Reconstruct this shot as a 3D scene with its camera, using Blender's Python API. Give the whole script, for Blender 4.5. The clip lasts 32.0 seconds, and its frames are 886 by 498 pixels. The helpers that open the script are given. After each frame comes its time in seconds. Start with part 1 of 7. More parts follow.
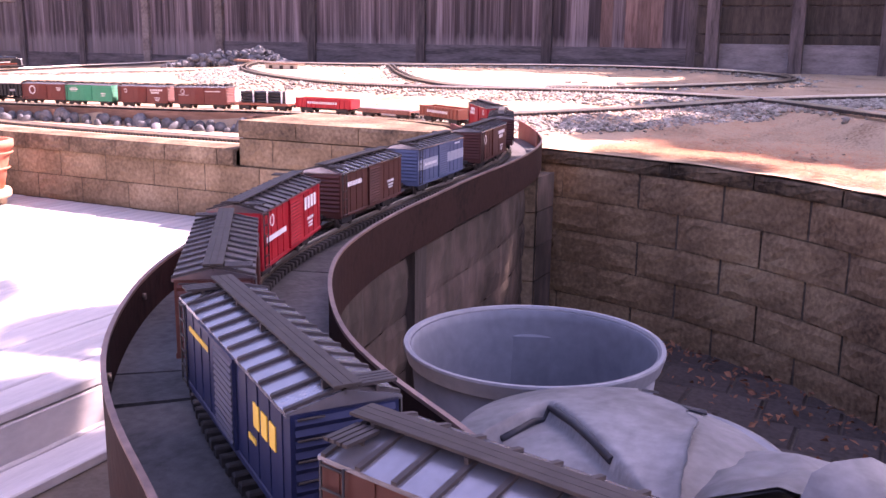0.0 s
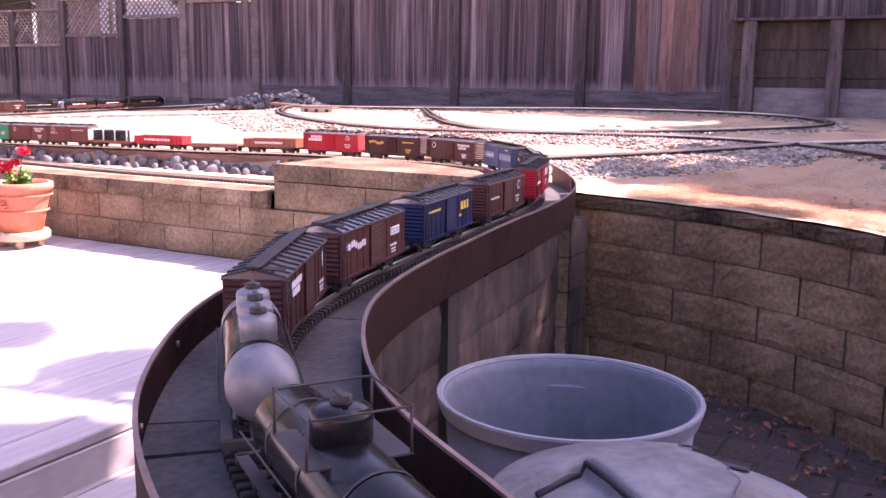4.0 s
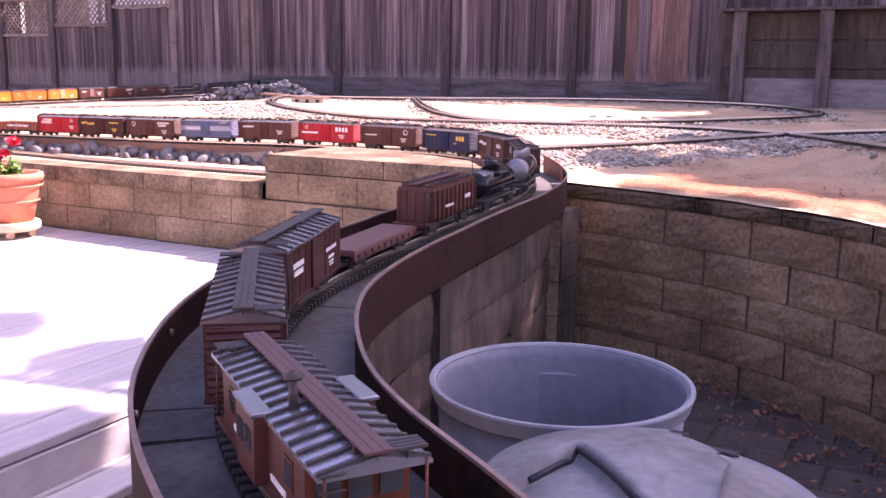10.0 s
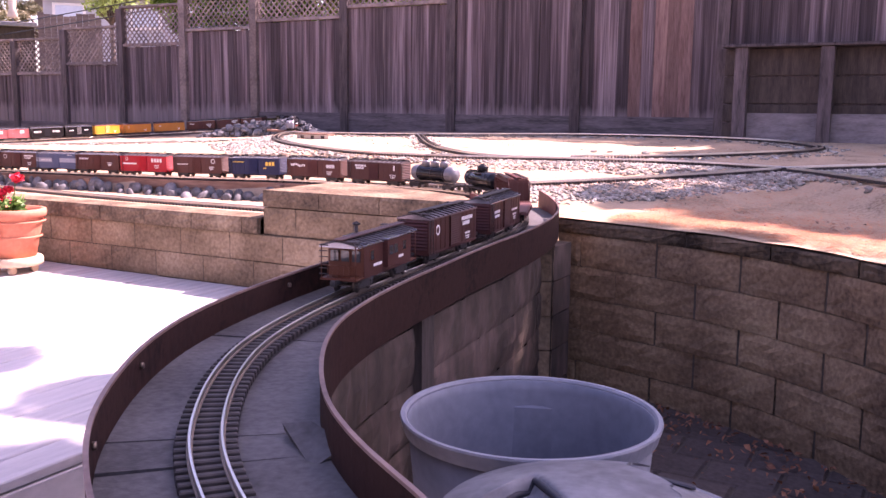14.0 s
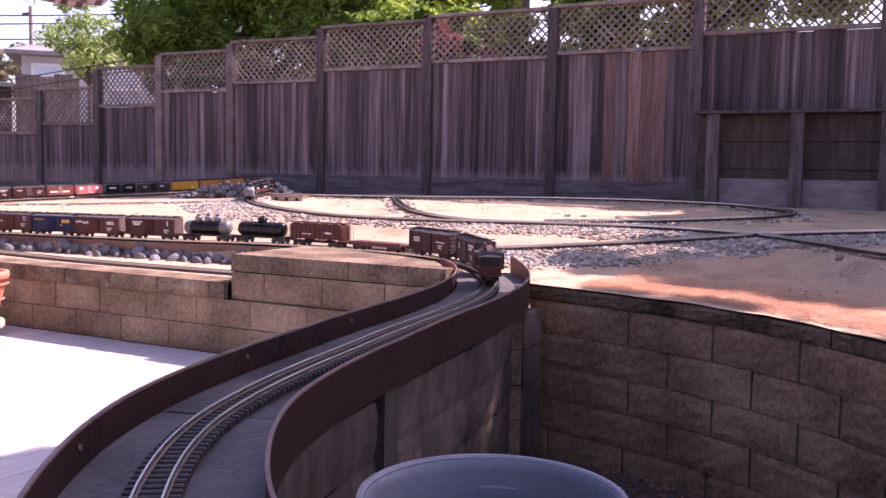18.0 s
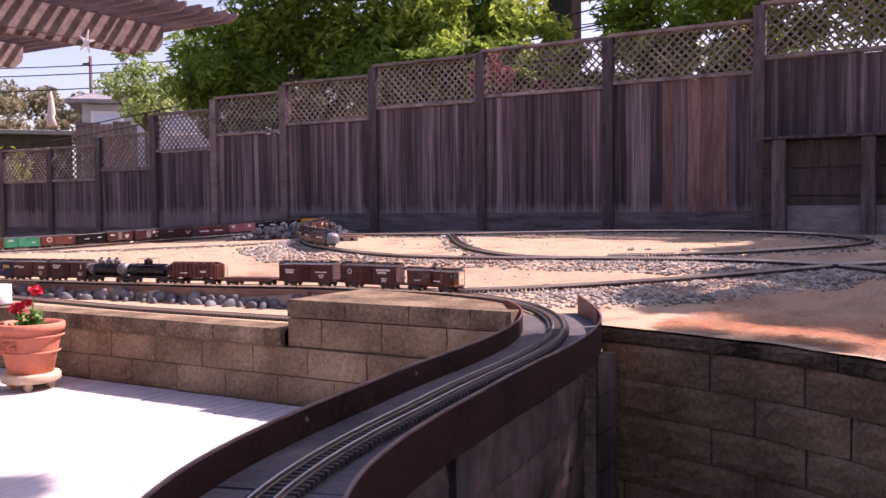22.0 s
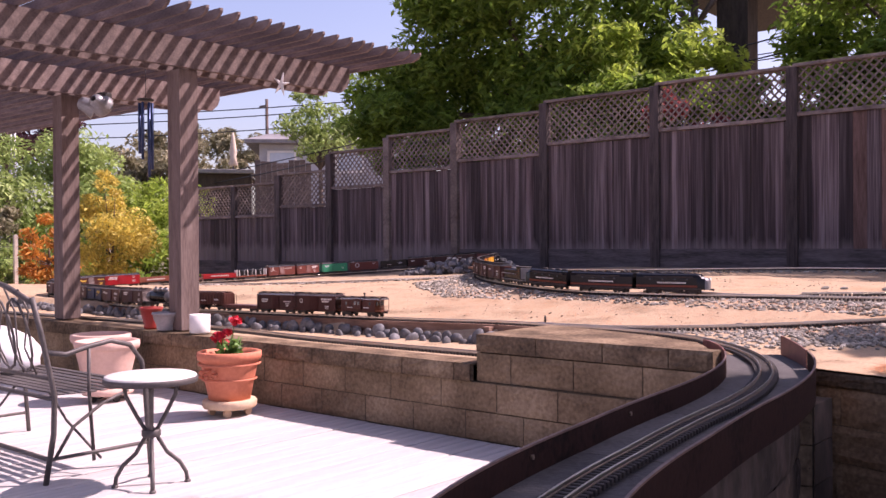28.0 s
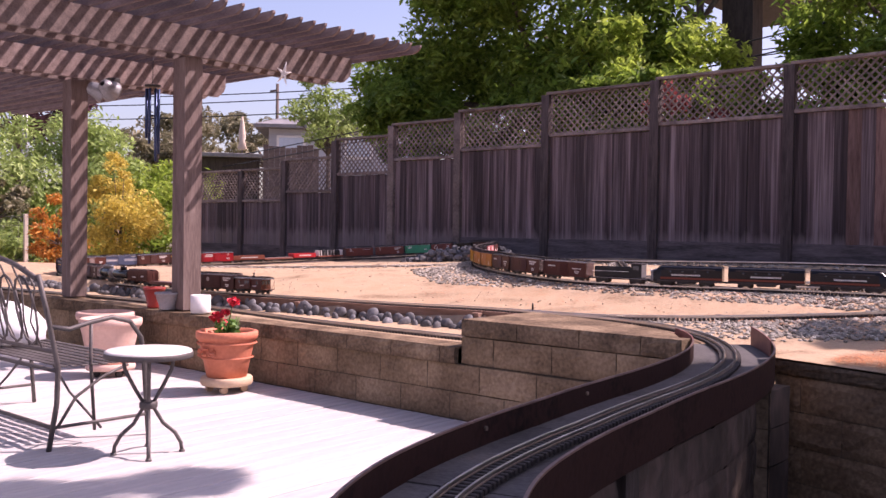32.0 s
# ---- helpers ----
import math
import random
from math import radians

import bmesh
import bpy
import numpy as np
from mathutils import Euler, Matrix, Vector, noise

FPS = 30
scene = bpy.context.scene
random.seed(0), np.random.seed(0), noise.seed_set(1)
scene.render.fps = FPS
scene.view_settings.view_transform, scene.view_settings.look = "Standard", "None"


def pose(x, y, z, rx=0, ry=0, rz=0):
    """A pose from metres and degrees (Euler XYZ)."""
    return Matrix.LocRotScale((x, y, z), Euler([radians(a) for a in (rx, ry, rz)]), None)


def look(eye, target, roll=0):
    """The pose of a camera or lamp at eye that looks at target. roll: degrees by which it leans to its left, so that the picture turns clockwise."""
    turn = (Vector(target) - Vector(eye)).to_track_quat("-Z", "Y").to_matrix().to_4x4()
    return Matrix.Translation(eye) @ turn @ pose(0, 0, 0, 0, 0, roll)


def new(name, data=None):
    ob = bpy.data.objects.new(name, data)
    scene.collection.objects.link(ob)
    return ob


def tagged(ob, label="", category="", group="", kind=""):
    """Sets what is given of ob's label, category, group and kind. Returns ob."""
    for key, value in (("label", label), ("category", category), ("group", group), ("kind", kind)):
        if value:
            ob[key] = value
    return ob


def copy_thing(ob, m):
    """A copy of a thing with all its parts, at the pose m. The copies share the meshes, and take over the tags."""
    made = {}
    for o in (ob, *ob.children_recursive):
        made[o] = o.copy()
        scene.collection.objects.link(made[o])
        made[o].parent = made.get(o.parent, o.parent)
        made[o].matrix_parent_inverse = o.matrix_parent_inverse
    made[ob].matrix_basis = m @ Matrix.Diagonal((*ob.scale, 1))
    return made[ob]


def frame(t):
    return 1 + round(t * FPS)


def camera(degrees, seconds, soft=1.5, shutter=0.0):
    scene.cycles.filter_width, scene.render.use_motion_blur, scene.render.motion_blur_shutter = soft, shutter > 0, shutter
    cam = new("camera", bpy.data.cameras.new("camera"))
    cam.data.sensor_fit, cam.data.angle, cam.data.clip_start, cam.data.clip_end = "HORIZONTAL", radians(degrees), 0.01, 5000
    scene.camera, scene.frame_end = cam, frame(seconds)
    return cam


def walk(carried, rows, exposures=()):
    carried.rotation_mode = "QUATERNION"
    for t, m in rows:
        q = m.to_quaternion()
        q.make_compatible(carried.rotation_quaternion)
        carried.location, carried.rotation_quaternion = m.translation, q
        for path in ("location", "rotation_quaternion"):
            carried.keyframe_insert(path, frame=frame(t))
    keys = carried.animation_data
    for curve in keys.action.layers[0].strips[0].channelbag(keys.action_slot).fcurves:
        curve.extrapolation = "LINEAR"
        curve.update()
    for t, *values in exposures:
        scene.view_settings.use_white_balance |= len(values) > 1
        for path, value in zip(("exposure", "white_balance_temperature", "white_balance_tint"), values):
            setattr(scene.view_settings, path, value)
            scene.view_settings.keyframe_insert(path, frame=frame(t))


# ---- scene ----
cam = camera(50.9, 32.0)
PATH = [
    (0, (-0.07, 0.108, 0.922), (-0.945, 1.853, 0.485), 0.8),
    (0.5, (-0.068, 0.111, 0.922), (-0.934, 1.865, 0.505), 0.8),
    (1, (-0.076, 0.116, 0.919), (-0.985, 1.849, 0.508), 0.6),
    (1.5, (-0.071, 0.118, 0.921), (-1.03, 1.824, 0.509), 0.0),
    (2, (-0.072, 0.116, 0.922), (-1.034, 1.822, 0.514), -0.0),
    (2.5, (-0.065, 0.108, 0.924), (-1.002, 1.829, 0.525), 0.3),
    (4.5, (-0.085, 0.124, 0.933), (-1.034, 1.852, 0.598), 0.9),
    (5, (-0.081, 0.105, 0.928), (-1.037, 1.831, 0.604), 0.8),
    (5.5, (-0.073, 0.072, 0.929), (-1.038, 1.791, 0.589), 0.4),
    (6, (-0.093, 0.068, 0.928), (-0.965, 1.831, 0.565), 0.6),
    (6.5, (-0.097, 0.098, 0.93), (-0.907, 1.894, 0.585), 0.8),
    (7, (-0.094, 0.129, 0.926), (-1.018, 1.87, 0.583), 1.2),
    (7.5, (-0.097, 0.128, 0.927), (-1.113, 1.815, 0.578), 1.3),
    (8, (-0.089, 0.122, 0.923), (-1.093, 1.813, 0.56), 1.2),
    (8.5, (-0.08, 0.119, 0.925), (-1.026, 1.836, 0.529), 1.2),
    (9, (-0.081, 0.125, 0.924), (-0.994, 1.859, 0.525), 1.2),
    (9.5, (-0.082, 0.116, 0.926), (-0.997, 1.852, 0.538), 1.0),
    (10, (-0.08, 0.112, 0.929), (-1.006, 1.846, 0.559), 0.8),
    (10.5, (-0.084, 0.112, 0.93), (-1.019, 1.845, 0.579), 0.6),
    (11, (-0.078, 0.107, 0.931), (-1.031, 1.834, 0.599), 0.4),
    (11.5, (-0.084, 0.114, 0.927), (-1.054, 1.831, 0.594), 0.2),
    (12, (-0.086, 0.123, 0.932), (-1.056, 1.837, 0.587), 0.2),
    (12.5, (-0.089, 0.128, 0.931), (-1.054, 1.85, 0.609), 0.4),
    (13, (-0.082, 0.13, 0.928), (-1.041, 1.857, 0.614), 0.3),
    (13.5, (-0.066, 0.13, 0.937), (-1.019, 1.859, 0.615), 0.6),
    (14, (0.006, 0.123, 0.936), (-0.949, 1.855, 0.639), 0.6),
    (14.5, (0.006, 0.136, 0.942), (-0.979, 1.853, 0.65), -0.2),
    (15, (-0.057, 0.143, 0.951), (-0.983, 1.895, 0.68), -0.9),
    (15.5, (-0.085, 0.169, 0.949), (-0.915, 1.969, 0.684), -0.8),
    (17.5, (-0.011, 0.201, 0.946), (-0.937, 1.966, 0.782), 0.9),
    (18, (0.007, 0.194, 0.953), (-0.915, 1.961, 0.786), 1.0),
    (18.5, (0.033, 0.224, 0.95), (-0.906, 1.984, 0.812), 1.1),
    (19, (-0.053, 0.272, 0.963), (-1.015, 2.017, 0.79), 0.4),
    (19.5, (-0.164, 0.301, 0.951), (-1.03, 2.096, 0.786), -0.2),
    (20, (-0.142, 0.332, 0.961), (-0.972, 2.142, 0.773), -0.1),
    (20.5, (-0.136, 0.366, 0.965), (-1.027, 2.15, 0.809), 0.1),
    (21, (-0.12, 0.354, 0.975), (-1.088, 2.101, 0.878), -0.2),
    (21.5, (-0.117, 0.338, 0.969), (-1.125, 2.064, 0.901), -0.1),
    (22, (-0.121, 0.344, 0.971), (-1.146, 2.059, 0.877), -0.6),
    (22.5, (-0.137, 0.352, 0.971), (-1.197, 2.046, 0.877), -0.6),
    (23, (-0.148, 0.364, 0.972), (-1.278, 2.012, 0.88), -0.6),
    (23.5, (-0.143, 0.357, 0.972), (-1.308, 1.981, 0.881), -0.4),
    (24, (-0.145, 0.35, 0.973), (-1.295, 1.984, 0.893), -0.3),
    (24.5, (-0.148, 0.349, 0.972), (-1.297, 1.984, 0.893), -0.3),
    (25, (-0.151, 0.343, 0.973), (-1.321, 1.964, 0.901), -0.4),
    (25.5, (-0.157, 0.342, 0.972), (-1.354, 1.943, 0.906), -0.6),
    (27.5, (-0.218, 0.307, 0.972), (-1.484, 1.855, 0.929), 0.0),
    (28, (-0.268, 0.279, 0.968), (-1.567, 1.799, 0.954), -0.4),
    (28.5, (-0.296, 0.255, 0.96), (-1.6, 1.771, 0.944), -0.8),
    (29, (-0.184, 0.247, 0.966), (-1.513, 1.742, 0.937), -0.6),
    (29.5, (-0.041, 0.238, 0.951), (-1.387, 1.716, 0.878), -0.1),
    (30, (-0.063, 0.192, 0.958), (-1.351, 1.717, 0.842), -0.2),
    (30.5, (-0.116, 0.157, 0.951), (-1.297, 1.766, 0.818), -0.3),
    (31, (-0.081, 0.172, 0.965), (-1.278, 1.769, 0.838), 0.1),
    (31.5, (-0.068, 0.199, 0.963), (-1.349, 1.733, 0.881), 0.5),
    (32, (-0.056, 0.194, 0.973), (-1.37, 1.702, 0.932), 0.8),
]
EXPOSURES = [(0, 2.2, 6750, 58), (3, 2.08, 6750, 58), (6, 2.1, 6750, 58), (12, 2.1, 6750, 58), (14, 1.95, 6700, 58), (19, 1.2, 6350, 50), (22, .95, 6600, 46), (25, .8, 6650, 44), (28, .72, 6650, 44), (32, .72, 6650, 44)]
walk(cam, [(t, look(eye, target, roll)) for t, eye, target, roll in PATH], EXPOSURES)

# ---- world, sun, exposure ----
SUN_EL, SUN_AZ = 49.0, 36.0          # degrees; azimuth from +y towards +x
world = bpy.data.worlds.new("world")
scene.world = world
world.use_nodes = True
_nt = world.node_tree
_sky = _nt.nodes.new("ShaderNodeTexSky")
_sky.sky_type = "NISHITA"
_sky.sun_disc = False
_sky.sun_elevation = radians(SUN_EL)
_sky.sun_rotation = radians(SUN_AZ)
_sky.air_density, _sky.dust_density, _sky.ozone_density = 1.0, 2.0, 0.8
_nt.links.new(_sky.outputs[0], _nt.nodes["Background"].inputs[0])
_nt.nodes["Background"].inputs[1].default_value = 0.118
_sd = bpy.data.lights.new("sun", "SUN")
_sd.energy, _sd.angle, _sd.color = 4.9, radians(0.55), (1.0, 0.93, 0.84)
sun = new("sun", _sd)
_dir = Vector((math.sin(radians(SUN_AZ)) * math.cos(radians(SUN_EL)), math.cos(radians(SUN_AZ)) * math.cos(radians(SUN_EL)), math.sin(radians(SUN_EL))))
sun.matrix_world = look(_dir * 30, (0, 0, 0))


# ---- materials ----
def ramp_node(nt, fac, stops):
    r = nt.nodes.new("ShaderNodeValToRGB")
    e = r.color_ramp.elements
    while len(e) < len(stops):
        e.new(0.5)
    for k, (p, c) in enumerate(stops):
        e[k].position = p
        e[k].color = (*c, 1)
    nt.links.new(fac, r.inputs[0])
    return r.outputs[0]


def material(name, c1, c2=None, rough=0.7, metal=0.0, scale=6.0, fine=60.0, stretch=(1, 1, 1), bump=0.15, vary=0.0, spec=0.4, c3=None, contrast=(0.35, 0.65), coat=0.0, place=False):
    """Two scales of noise between colours, with fine relief; vary: change of value from object to object; place: the pattern runs on from piece to piece."""
    m = bpy.data.materials.new(name)
    m.use_nodes = True
    nt = m.node_tree
    p = nt.nodes["Principled BSDF"]
    p.inputs["Roughness"].default_value, p.inputs["Metallic"].default_value = rough, metal
    p.inputs["Specular IOR Level"].default_value = spec
    p.inputs["Coat Weight"].default_value = coat
    if c2 is None:
        c2 = tuple(v * 0.8 for v in c1)
    tc = nt.nodes.new("ShaderNodeTexCoord")
    mp = nt.nodes.new("ShaderNodeMapping")
    mp.inputs["Scale"].default_value = stretch
    nt.links.new(nt.nodes.new("ShaderNodeNewGeometry").outputs["Position"] if place else tc.outputs["Object"], mp.inputs[0])
    n1 = nt.nodes.new("ShaderNodeTexNoise")
    n1.inputs["Scale"].default_value, n1.inputs["Detail"].default_value = scale, 5
    n2 = nt.nodes.new("ShaderNodeTexNoise")
    n2.inputs["Scale"].default_value, n2.inputs["Detail"].default_value = fine, 4
    for n in (n1, n2):
        nt.links.new(mp.outputs[0], n.inputs["Vector"])
    mix = nt.nodes.new("ShaderNodeMix")
    mix.inputs[0].default_value = 0.4
    nt.links.new(n1.outputs[0], mix.inputs[2])
    nt.links.new(n2.outputs[0], mix.inputs[3])
    stops = [(contrast[0], c1), (contrast[1], c2)] if c3 is None else [(contrast[0], c1), (0.5, c2), (contrast[1], c3)]
    col = ramp_node(nt, mix.outputs[0], stops)
    if vary:
        oi = nt.nodes.new("ShaderNodeObjectInfo")
        ge = nt.nodes.new("ShaderNodeNewGeometry")
        add = nt.nodes.new("ShaderNodeMath")
        add.operation = "ADD"
        nt.links.new(oi.outputs["Random"], add.inputs[0])
        nt.links.new(ge.outputs["Random Per Island"], add.inputs[1])
        fr = nt.nodes.new("ShaderNodeMath")
        fr.operation = "FRACT"
        nt.links.new(add.outputs[0], fr.inputs[0])
        mr = nt.nodes.new("ShaderNodeMapRange")
        mr.inputs[3].default_value, mr.inputs[4].default_value = 1 - vary, 1 + vary
        nt.links.new(fr.outputs[0], mr.inputs[0])
        hs = nt.nodes.new("ShaderNodeHueSaturation")
        nt.links.new(mr.outputs[0], hs.inputs["Value"])
        nt.links.new(col, hs.inputs["Color"])
        col = hs.outputs[0]
    nt.links.new(col, p.inputs["Base Color"])
    if bump:
        b = nt.nodes.new("ShaderNodeBump")
        b.inputs["Strength"].default_value, b.inputs["Distance"].default_value = bump, 0.01
        nt.links.new(mix.outputs[0], b.inputs["Height"])
        nt.links.new(b.outputs[0], p.inputs["Normal"])
    return m


M = {}
M["block"] = material("split_face_block", (0.085, 0.060, 0.038), (0.235, 0.165, 0.102), 0.95, c3=(0.42, 0.31, 0.20), contrast=(0.28, 0.72), scale=3.5, fine=55, bump=1.0, vary=0.10, spec=0.12, place=True)
M["block_top"] = material("stained_top_block", (0.045, 0.034, 0.024), (0.17, 0.12, 0.078), 0.95, c3=(0.36, 0.27, 0.175), contrast=(0.30, 0.72), scale=5, fine=55, bump=1.0, vary=0.10, spec=0.12, place=True)
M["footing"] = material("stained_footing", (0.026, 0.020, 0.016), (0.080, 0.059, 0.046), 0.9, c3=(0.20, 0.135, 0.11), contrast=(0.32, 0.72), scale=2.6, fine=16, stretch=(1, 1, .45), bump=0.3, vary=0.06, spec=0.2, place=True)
M["block_dark"] = material("stained_block", (0.075, 0.046, 0.031), (0.25, 0.162, 0.094), 0.95, c3=(0.48, 0.335, 0.19), contrast=(0.28, 0.74), scale=2.6, fine=60, bump=1.0, vary=0.07, spec=0.10, place=True)
M["block_cap"] = material("moss_stained_block", (0.036, 0.026, 0.018), (0.19, 0.13, 0.080), 0.95, scale=5.0, fine=60, bump=1.0, spec=0.10, place=True)
M["mortar"] = material("joint_mortar", (0.075, 0.058, 0.042), (0.13, 0.10, 0.075), 0.95, bump=0.3)
M["deck"] = material("weathered_deck", (0.40, 0.38, 0.37), (0.56, 0.53, 0.51), 0.75, scale=3, fine=40, stretch=(8, 0.5, 1), bump=0.2, vary=0.07)
M["fence"] = material("weathered_fence", (0.028, 0.0175, 0.0185), (0.080, 0.057, 0.060), 0.85, c3=(0.25, 0.20, 0.205), scale=1.6, fine=7, stretch=(10, 10, 0.22), bump=0.4, vary=0.5, contrast=(0.36, 0.74))
M["fence_new"] = material("newer_fence_board", (0.095, 0.050, 0.042), (0.22, 0.135, 0.115), 0.85, scale=5, fine=22, stretch=(6, 6, 0.5), bump=0.4, vary=0.2)
M["post"] = material("fence_post_wood", (0.035, 0.026, 0.026), (0.12, 0.092, 0.090), 0.85, scale=5, fine=22, stretch=(5, 5, 0.5), bump=0.4, vary=0.3)
M["kick"] = material("grey_kick_board", (0.040, 0.033, 0.035), (0.15, 0.125, 0.13), 0.85, scale=4, fine=22, stretch=(0.6, 5, 5), bump=0.3, vary=0.2)
M["lattice"] = material("lattice_wood", (0.10, 0.075, 0.068), (0.26, 0.205, 0.185), 0.85, scale=5, fine=30, stretch=(1, 1, 1), bump=0.2, vary=0.25)
M["soil"] = material("yard_soil", (0.17, 0.112, 0.065), (0.45, 0.335, 0.225), 0.95, scale=2.6, fine=70, bump=1.0, spec=0.1, c3=(0.35, 0.225, 0.13), contrast=(0.30, 0.70))
M["gravel"] = material("ballast_stone", (0.14, 0.125, 0.10), (0.42, 0.39, 0.335), 0.9, scale=9, fine=40, bump=0.4, vary=0.4, spec=0.2)
M["cobble"] = material("river_cobble", (0.07, 0.07, 0.075), (0.18, 0.18, 0.185), 0.75, scale=9, fine=40, bump=0.2, vary=0.3, spec=0.3)
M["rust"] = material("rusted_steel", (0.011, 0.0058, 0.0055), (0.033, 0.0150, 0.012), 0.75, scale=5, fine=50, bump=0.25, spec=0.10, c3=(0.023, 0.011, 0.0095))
# redder, lighter copy of the rust with the sunlight put into its colour
M["rust_sunlit"] = material("sunlit_rust", (0.12, 0.042, 0.036), (0.22, 0.085, 0.07), 0.6, scale=5, fine=50, bump=0.25, spec=0.4)
M["trough"] = material("trough_slate", (0.042, 0.039, 0.038), (0.115, 0.108, 0.105), 0.7, scale=5, fine=70, bump=0.5, spec=0.3, vary=0.18)
M["tie"] = material("track_tie", (0.025, 0.020, 0.018), (0.055, 0.045, 0.04), 0.7, bump=0.2)
M["rail"] = material("brass_rail", (0.68, 0.63, 0.56), (0.78, 0.73, 0.66), 0.3, metal=1.0, bump=0.0)
M["rail_side"] = material("tarnished_rail", (0.16, 0.12, 0.09), (0.24, 0.18, 0.13), 0.5, metal=0.8, bump=0.1)
M["timber"] = material("roadbed_timber", (0.16, 0.085, 0.055), (0.30, 0.18, 0.13), 0.85, scale=5, fine=25, stretch=(0.5, 5, 5), bump=0.3)
M["tub"] = material("grey_plastic", (0.118, 0.126, 0.15), (0.175, 0.184, 0.21), 0.5, scale=5, fine=40, bump=0.08, spec=0.45)
M["lid"] = material("scuffed_grey_lid", (0.095, 0.093, 0.095), (0.225, 0.222, 0.222), 0.5, scale=7, fine=45, bump=0.15, spec=0.45)
M["paver"] = material("pit_brick", (0.055, 0.040, 0.034), (0.125, 0.094, 0.078), 0.9, scale=5, fine=50, bump=0.5, vary=0.2)
M["pergola"] = material("pergola_wood", (0.095, 0.068, 0.064), (0.215, 0.162, 0.148), 0.85, scale=4, fine=25, stretch=(1, 4, 4), bump=0.3, vary=0.2)
M["pergola_post"] = material("pergola_post_wood", (0.10, 0.068, 0.06), (0.22, 0.165, 0.148), 0.85, scale=4, fine=25, stretch=(5, 5, 0.6), bump=0.3)
M["terracotta"] = material("terracotta", (0.52, 0.155, 0.085), (0.66, 0.23, 0.13), 0.75, scale=5, fine=50, bump=0.12)
M["pale_terracotta"] = material("pale_terracotta", (0.60, 0.38, 0.31), (0.70, 0.47, 0.39), 0.75, scale=4, fine=50, bump=0.12)
M["pale_wood"] = material("pale_wood", (0.50, 0.34, 0.22), (0.62, 0.45, 0.31), 0.7, bump=0.1)
M["white"] = material("white_glaze", (0.72, 0.70, 0.67), (0.80, 0.78, 0.75), 0.45, bump=0.05)
M["red_glaze"] = material("red_glaze", (0.36, 0.045, 0.035), (0.46, 0.07, 0.055), 0.35, bump=0.05)
M["grey_glaze"] = material("grey_glaze", (0.28, 0.27, 0.27), (0.38, 0.37, 0.37), 0.45, bump=0.05)
M["iron"] = material("wrought_iron", (0.07, 0.062, 0.06), (0.13, 0.115, 0.11), 0.55, metal=0.3, bump=0.1)
M["stone_top"] = material("stone_table_top", (0.52, 0.50, 0.47), (0.68, 0.66, 0.62), 0.5, scale=20, fine=90, bump=0.05)
M["black"] = material("black_paint", (0.012, 0.012, 0.014), (0.03, 0.03, 0.032), 0.35, bump=0.05)
M["dark"] = material("dark_metal", (0.02, 0.018, 0.017), (0.045, 0.04, 0.038), 0.6, bump=0.1)
M["petal"] = material("geranium_petal", (0.62, 0.02, 0.04), (0.78, 0.06, 0.08), 0.6, bump=0.0, vary=0.2)
M["bleached"] = material("bleached_board", (0.13, 0.11, 0.11), (0.26, 0.225, 0.225), 0.9, scale=5, fine=25, stretch=(1, 4, 4), bump=0.3)
M["rust_rim"] = material("pale_steel_edge", (0.10, 0.055, 0.045), (0.24, 0.15, 0.12), 0.5, scale=8, fine=50, bump=0.15, spec=0.5)
M["dark_wood"] = material("dark_timber", (0.03, 0.022, 0.018), (0.085, 0.064, 0.052), 0.85, scale=5, fine=25, stretch=(4, 4, 0.6), bump=0.4)
M["pale_timber"] = material("pale_edging", (0.42, 0.36, 0.30), (0.56, 0.49, 0.41), 0.85, bump=0.2)
M["pebble"] = material("soil_pebble", (0.22, 0.16, 0.11), (0.46, 0.38, 0.30), 0.9, bump=0.2, vary=0.5)
M["needles"] = material("dry_needles", (0.30, 0.09, 0.035), (0.50, 0.22, 0.09), 0.8, bump=0.0, vary=0.5)
M["blue_steel"] = material("blue_steel", (0.03, 0.05, 0.12), (0.06, 0.09, 0.18), 0.35, metal=0.6, bump=0.03)
M["silver"] = material("silver_paint", (0.22, 0.22, 0.225), (0.34, 0.34, 0.35), 0.35, metal=0.4, bump=0.03)
M["tub_rim"] = material("grey_plastic_rim", (0.17, 0.175, 0.195), (0.25, 0.255, 0.275), 0.4, bump=0.05, spec=0.5)
# near-black for the shaded undercut of the grip and for the slot
M["lid_dark"] = material("lid_shade_plastic", (0.012, 0.013, 0.018), (0.035, 0.036, 0.045), 0.5, bump=0.1)
M["bag"] = material("white_plastic_film", (0.62, 0.62, 0.64), (0.78, 0.78, 0.80), 0.3, bump=0.3, spec=0.5)
M["dry_leaf"] = material("dry_leaf", (0.16, 0.055, 0.03), (0.36, 0.16, 0.08), 0.8, bump=0.0, vary=0.5)
M["siding"] = material("grey_siding", (0.36, 0.37, 0.40), (0.46, 0.47, 0.50), 0.7, scale=2, fine=20, bump=0.1)
M["shingle"] = material("grey_shingle", (0.16, 0.16, 0.17), (0.27, 0.26, 0.26), 0.9, scale=4, fine=30, bump=0.4)
M["pane"] = material("window_glass", (0.45, 0.52, 0.62), (0.55, 0.62, 0.70), 0.1, bump=0.0, spec=0.6)
M["canvas"] = material("beige_canvas", (0.50, 0.40, 0.32), (0.62, 0.51, 0.42), 0.85, bump=0.1)
M["planter_wood"] = material("planter_timber", (0.42, 0.17, 0.07), (0.58, 0.29, 0.13), 0.8, stretch=(0.6, 5, 5), bump=0.2)
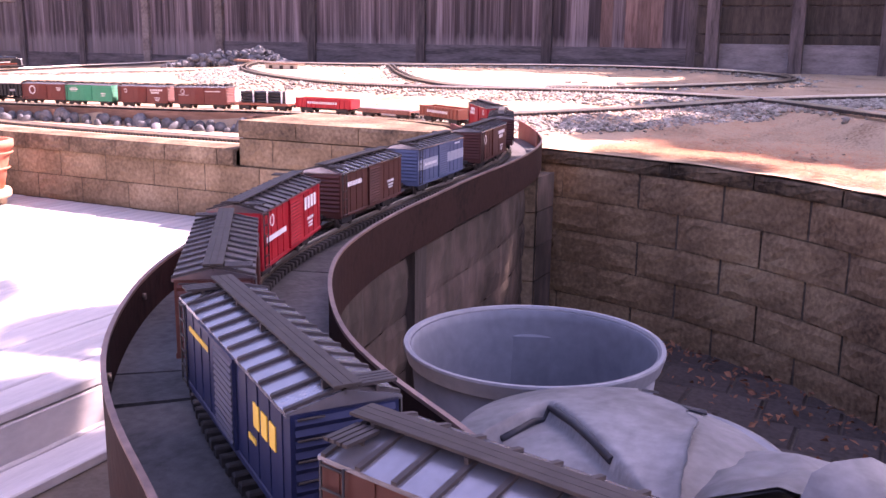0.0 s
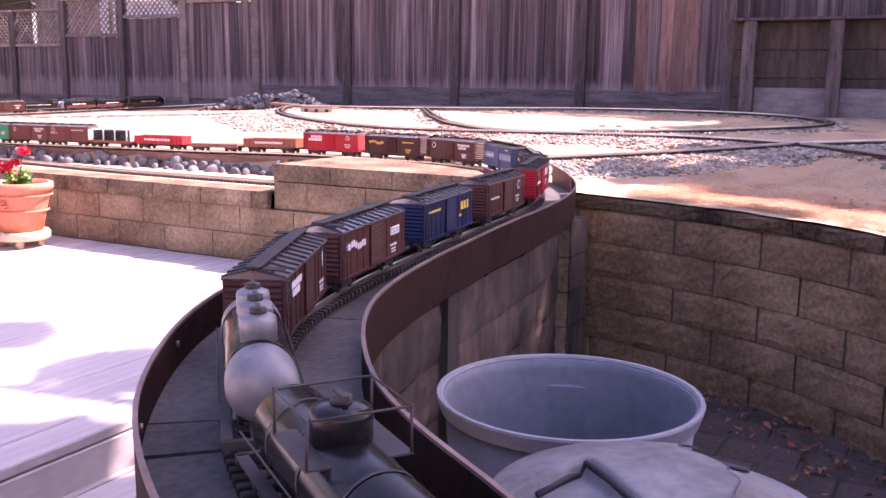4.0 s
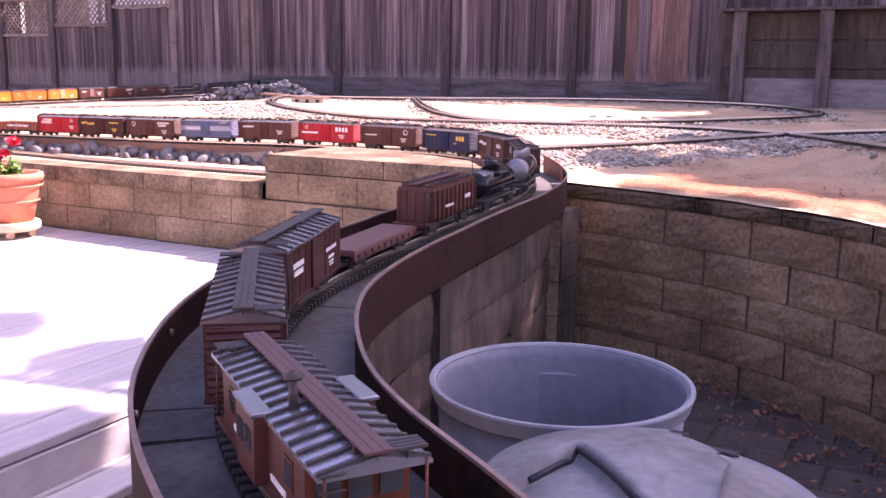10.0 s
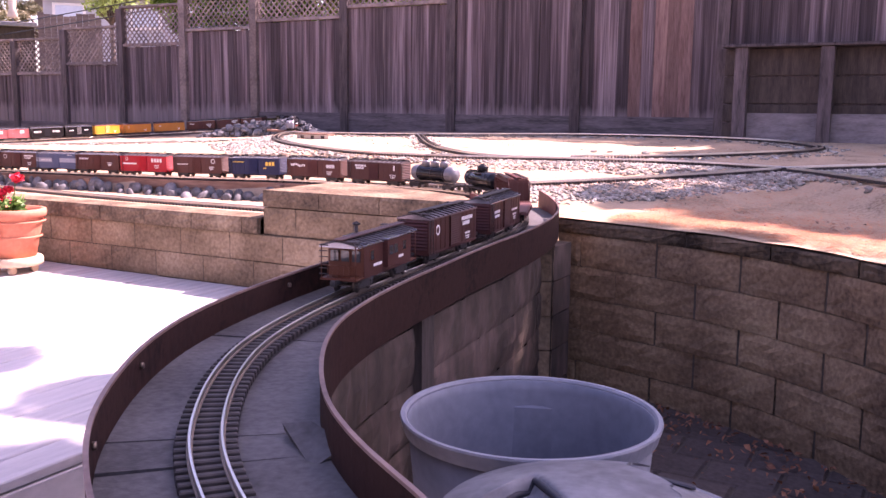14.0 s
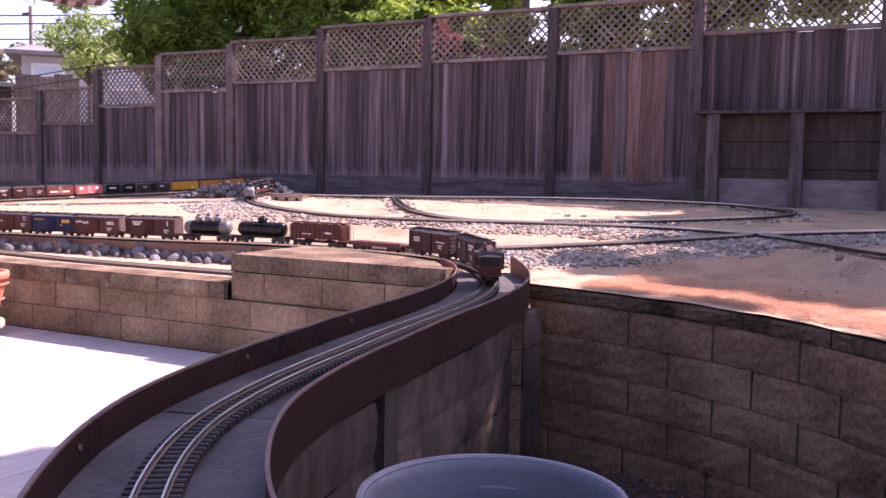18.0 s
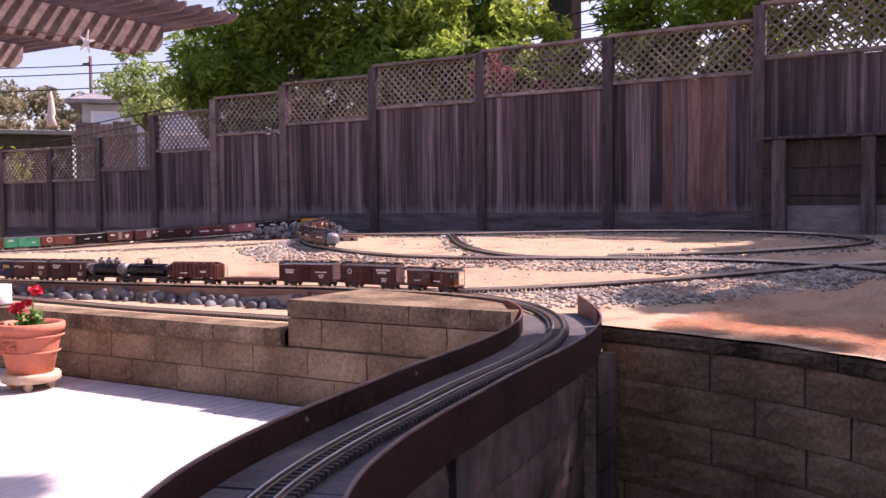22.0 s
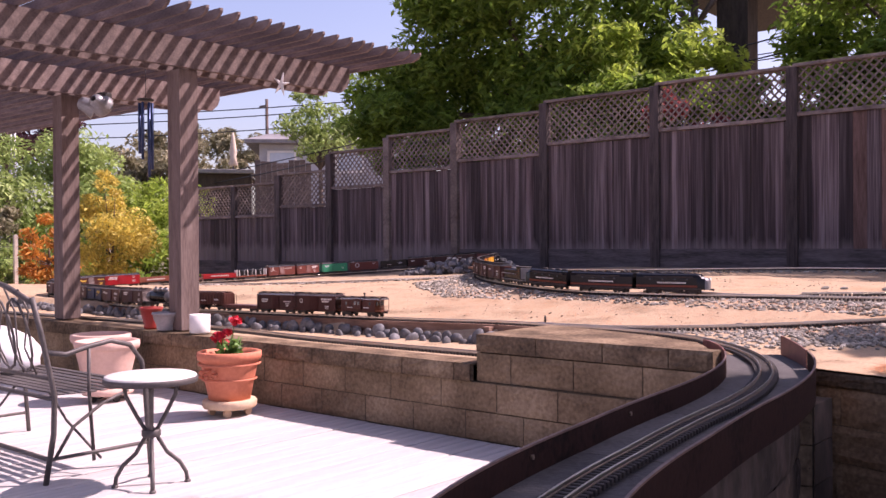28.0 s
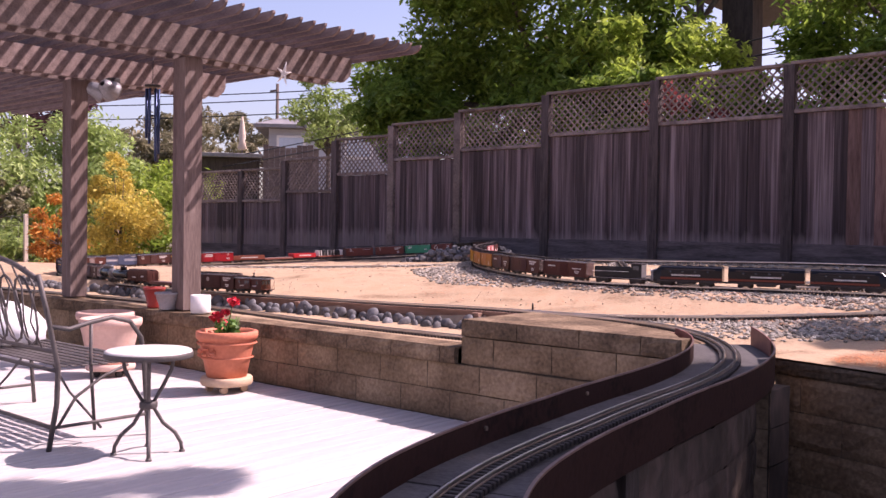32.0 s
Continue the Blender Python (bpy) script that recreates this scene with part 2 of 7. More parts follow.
M["ground"] = material("ground_earth", (0.16, 0.13, 0.09), (0.26, 0.22, 0.15), 0.95, scale=0.6, fine=8, bump=0.3)


def leaf_material(name, c1, c2, trans=0.35):
    m = material(name, c1, c2, 0.55, scale=2, fine=20, bump=0.0, vary=0.35, spec=0.35)
    nt = m.node_tree
    p = nt.nodes["Principled BSDF"]
    tr = nt.nodes.new("ShaderNodeBsdfTranslucent")
    mx = nt.nodes.new("ShaderNodeMixShader")
    mx.inputs[0].default_value = trans
    src = p.inputs["Base Color"].links[0].from_socket
    nt.links.new(src, tr.inputs[0])
    nt.links.new(p.outputs[0], mx.inputs[1])
    nt.links.new(tr.outputs[0], mx.inputs[2])
    nt.links.new(mx.outputs[0], nt.nodes["Material Output"].inputs[0])
    return m


M["leaf"] = leaf_material("tree_leaf", (0.078, 0.158, 0.022), (0.28, 0.40, 0.065), 0.53)
M["leaf_light"] = leaf_material("hedge_leaf", (0.19, 0.28, 0.07), (0.40, 0.50, 0.17))
M["leaf_gold"] = leaf_material("gold_leaf", (0.44, 0.32, 0.05), (0.74, 0.64, 0.15))
M["leaf_orange"] = leaf_material("orange_leaf", (0.50, 0.18, 0.03), (0.62, 0.32, 0.06))
M["leaf_plum"] = leaf_material("plum_leaf", (0.075, 0.03, 0.04), (0.16, 0.07, 0.085))
M["leaf_olive"] = leaf_material("olive_leaf", (0.16, 0.17, 0.09), (0.32, 0.28, 0.18))
M["leaf_geranium"] = leaf_material("geranium_leaf", (0.08, 0.19, 0.035), (0.17, 0.30, 0.07))
# lighter copy of the tree leaf, its sunlit look put into the colour
M["leaf_lit"] = leaf_material("sunlit_leaf", (0.17, 0.28, 0.035), (0.46, 0.56, 0.10), 0.55)
M["leaf_red"] = leaf_material("red_shrub_leaf", (0.26, 0.06, 0.06), (0.45, 0.14, 0.13), 0.4)


def bleached_foot(m, z0, z1, c):
    """Boards gone pale and dry where splashing rain and soil reach them."""
    nt = m.node_tree
    base = nt.nodes["Principled BSDF"].inputs["Base Color"]
    src = base.links[0].from_socket
    sep = nt.nodes.new("ShaderNodeSeparateXYZ")
    pos = nt.nodes.new("ShaderNodeNewGeometry").outputs["Position"]
    nt.links.new(pos, sep.inputs[0])
    mp = nt.nodes.new("ShaderNodeMapping")
    mp.inputs["Scale"].default_value = (14, 14, 2)
    nt.links.new(pos, mp.inputs[0])
    n = nt.nodes.new("ShaderNodeTexNoise")
    n.inputs["Scale"].default_value = 1.0
    nt.links.new(mp.outputs[0], n.inputs["Vector"])
    wob = nt.nodes.new("ShaderNodeMath")
    wob.operation = "MULTIPLY_ADD"
    wob.inputs[1].default_value = 0.30
    nt.links.new(n.outputs[0], wob.inputs[0])
    nt.links.new(sep.outputs[2], wob.inputs[2])
    mr = nt.nodes.new("ShaderNodeMapRange")
    mr.inputs[1].default_value, mr.inputs[2].default_value = z0 + .15, z1 + .15
    mr.inputs[3].default_value, mr.inputs[4].default_value = 0.42, 0
    nt.links.new(wob.outputs[0], mr.inputs[0])
    mix = nt.nodes.new("ShaderNodeMix")
    mix.data_type = "RGBA"
    nt.links.new(mr.outputs[0], mix.inputs[0])
    nt.links.new(src, mix.inputs[6])
    mix.inputs[7].default_value = (*c, 1)
    nt.links.new(mix.outputs[2], base)


bleached_foot(M["fence"], .87, .99, (0.27, 0.225, 0.225))
M["bark"] = material("bark", (0.07, 0.05, 0.04), (0.16, 0.12, 0.10), 0.9, stretch=(4, 4, 0.6), bump=0.6)


# ---- mesh helpers ----
class Build:
    """Gathers faces of one mesh."""

    def __init__(self):
        self.v, self.f, self.k, self.smooth = [], [], [], []

    def add(self, verts, faces, k=0, smooth=False):
        n = len(self.v)
        self.v += [tuple(p) for p in verts]
        self.f += [tuple(n + i for i in q) for q in faces]
        self.k += [k] * len(faces)
        self.smooth += [smooth] * len(faces)
        return self

    def box(self, x0, x1, y0, y1, z0, z1, k=0, m=None, c=0.0):
        """A box; c: chamfer of all its edges."""
        if c <= 0:
            vs = [(x, y, z) for z in (z0, z1) for y in (y0, y1) for x in (x0, x1)]
            fs = [(0, 2, 3, 1), (4, 5, 7, 6), (0, 1, 5, 4), (2, 6, 7, 3), (0, 4, 6, 2), (1, 3, 7, 5)]
        else:
            vs, fs = [], []
            for z, e in ((z0, c), (z0 + c, 0), (z1 - c, 0), (z1, c)):
                vs += [(x0 + e, y0 + e, z), (x1 - e, y0 + e, z), (x1 - e, y1 - e, z), (x0 + e, y1 - e, z)]
            fs = [(3, 2, 1, 0), (12, 13, 14, 15)]
            for a in (0, 4, 8):
                for i in range(4):
                    j = (i + 1) % 4
                    fs.append((a + i, a + j, a + 4 + j, a + 4 + i))
        if m is not None:
            vs = [m @ Vector(p) for p in vs]
        return self.add(vs, fs, k)

    def tube(self, pts, r, sides=8, k=0, caps=True, smooth=True):
        """A round bar along points; r: one radius or one a point."""
        pts = [Vector(p) for p in pts]
        rs = r if isinstance(r, (list, tuple)) else [r] * len(pts)
        vs, fs = [], []
        up = None
        for i, p in enumerate(pts):
            d = (pts[min(i + 1, len(pts) - 1)] - pts[max(i - 1, 0)]).normalized()
            if up is None:
                up = Vector((0, 0, 1)) if abs(d.z) < 0.9 else Vector((1, 0, 0))
            a = d.cross(up).normalized()
            b = a.cross(d).normalized()
            up = b
            for s in range(sides):
                w = 2 * math.pi * s / sides
                vs.append(p + rs[i] * (math.cos(w) * a + math.sin(w) * b))
        for i in range(len(pts) - 1):
            for s in range(sides):
                t = (s + 1) % sides
                fs.append((i * sides + s, i * sides + t, (i + 1) * sides + t, (i + 1) * sides + s))
        self.add(vs, fs, k, smooth)
        if caps:
            n = len(self.v) - len(vs)
            self.f += [tuple(n + s for s in range(sides))[::-1], tuple(n + (len(pts) - 1) * sides + s for s in range(sides))]
            self.k += [k, k]
            self.smooth += [False, False]
        return self

    def lathe(self, profile, sides=32, k=0, m=None, smooth=True, close=False):
        """A turned body from (radius, z) pairs about the z axis."""
        vs, fs = [], []
        for r, z in profile:
            for s in range(sides):
                w = 2 * math.pi * s / sides
                vs.append(Vector((r * math.cos(w), r * math.sin(w), z)))
        for i in range(len(profile) - 1):
            for s in range(sides):
                t = (s + 1) % sides
                fs.append((i * sides + s, i * sides + t, (i + 1) * sides + t, (i + 1) * sides + s))
        if m is not None:
            vs = [m @ p for p in vs]
        self.add(vs, fs, k, smooth)
        n = len(self.v) - len(vs)
        for ring, flip in ((0, True), (len(profile) - 1, False)):
            if profile[ring][0] > 1e-6 and not close:
                q = tuple(n + ring * sides + s for s in range(sides))
                self.f.append(q[::-1] if flip else q)
                self.k.append(k)
                self.smooth.append(False)
        return self

    def prism(self, outline, z0, z1, k=0, m=None):
        """An upright prism on an outline of (x, y), counter-clockwise."""
        n = len(outline)
        vs = [Vector((x, y, z0)) for x, y in outline] + [Vector((x, y, z1)) for x, y in outline]
        fs = [tuple(range(n))[::-1], tuple(range(n, 2 * n))] + [(i, (i + 1) % n, n + (i + 1) % n, n + i) for i in range(n)]
        if m is not None:
            vs = [m @ p for p in vs]
        return self.add(vs, fs, k)

    def sweep(self, path, section, k=0, caps=True):
        """A section of (side, height) drawn along points with (position, side vector)."""
        n = len(section)
        vs, fs = [], []
        for p, side in path:
            for u, w in section:
                vs.append((p[0] + side[0] * u, p[1] + side[1] * u, p[2] + w))
        for i in range(len(path) - 1):
            for s in range(n):
                t = (s + 1) % n
                fs.append((i * n + s, i * n + t, (i + 1) * n + t, (i + 1) * n + s))
        if caps:
            fs += [tuple(range(n))[::-1], tuple((len(path) - 1) * n + s for s in range(n))]
        return self.add(vs, fs, k)

    def mesh(self, name, mats):
        me = bpy.data.meshes.new(name)
        me.from_pydata(self.v, [], self.f)
        for m in mats if isinstance(mats, (list, tuple)) else [mats]:
            me.materials.append(m)
        me.polygons.foreach_set("material_index", self.k)
        me.polygons.foreach_set("use_smooth", self.smooth)
        me.update()
        return me


def part(name, b, mat, parent=None, label="", m=None):
    """Links a build, or a mesh that is there already, as one object under a thing or a part."""
    ob = new(name, b.mesh(name, mat) if isinstance(b, Build) else b)
    if parent is not None:
        ob.parent = parent
    if m is not None:
        ob.matrix_basis = m
    if label:
        ob["label"] = label
    return ob


def thing(name, label, category, m=None, group="", kind="", b=None, mat=None):
    ob = new(name, b.mesh(name, mat) if b is not None else None)
    if m is not None:
        ob.matrix_basis = m
    return tagged(ob, label, category, group, kind)


def structure(name, b, mat, label, category="structure"):
    return tagged(part(name, b, mat), label, category, kind="structure")


def rnd(a, b):
    return random.uniform(a, b)


# ---- track lines: control points (x, y, z of the rail tops) ----
def spline(ctrl, step=0.04):
    """A smooth line through the points, evenly sampled: positions and lengths."""
    c = np.array(ctrl, float)
    c = np.vstack([2 * c[0] - c[1], c, 2 * c[-1] - c[-2]])
    out = []
    for i in range(1, len(c) - 2):
        p0, p1, p2, p3 = c[i - 1 : i + 3]
        d = [max(np.linalg.norm(q - p), 1e-6) ** 0.5 for p, q in ((p0, p1), (p1, p2), (p2, p3))]
        m1 = (p1 - p0) / d[0] - (p2 - p0) / (d[0] + d[1]) + (p2 - p1) / d[1]
        m2 = (p2 - p1) / d[1] - (p3 - p1) / (d[1] + d[2]) + (p3 - p2) / d[2]
        m1, m2 = m1 * d[1], m2 * d[1]
        for u in np.linspace(0, 1, 24, endpoint=False):
            out.append((2 * u**3 - 3 * u**2 + 1) * p1 + (u**3 - 2 * u**2 + u) * m1 + (3 * u**2 - 2 * u**3) * p2 + (u**3 - u**2) * m2)
    out.append(c[-2])
    out = np.array(out)
    length = np.r_[0, np.cumsum(np.linalg.norm(np.diff(out, axis=0), axis=1))]
    s = np.linspace(0, length[-1], max(2, int(length[-1] / step)))
    return np.stack([np.interp(s, length, out[:, a]) for a in range(3)], 1), s


MAIN = [(5.2, 2.6, 0.478), (3.8, 1.75, 0.478), (2.6, 1.15, 0.478), (1.7, 0.8, 0.478), (0.9, 0.63, 0.478), (0.35, 0.6, 0.478), (-0.1, 0.63, 0.478), (-0.4, 0.7, 0.478), (-0.591, 0.824, 0.478),
        (-0.751, 0.937, 0.478), (-0.883, 1.055, 0.478), (-1.016, 1.218, 0.478), (-1.124, 1.386, 0.478), (-1.203, 1.552, 0.478), (-1.268, 1.762, 0.478), (-1.322, 2.022, 0.478), (-1.359, 2.268, 0.478), (-1.394, 2.494, 0.478),
        (-1.423, 2.723, 0.478), (-1.449, 2.972, 0.478), (-1.482, 3.201, 0.478), (-1.543, 3.485, 0.478), (-1.648, 3.801, 0.478), (-1.816, 4.135, 0.478), (-2.065, 4.468, 0.478), (-2.405, 4.75, 0.478), (-2.8, 4.89, 0.478),
        (-3.25, 4.93, 0.478), (-3.75, 4.92, 0.478), (-4.5, 4.87, 0.465), (-5.5, 4.78, 0.456), (-6.5, 4.73, 0.446), (-7.3, 4.72, 0.438), (-8.0, 4.78, 0.432), (-8.7, 4.91, 0.430), (-9.4, 5.02, 0.432),
        (-10.0, 5.17, 0.44), (-10.38, 5.52, 0.45), (-10.43, 5.95, 0.462), (-10.3, 6.36, 0.478), (-10.2, 6.75, 0.495), (-9.95, 7.35, 0.51), (-9.72, 8, 0.535), (-9.7, 8.9, 0.555), (-9.45, 9.55, 0.58),
        (-8.9, 9.85, 0.62), (-8.3, 9.85, 0.655), (-7.7, 9.72, 0.69), (-7.2, 9.35, 0.69), (-6.75, 8.75, 0.68), (-6.3, 7.95, 0.665), (-5.9, 7.4, 0.65), (-5.4, 6.9, 0.64), (-4.9, 6.5, 0.635),
        (-4.4, 6.22, 0.625), (-3.9, 6.12, 0.61), (-3.2, 6.2, 0.605), (-2.5, 6.42, 0.605), (-1.8, 6.55, 0.605), (-1.3, 6.52, 0.6), (-0.9, 6.25, 0.6), (-0.55, 5.8, 0.6), (-0.2, 5.3, 0.6),
        (0.5, 4.6, 0.6), (1.6, 4, 0.6)]
FRONT_RIGHT = [(-3.6, 4.925, .478), (-3.0, 5.0, .482), (-2.5, 5.2, .497), (-1.9, 5.55, .53), (-1.4, 5.93, .565), (-.92, 6.34, .60), (-.3, 6.9, .62), (.5, 7.6, .63), (2.2, 8.8, .64)]
FENCE_LINE = [(-6.6, 8.45, .675), (-5.9, 8.62, .675), (-5.0, 8.85, .68), (-4.3, 9.2, .69), (-3.4, 9.5, .70), (-2.4, 9.55, .70), (-1.55, 9.25, .69), (-1.05, 8.6, .67), (-1.05, 7.9, .66), (-1.35, 7.3, .65), (-1.8, 6.9, .63), (-2.5, 6.6, .615)]
TURNOUT = [(-5.05, 8.75, .68), (-4.6, 8.05, .665), (-4.1, 7.3, .65), (-3.6, 6.7, .63), (-3.0, 6.35, .61), (-2.4, 6.45, .605)]
LOW_LINE = [(-3.2, 4.12, .395), (-4.5, 4.10, .395), (-6.0, 4.2, .395), (-8.0, 4.05, .39), (-10, 3.9, .39)]
MP, MS = spline(MAIN)
S0 = float(MS[np.hypot(MP[:, 0] - 2.6, MP[:, 1] - 1.15).argmin()])
MS = MS - S0


def along(s):
    """Place and heading on the main line at the length s."""
    p = np.array([np.interp(s, MS, MP[:, a]) for a in range(3)])
    q = np.array([np.interp(s + 0.02, MS, MP[:, a]) for a in range(3)]) - np.array([np.interp(s - 0.02, MS, MP[:, a]) for a in range(3)])
    return p, q / np.linalg.norm(q)


def with_sides(pts):
    out = []
    for i in range(len(pts)):
        d = pts[min(i + 1, len(pts) - 1)] - pts[max(i - 1, 0)]
        n = math.hypot(d[0], d[1])
        out.append((pts[i], (-d[1] / n, d[0] / n)))
    return out


# ---- ground and terrain ----
def yard_z(x, y):
    g = float(np.interp(y, [3.9, 4.9, 5.15, 5.6, 6.2, 7.5, 9.0, 10.6], [.425, .435, .455, .50, .565, .61, .64, .655]))
    g -= 0.036 * max(0.0, -6 - x) * min(1.0, max(0.0, (y - 5.2) / 2))
    if x > .8 and y < 3.0:
        return .40
    return g


RIGHT_WALL = [(-1.60, 4.07), (-1.36, 4.01), (-1.16, 3.95), (-.79, 3.83), (-.52, 3.68), (-.30, 3.53), (-.09, 3.33), (.18, 3.02), (.44, 2.58), (.64, 2.05), (.78, 1.42)]


def right_wall_y(x):
    return float(np.interp(x, [p[0] for p in RIGHT_WALL], [p[1] for p in RIGHT_WALL]))


BEDS = [spline(l, 0.1)[0] for l in (MAIN, FRONT_RIGHT, FENCE_LINE, TURNOUT)]
BED_POINTS = np.vstack([p for p in BEDS])
BED_POINTS = BED_POINTS[BED_POINTS[:, 1] > 5.0]


def ground_z(x, y):
    """Height of the yard, raised into a low bed under the track lines."""
    z = yard_z(x, y)
    if y > 5.0 and x > -12.5:
        d2 = (BED_POINTS[:, 0] - x) ** 2 + (BED_POINTS[:, 1] - y) ** 2
        k = int(d2.argmin())
        d = math.sqrt(d2[k])
        if d < 0.30:
            w = 1 if d < 0.10 else (0.30 - d) / 0.20
            z = z * (1 - w) + (BED_POINTS[k, 2] - 0.036) * w
    return z


def beam_y(x):
    """The front line's y along the low wall."""
    return float(np.interp(x, [-9.5, -8.0, -7.3, -6.5, -5.5, -4.5, -3.25], [4.80, 4.78, 4.72, 4.73, 4.78, 4.87, 4.93]))


def terrain():
    b = Build()
    xs = np.r_[np.arange(-24, -12.2, 0.6), np.arange(-12.2, 0.78, 0.09), np.arange(0.8, 9, 0.5)]
    rows = 84
    for x in xs:
        y0 = 4.02 if x < -3.1 else (4.3 if x < -1.78 else (4.24 if x < -1.62 else right_wall_y(x) + 0.004 + .016 * noise.noise((x * 14, 0, 5)) if x < 0.79 else -6.0))
        for j in range(rows):
            y = y0 + (10.9 - y0) * (j / (rows - 1))
            z = ground_z(x, max(y, 3.9)) + 0.010 * noise.noise((x * 2.3, y * 2.3, 0)) + 0.006 * noise.noise((x * 9, y * 9, 3))
            if x < -3.1 and y < beam_y(x) - .06:
                z = 0.372 if y < beam_y(x) - .62 else .345
            if -3.2 < x < -1.6 and y < 4.6:
                z = min(z, 0.44)
            if x > -1.62 and y < right_wall_y(x) + .40:
                z = .455 + .006 * noise.noise((x * 9, y * 9, 3))
            b.v.append((x, y, z))
    n = len(xs)
    for i in range(n - 1):
        for j in range(rows - 1):
            b.f.append((i * rows + j, (i + 1) * rows + j, (i + 1) * rows + j + 1, i * rows + j + 1))
            b.k.append(0)
            b.smooth.append(True)
    return structure("yard_ground", b, M["soil"], "dry sandy soil of the raised railway yard with brown needle litter", "ground")


structure("ground", Build().add([(-900, -900, -.42), (900, -900, -.42), (900, 900, -.42), (-900, 900, -.42)], [(0, 1, 2, 3)]), M["ground"], "bare earth ground reaching the horizon", "ground")
terrain()


# ---- split-face block walls ----
def block_mesh(length, height, depth, seed, rough=0.005):
    """A concrete block, its front at y = 0 broken and uneven, its body behind."""
    r = random.Random(seed)
    b = Build()
    nx, nz = 9, 5
    for j in range(nz + 1):
        for i in range(nx + 1):
            edge = i in (0, nx) or j in (0, nz)
            x = length * i / nx + (0 if edge else r.uniform(-.01, .01))
            z = height * j / nz + (0 if edge else r.uniform(-.006, .006))
            b.v.append((x, r.uniform(0.003, 0.006) if edge else r.uniform(-rough, rough * 0.6), z))
    for j in range(nz):
        for i in range(nx):
            a = j * (nx + 1) + i
            b.f.append((a, a + 1, a + nx + 2, a + nx + 1))
            b.k.append(0)
            b.smooth.append(False)
    b.add([(0, .01, 0), (length, .01, 0), (length, depth, 0), (0, depth, 0), (0, .01, height), (length, .01, height), (length, depth, height), (0, depth, height)],
          [(3, 2, 1, 0), (4, 5, 6, 7), (1, 2, 6, 5), (3, 0, 4, 7), (2, 3, 7, 6)])
    return b


BLOCK = 0.352
MESHES = {}


def block_kind(length, height, depth, mat, n=7):
    key = (round(length, 3), round(height, 3), mat)
    if key not in MESHES:
        MESHES[key] = [block_mesh(length, height, depth, hash(key[:2]) % 1000 + k).mesh("block", M[mat]) for k in range(n)]
    return random.choice(MESHES[key])


def straight_wall(parent, x0, x1, y, courses, mat, depth=0.2, length=BLOCK, gap=0.005):
    """Courses of (z, height, joint shift); the front faces -y."""
    for z, h, shift in courses:
        x = x1 - (1 - shift) * length
        first = x1
        while first > x0 + 0.05:
            a = max(x, x0)
            part("block", block_kind(first - a - gap, h - gap, depth, mat), None, parent, m=pose(a, y, z))
            first, x = a, a - length


low = structure("low_wall", Build().box(-16, -3.14, 3.864, 4.03, -.1, .36), M["mortar"], "low retaining wall of tan split-face concrete blocks", "wall")
straight_wall(low, -10.6, -1.58, 3.85, [(0.0, .142, .45), (.142, .143, 1.0)], "block")
straight_wall(low, -10.6, -3.135, 3.83, [(.285, .091, .7)], "block_top", depth=.22)
high = structure("high_wall", Build().prism([(-3.12, 3.889), (-1.62, 3.889), (-1.75, 4.2), (-2.1, 4.3), (-3.12, 4.3)], -.2, .42), M["mortar"], "taller end of the block retaining wall, one course higher", "wall")
straight_wall(high, -3.13, -1.60, 3.875, [(.285, .143, .25)], "block")
cap_backs = [4.50, 4.44, 4.33, 4.17]
for k, (a, c) in enumerate([(-3.13, -2.78), (-2.775, -2.42), (-2.415, -2.10)]):
    part("cap_stone", Build().prism([(a, 3.88), (c, 3.88), (c, cap_backs[k + 1]), (a, cap_backs[k])], .428, .514), M["block_top"], high)
    part("block", block_kind(c - a, .084, .1, "block_top"), None, high, m=pose(a, 3.872, .429))
part("cap_stone", Build().prism([(-2.095, 3.88), (-1.90, 3.88), (-2.02, 4.06), (-2.095, 4.15)], .428, .514), M["block_top"], high)
part("block", block_kind(.19, .084, .1, "block_top"), None, high, m=pose(-2.095, 3.872, .429))

pit = structure("pit_wall", Build().sweep(with_sides([np.array((x, y, 0)) for x, y in RIGHT_WALL]), [(.013, -.40), (.2, -.40), (.2, .44), (.013, .44)]), M["mortar"], "curved pit wall of dark stained split-face blocks", "wall")
rw = spline([(x, y, 0) for x, y in RIGHT_WALL], 0.01)
for z, h, shift, out in [(-.345, .155, .62, 0), (-.19, .145, .1, 0), (-.045, .145, .58, 0), (.10, .145, .12, 0), (.245, .145, .60, 0), (.39, .060, .25, -.006)]:
    s = -shift * 0.395
    while s < rw[1][-1] - .1:
        s0, s1 = max(s, 0), min(s + 0.395, rw[1][-1])
        s += 0.395
        if s1 - s0 < .05:
            continue
        p0 = [float(np.interp(s0, rw[1], rw[0][:, a])) for a in (0, 1)]
        p1 = [float(np.interp(s1, rw[1], rw[0][:, a])) for a in (0, 1)]
        L = math.hypot(p1[0] - p0[0], p1[1] - p0[1])
        part("block", block_kind(round(L, 2) - .004, h - .003, .2, "block_cap" if z > .38 else "block_dark"), None, pit, m=pose(p0[0], p0[1], z, 0, 0, math.degrees(math.atan2(p1[1] - p0[1], p1[0] - p0[0]))) @ pose(0, out, 0))

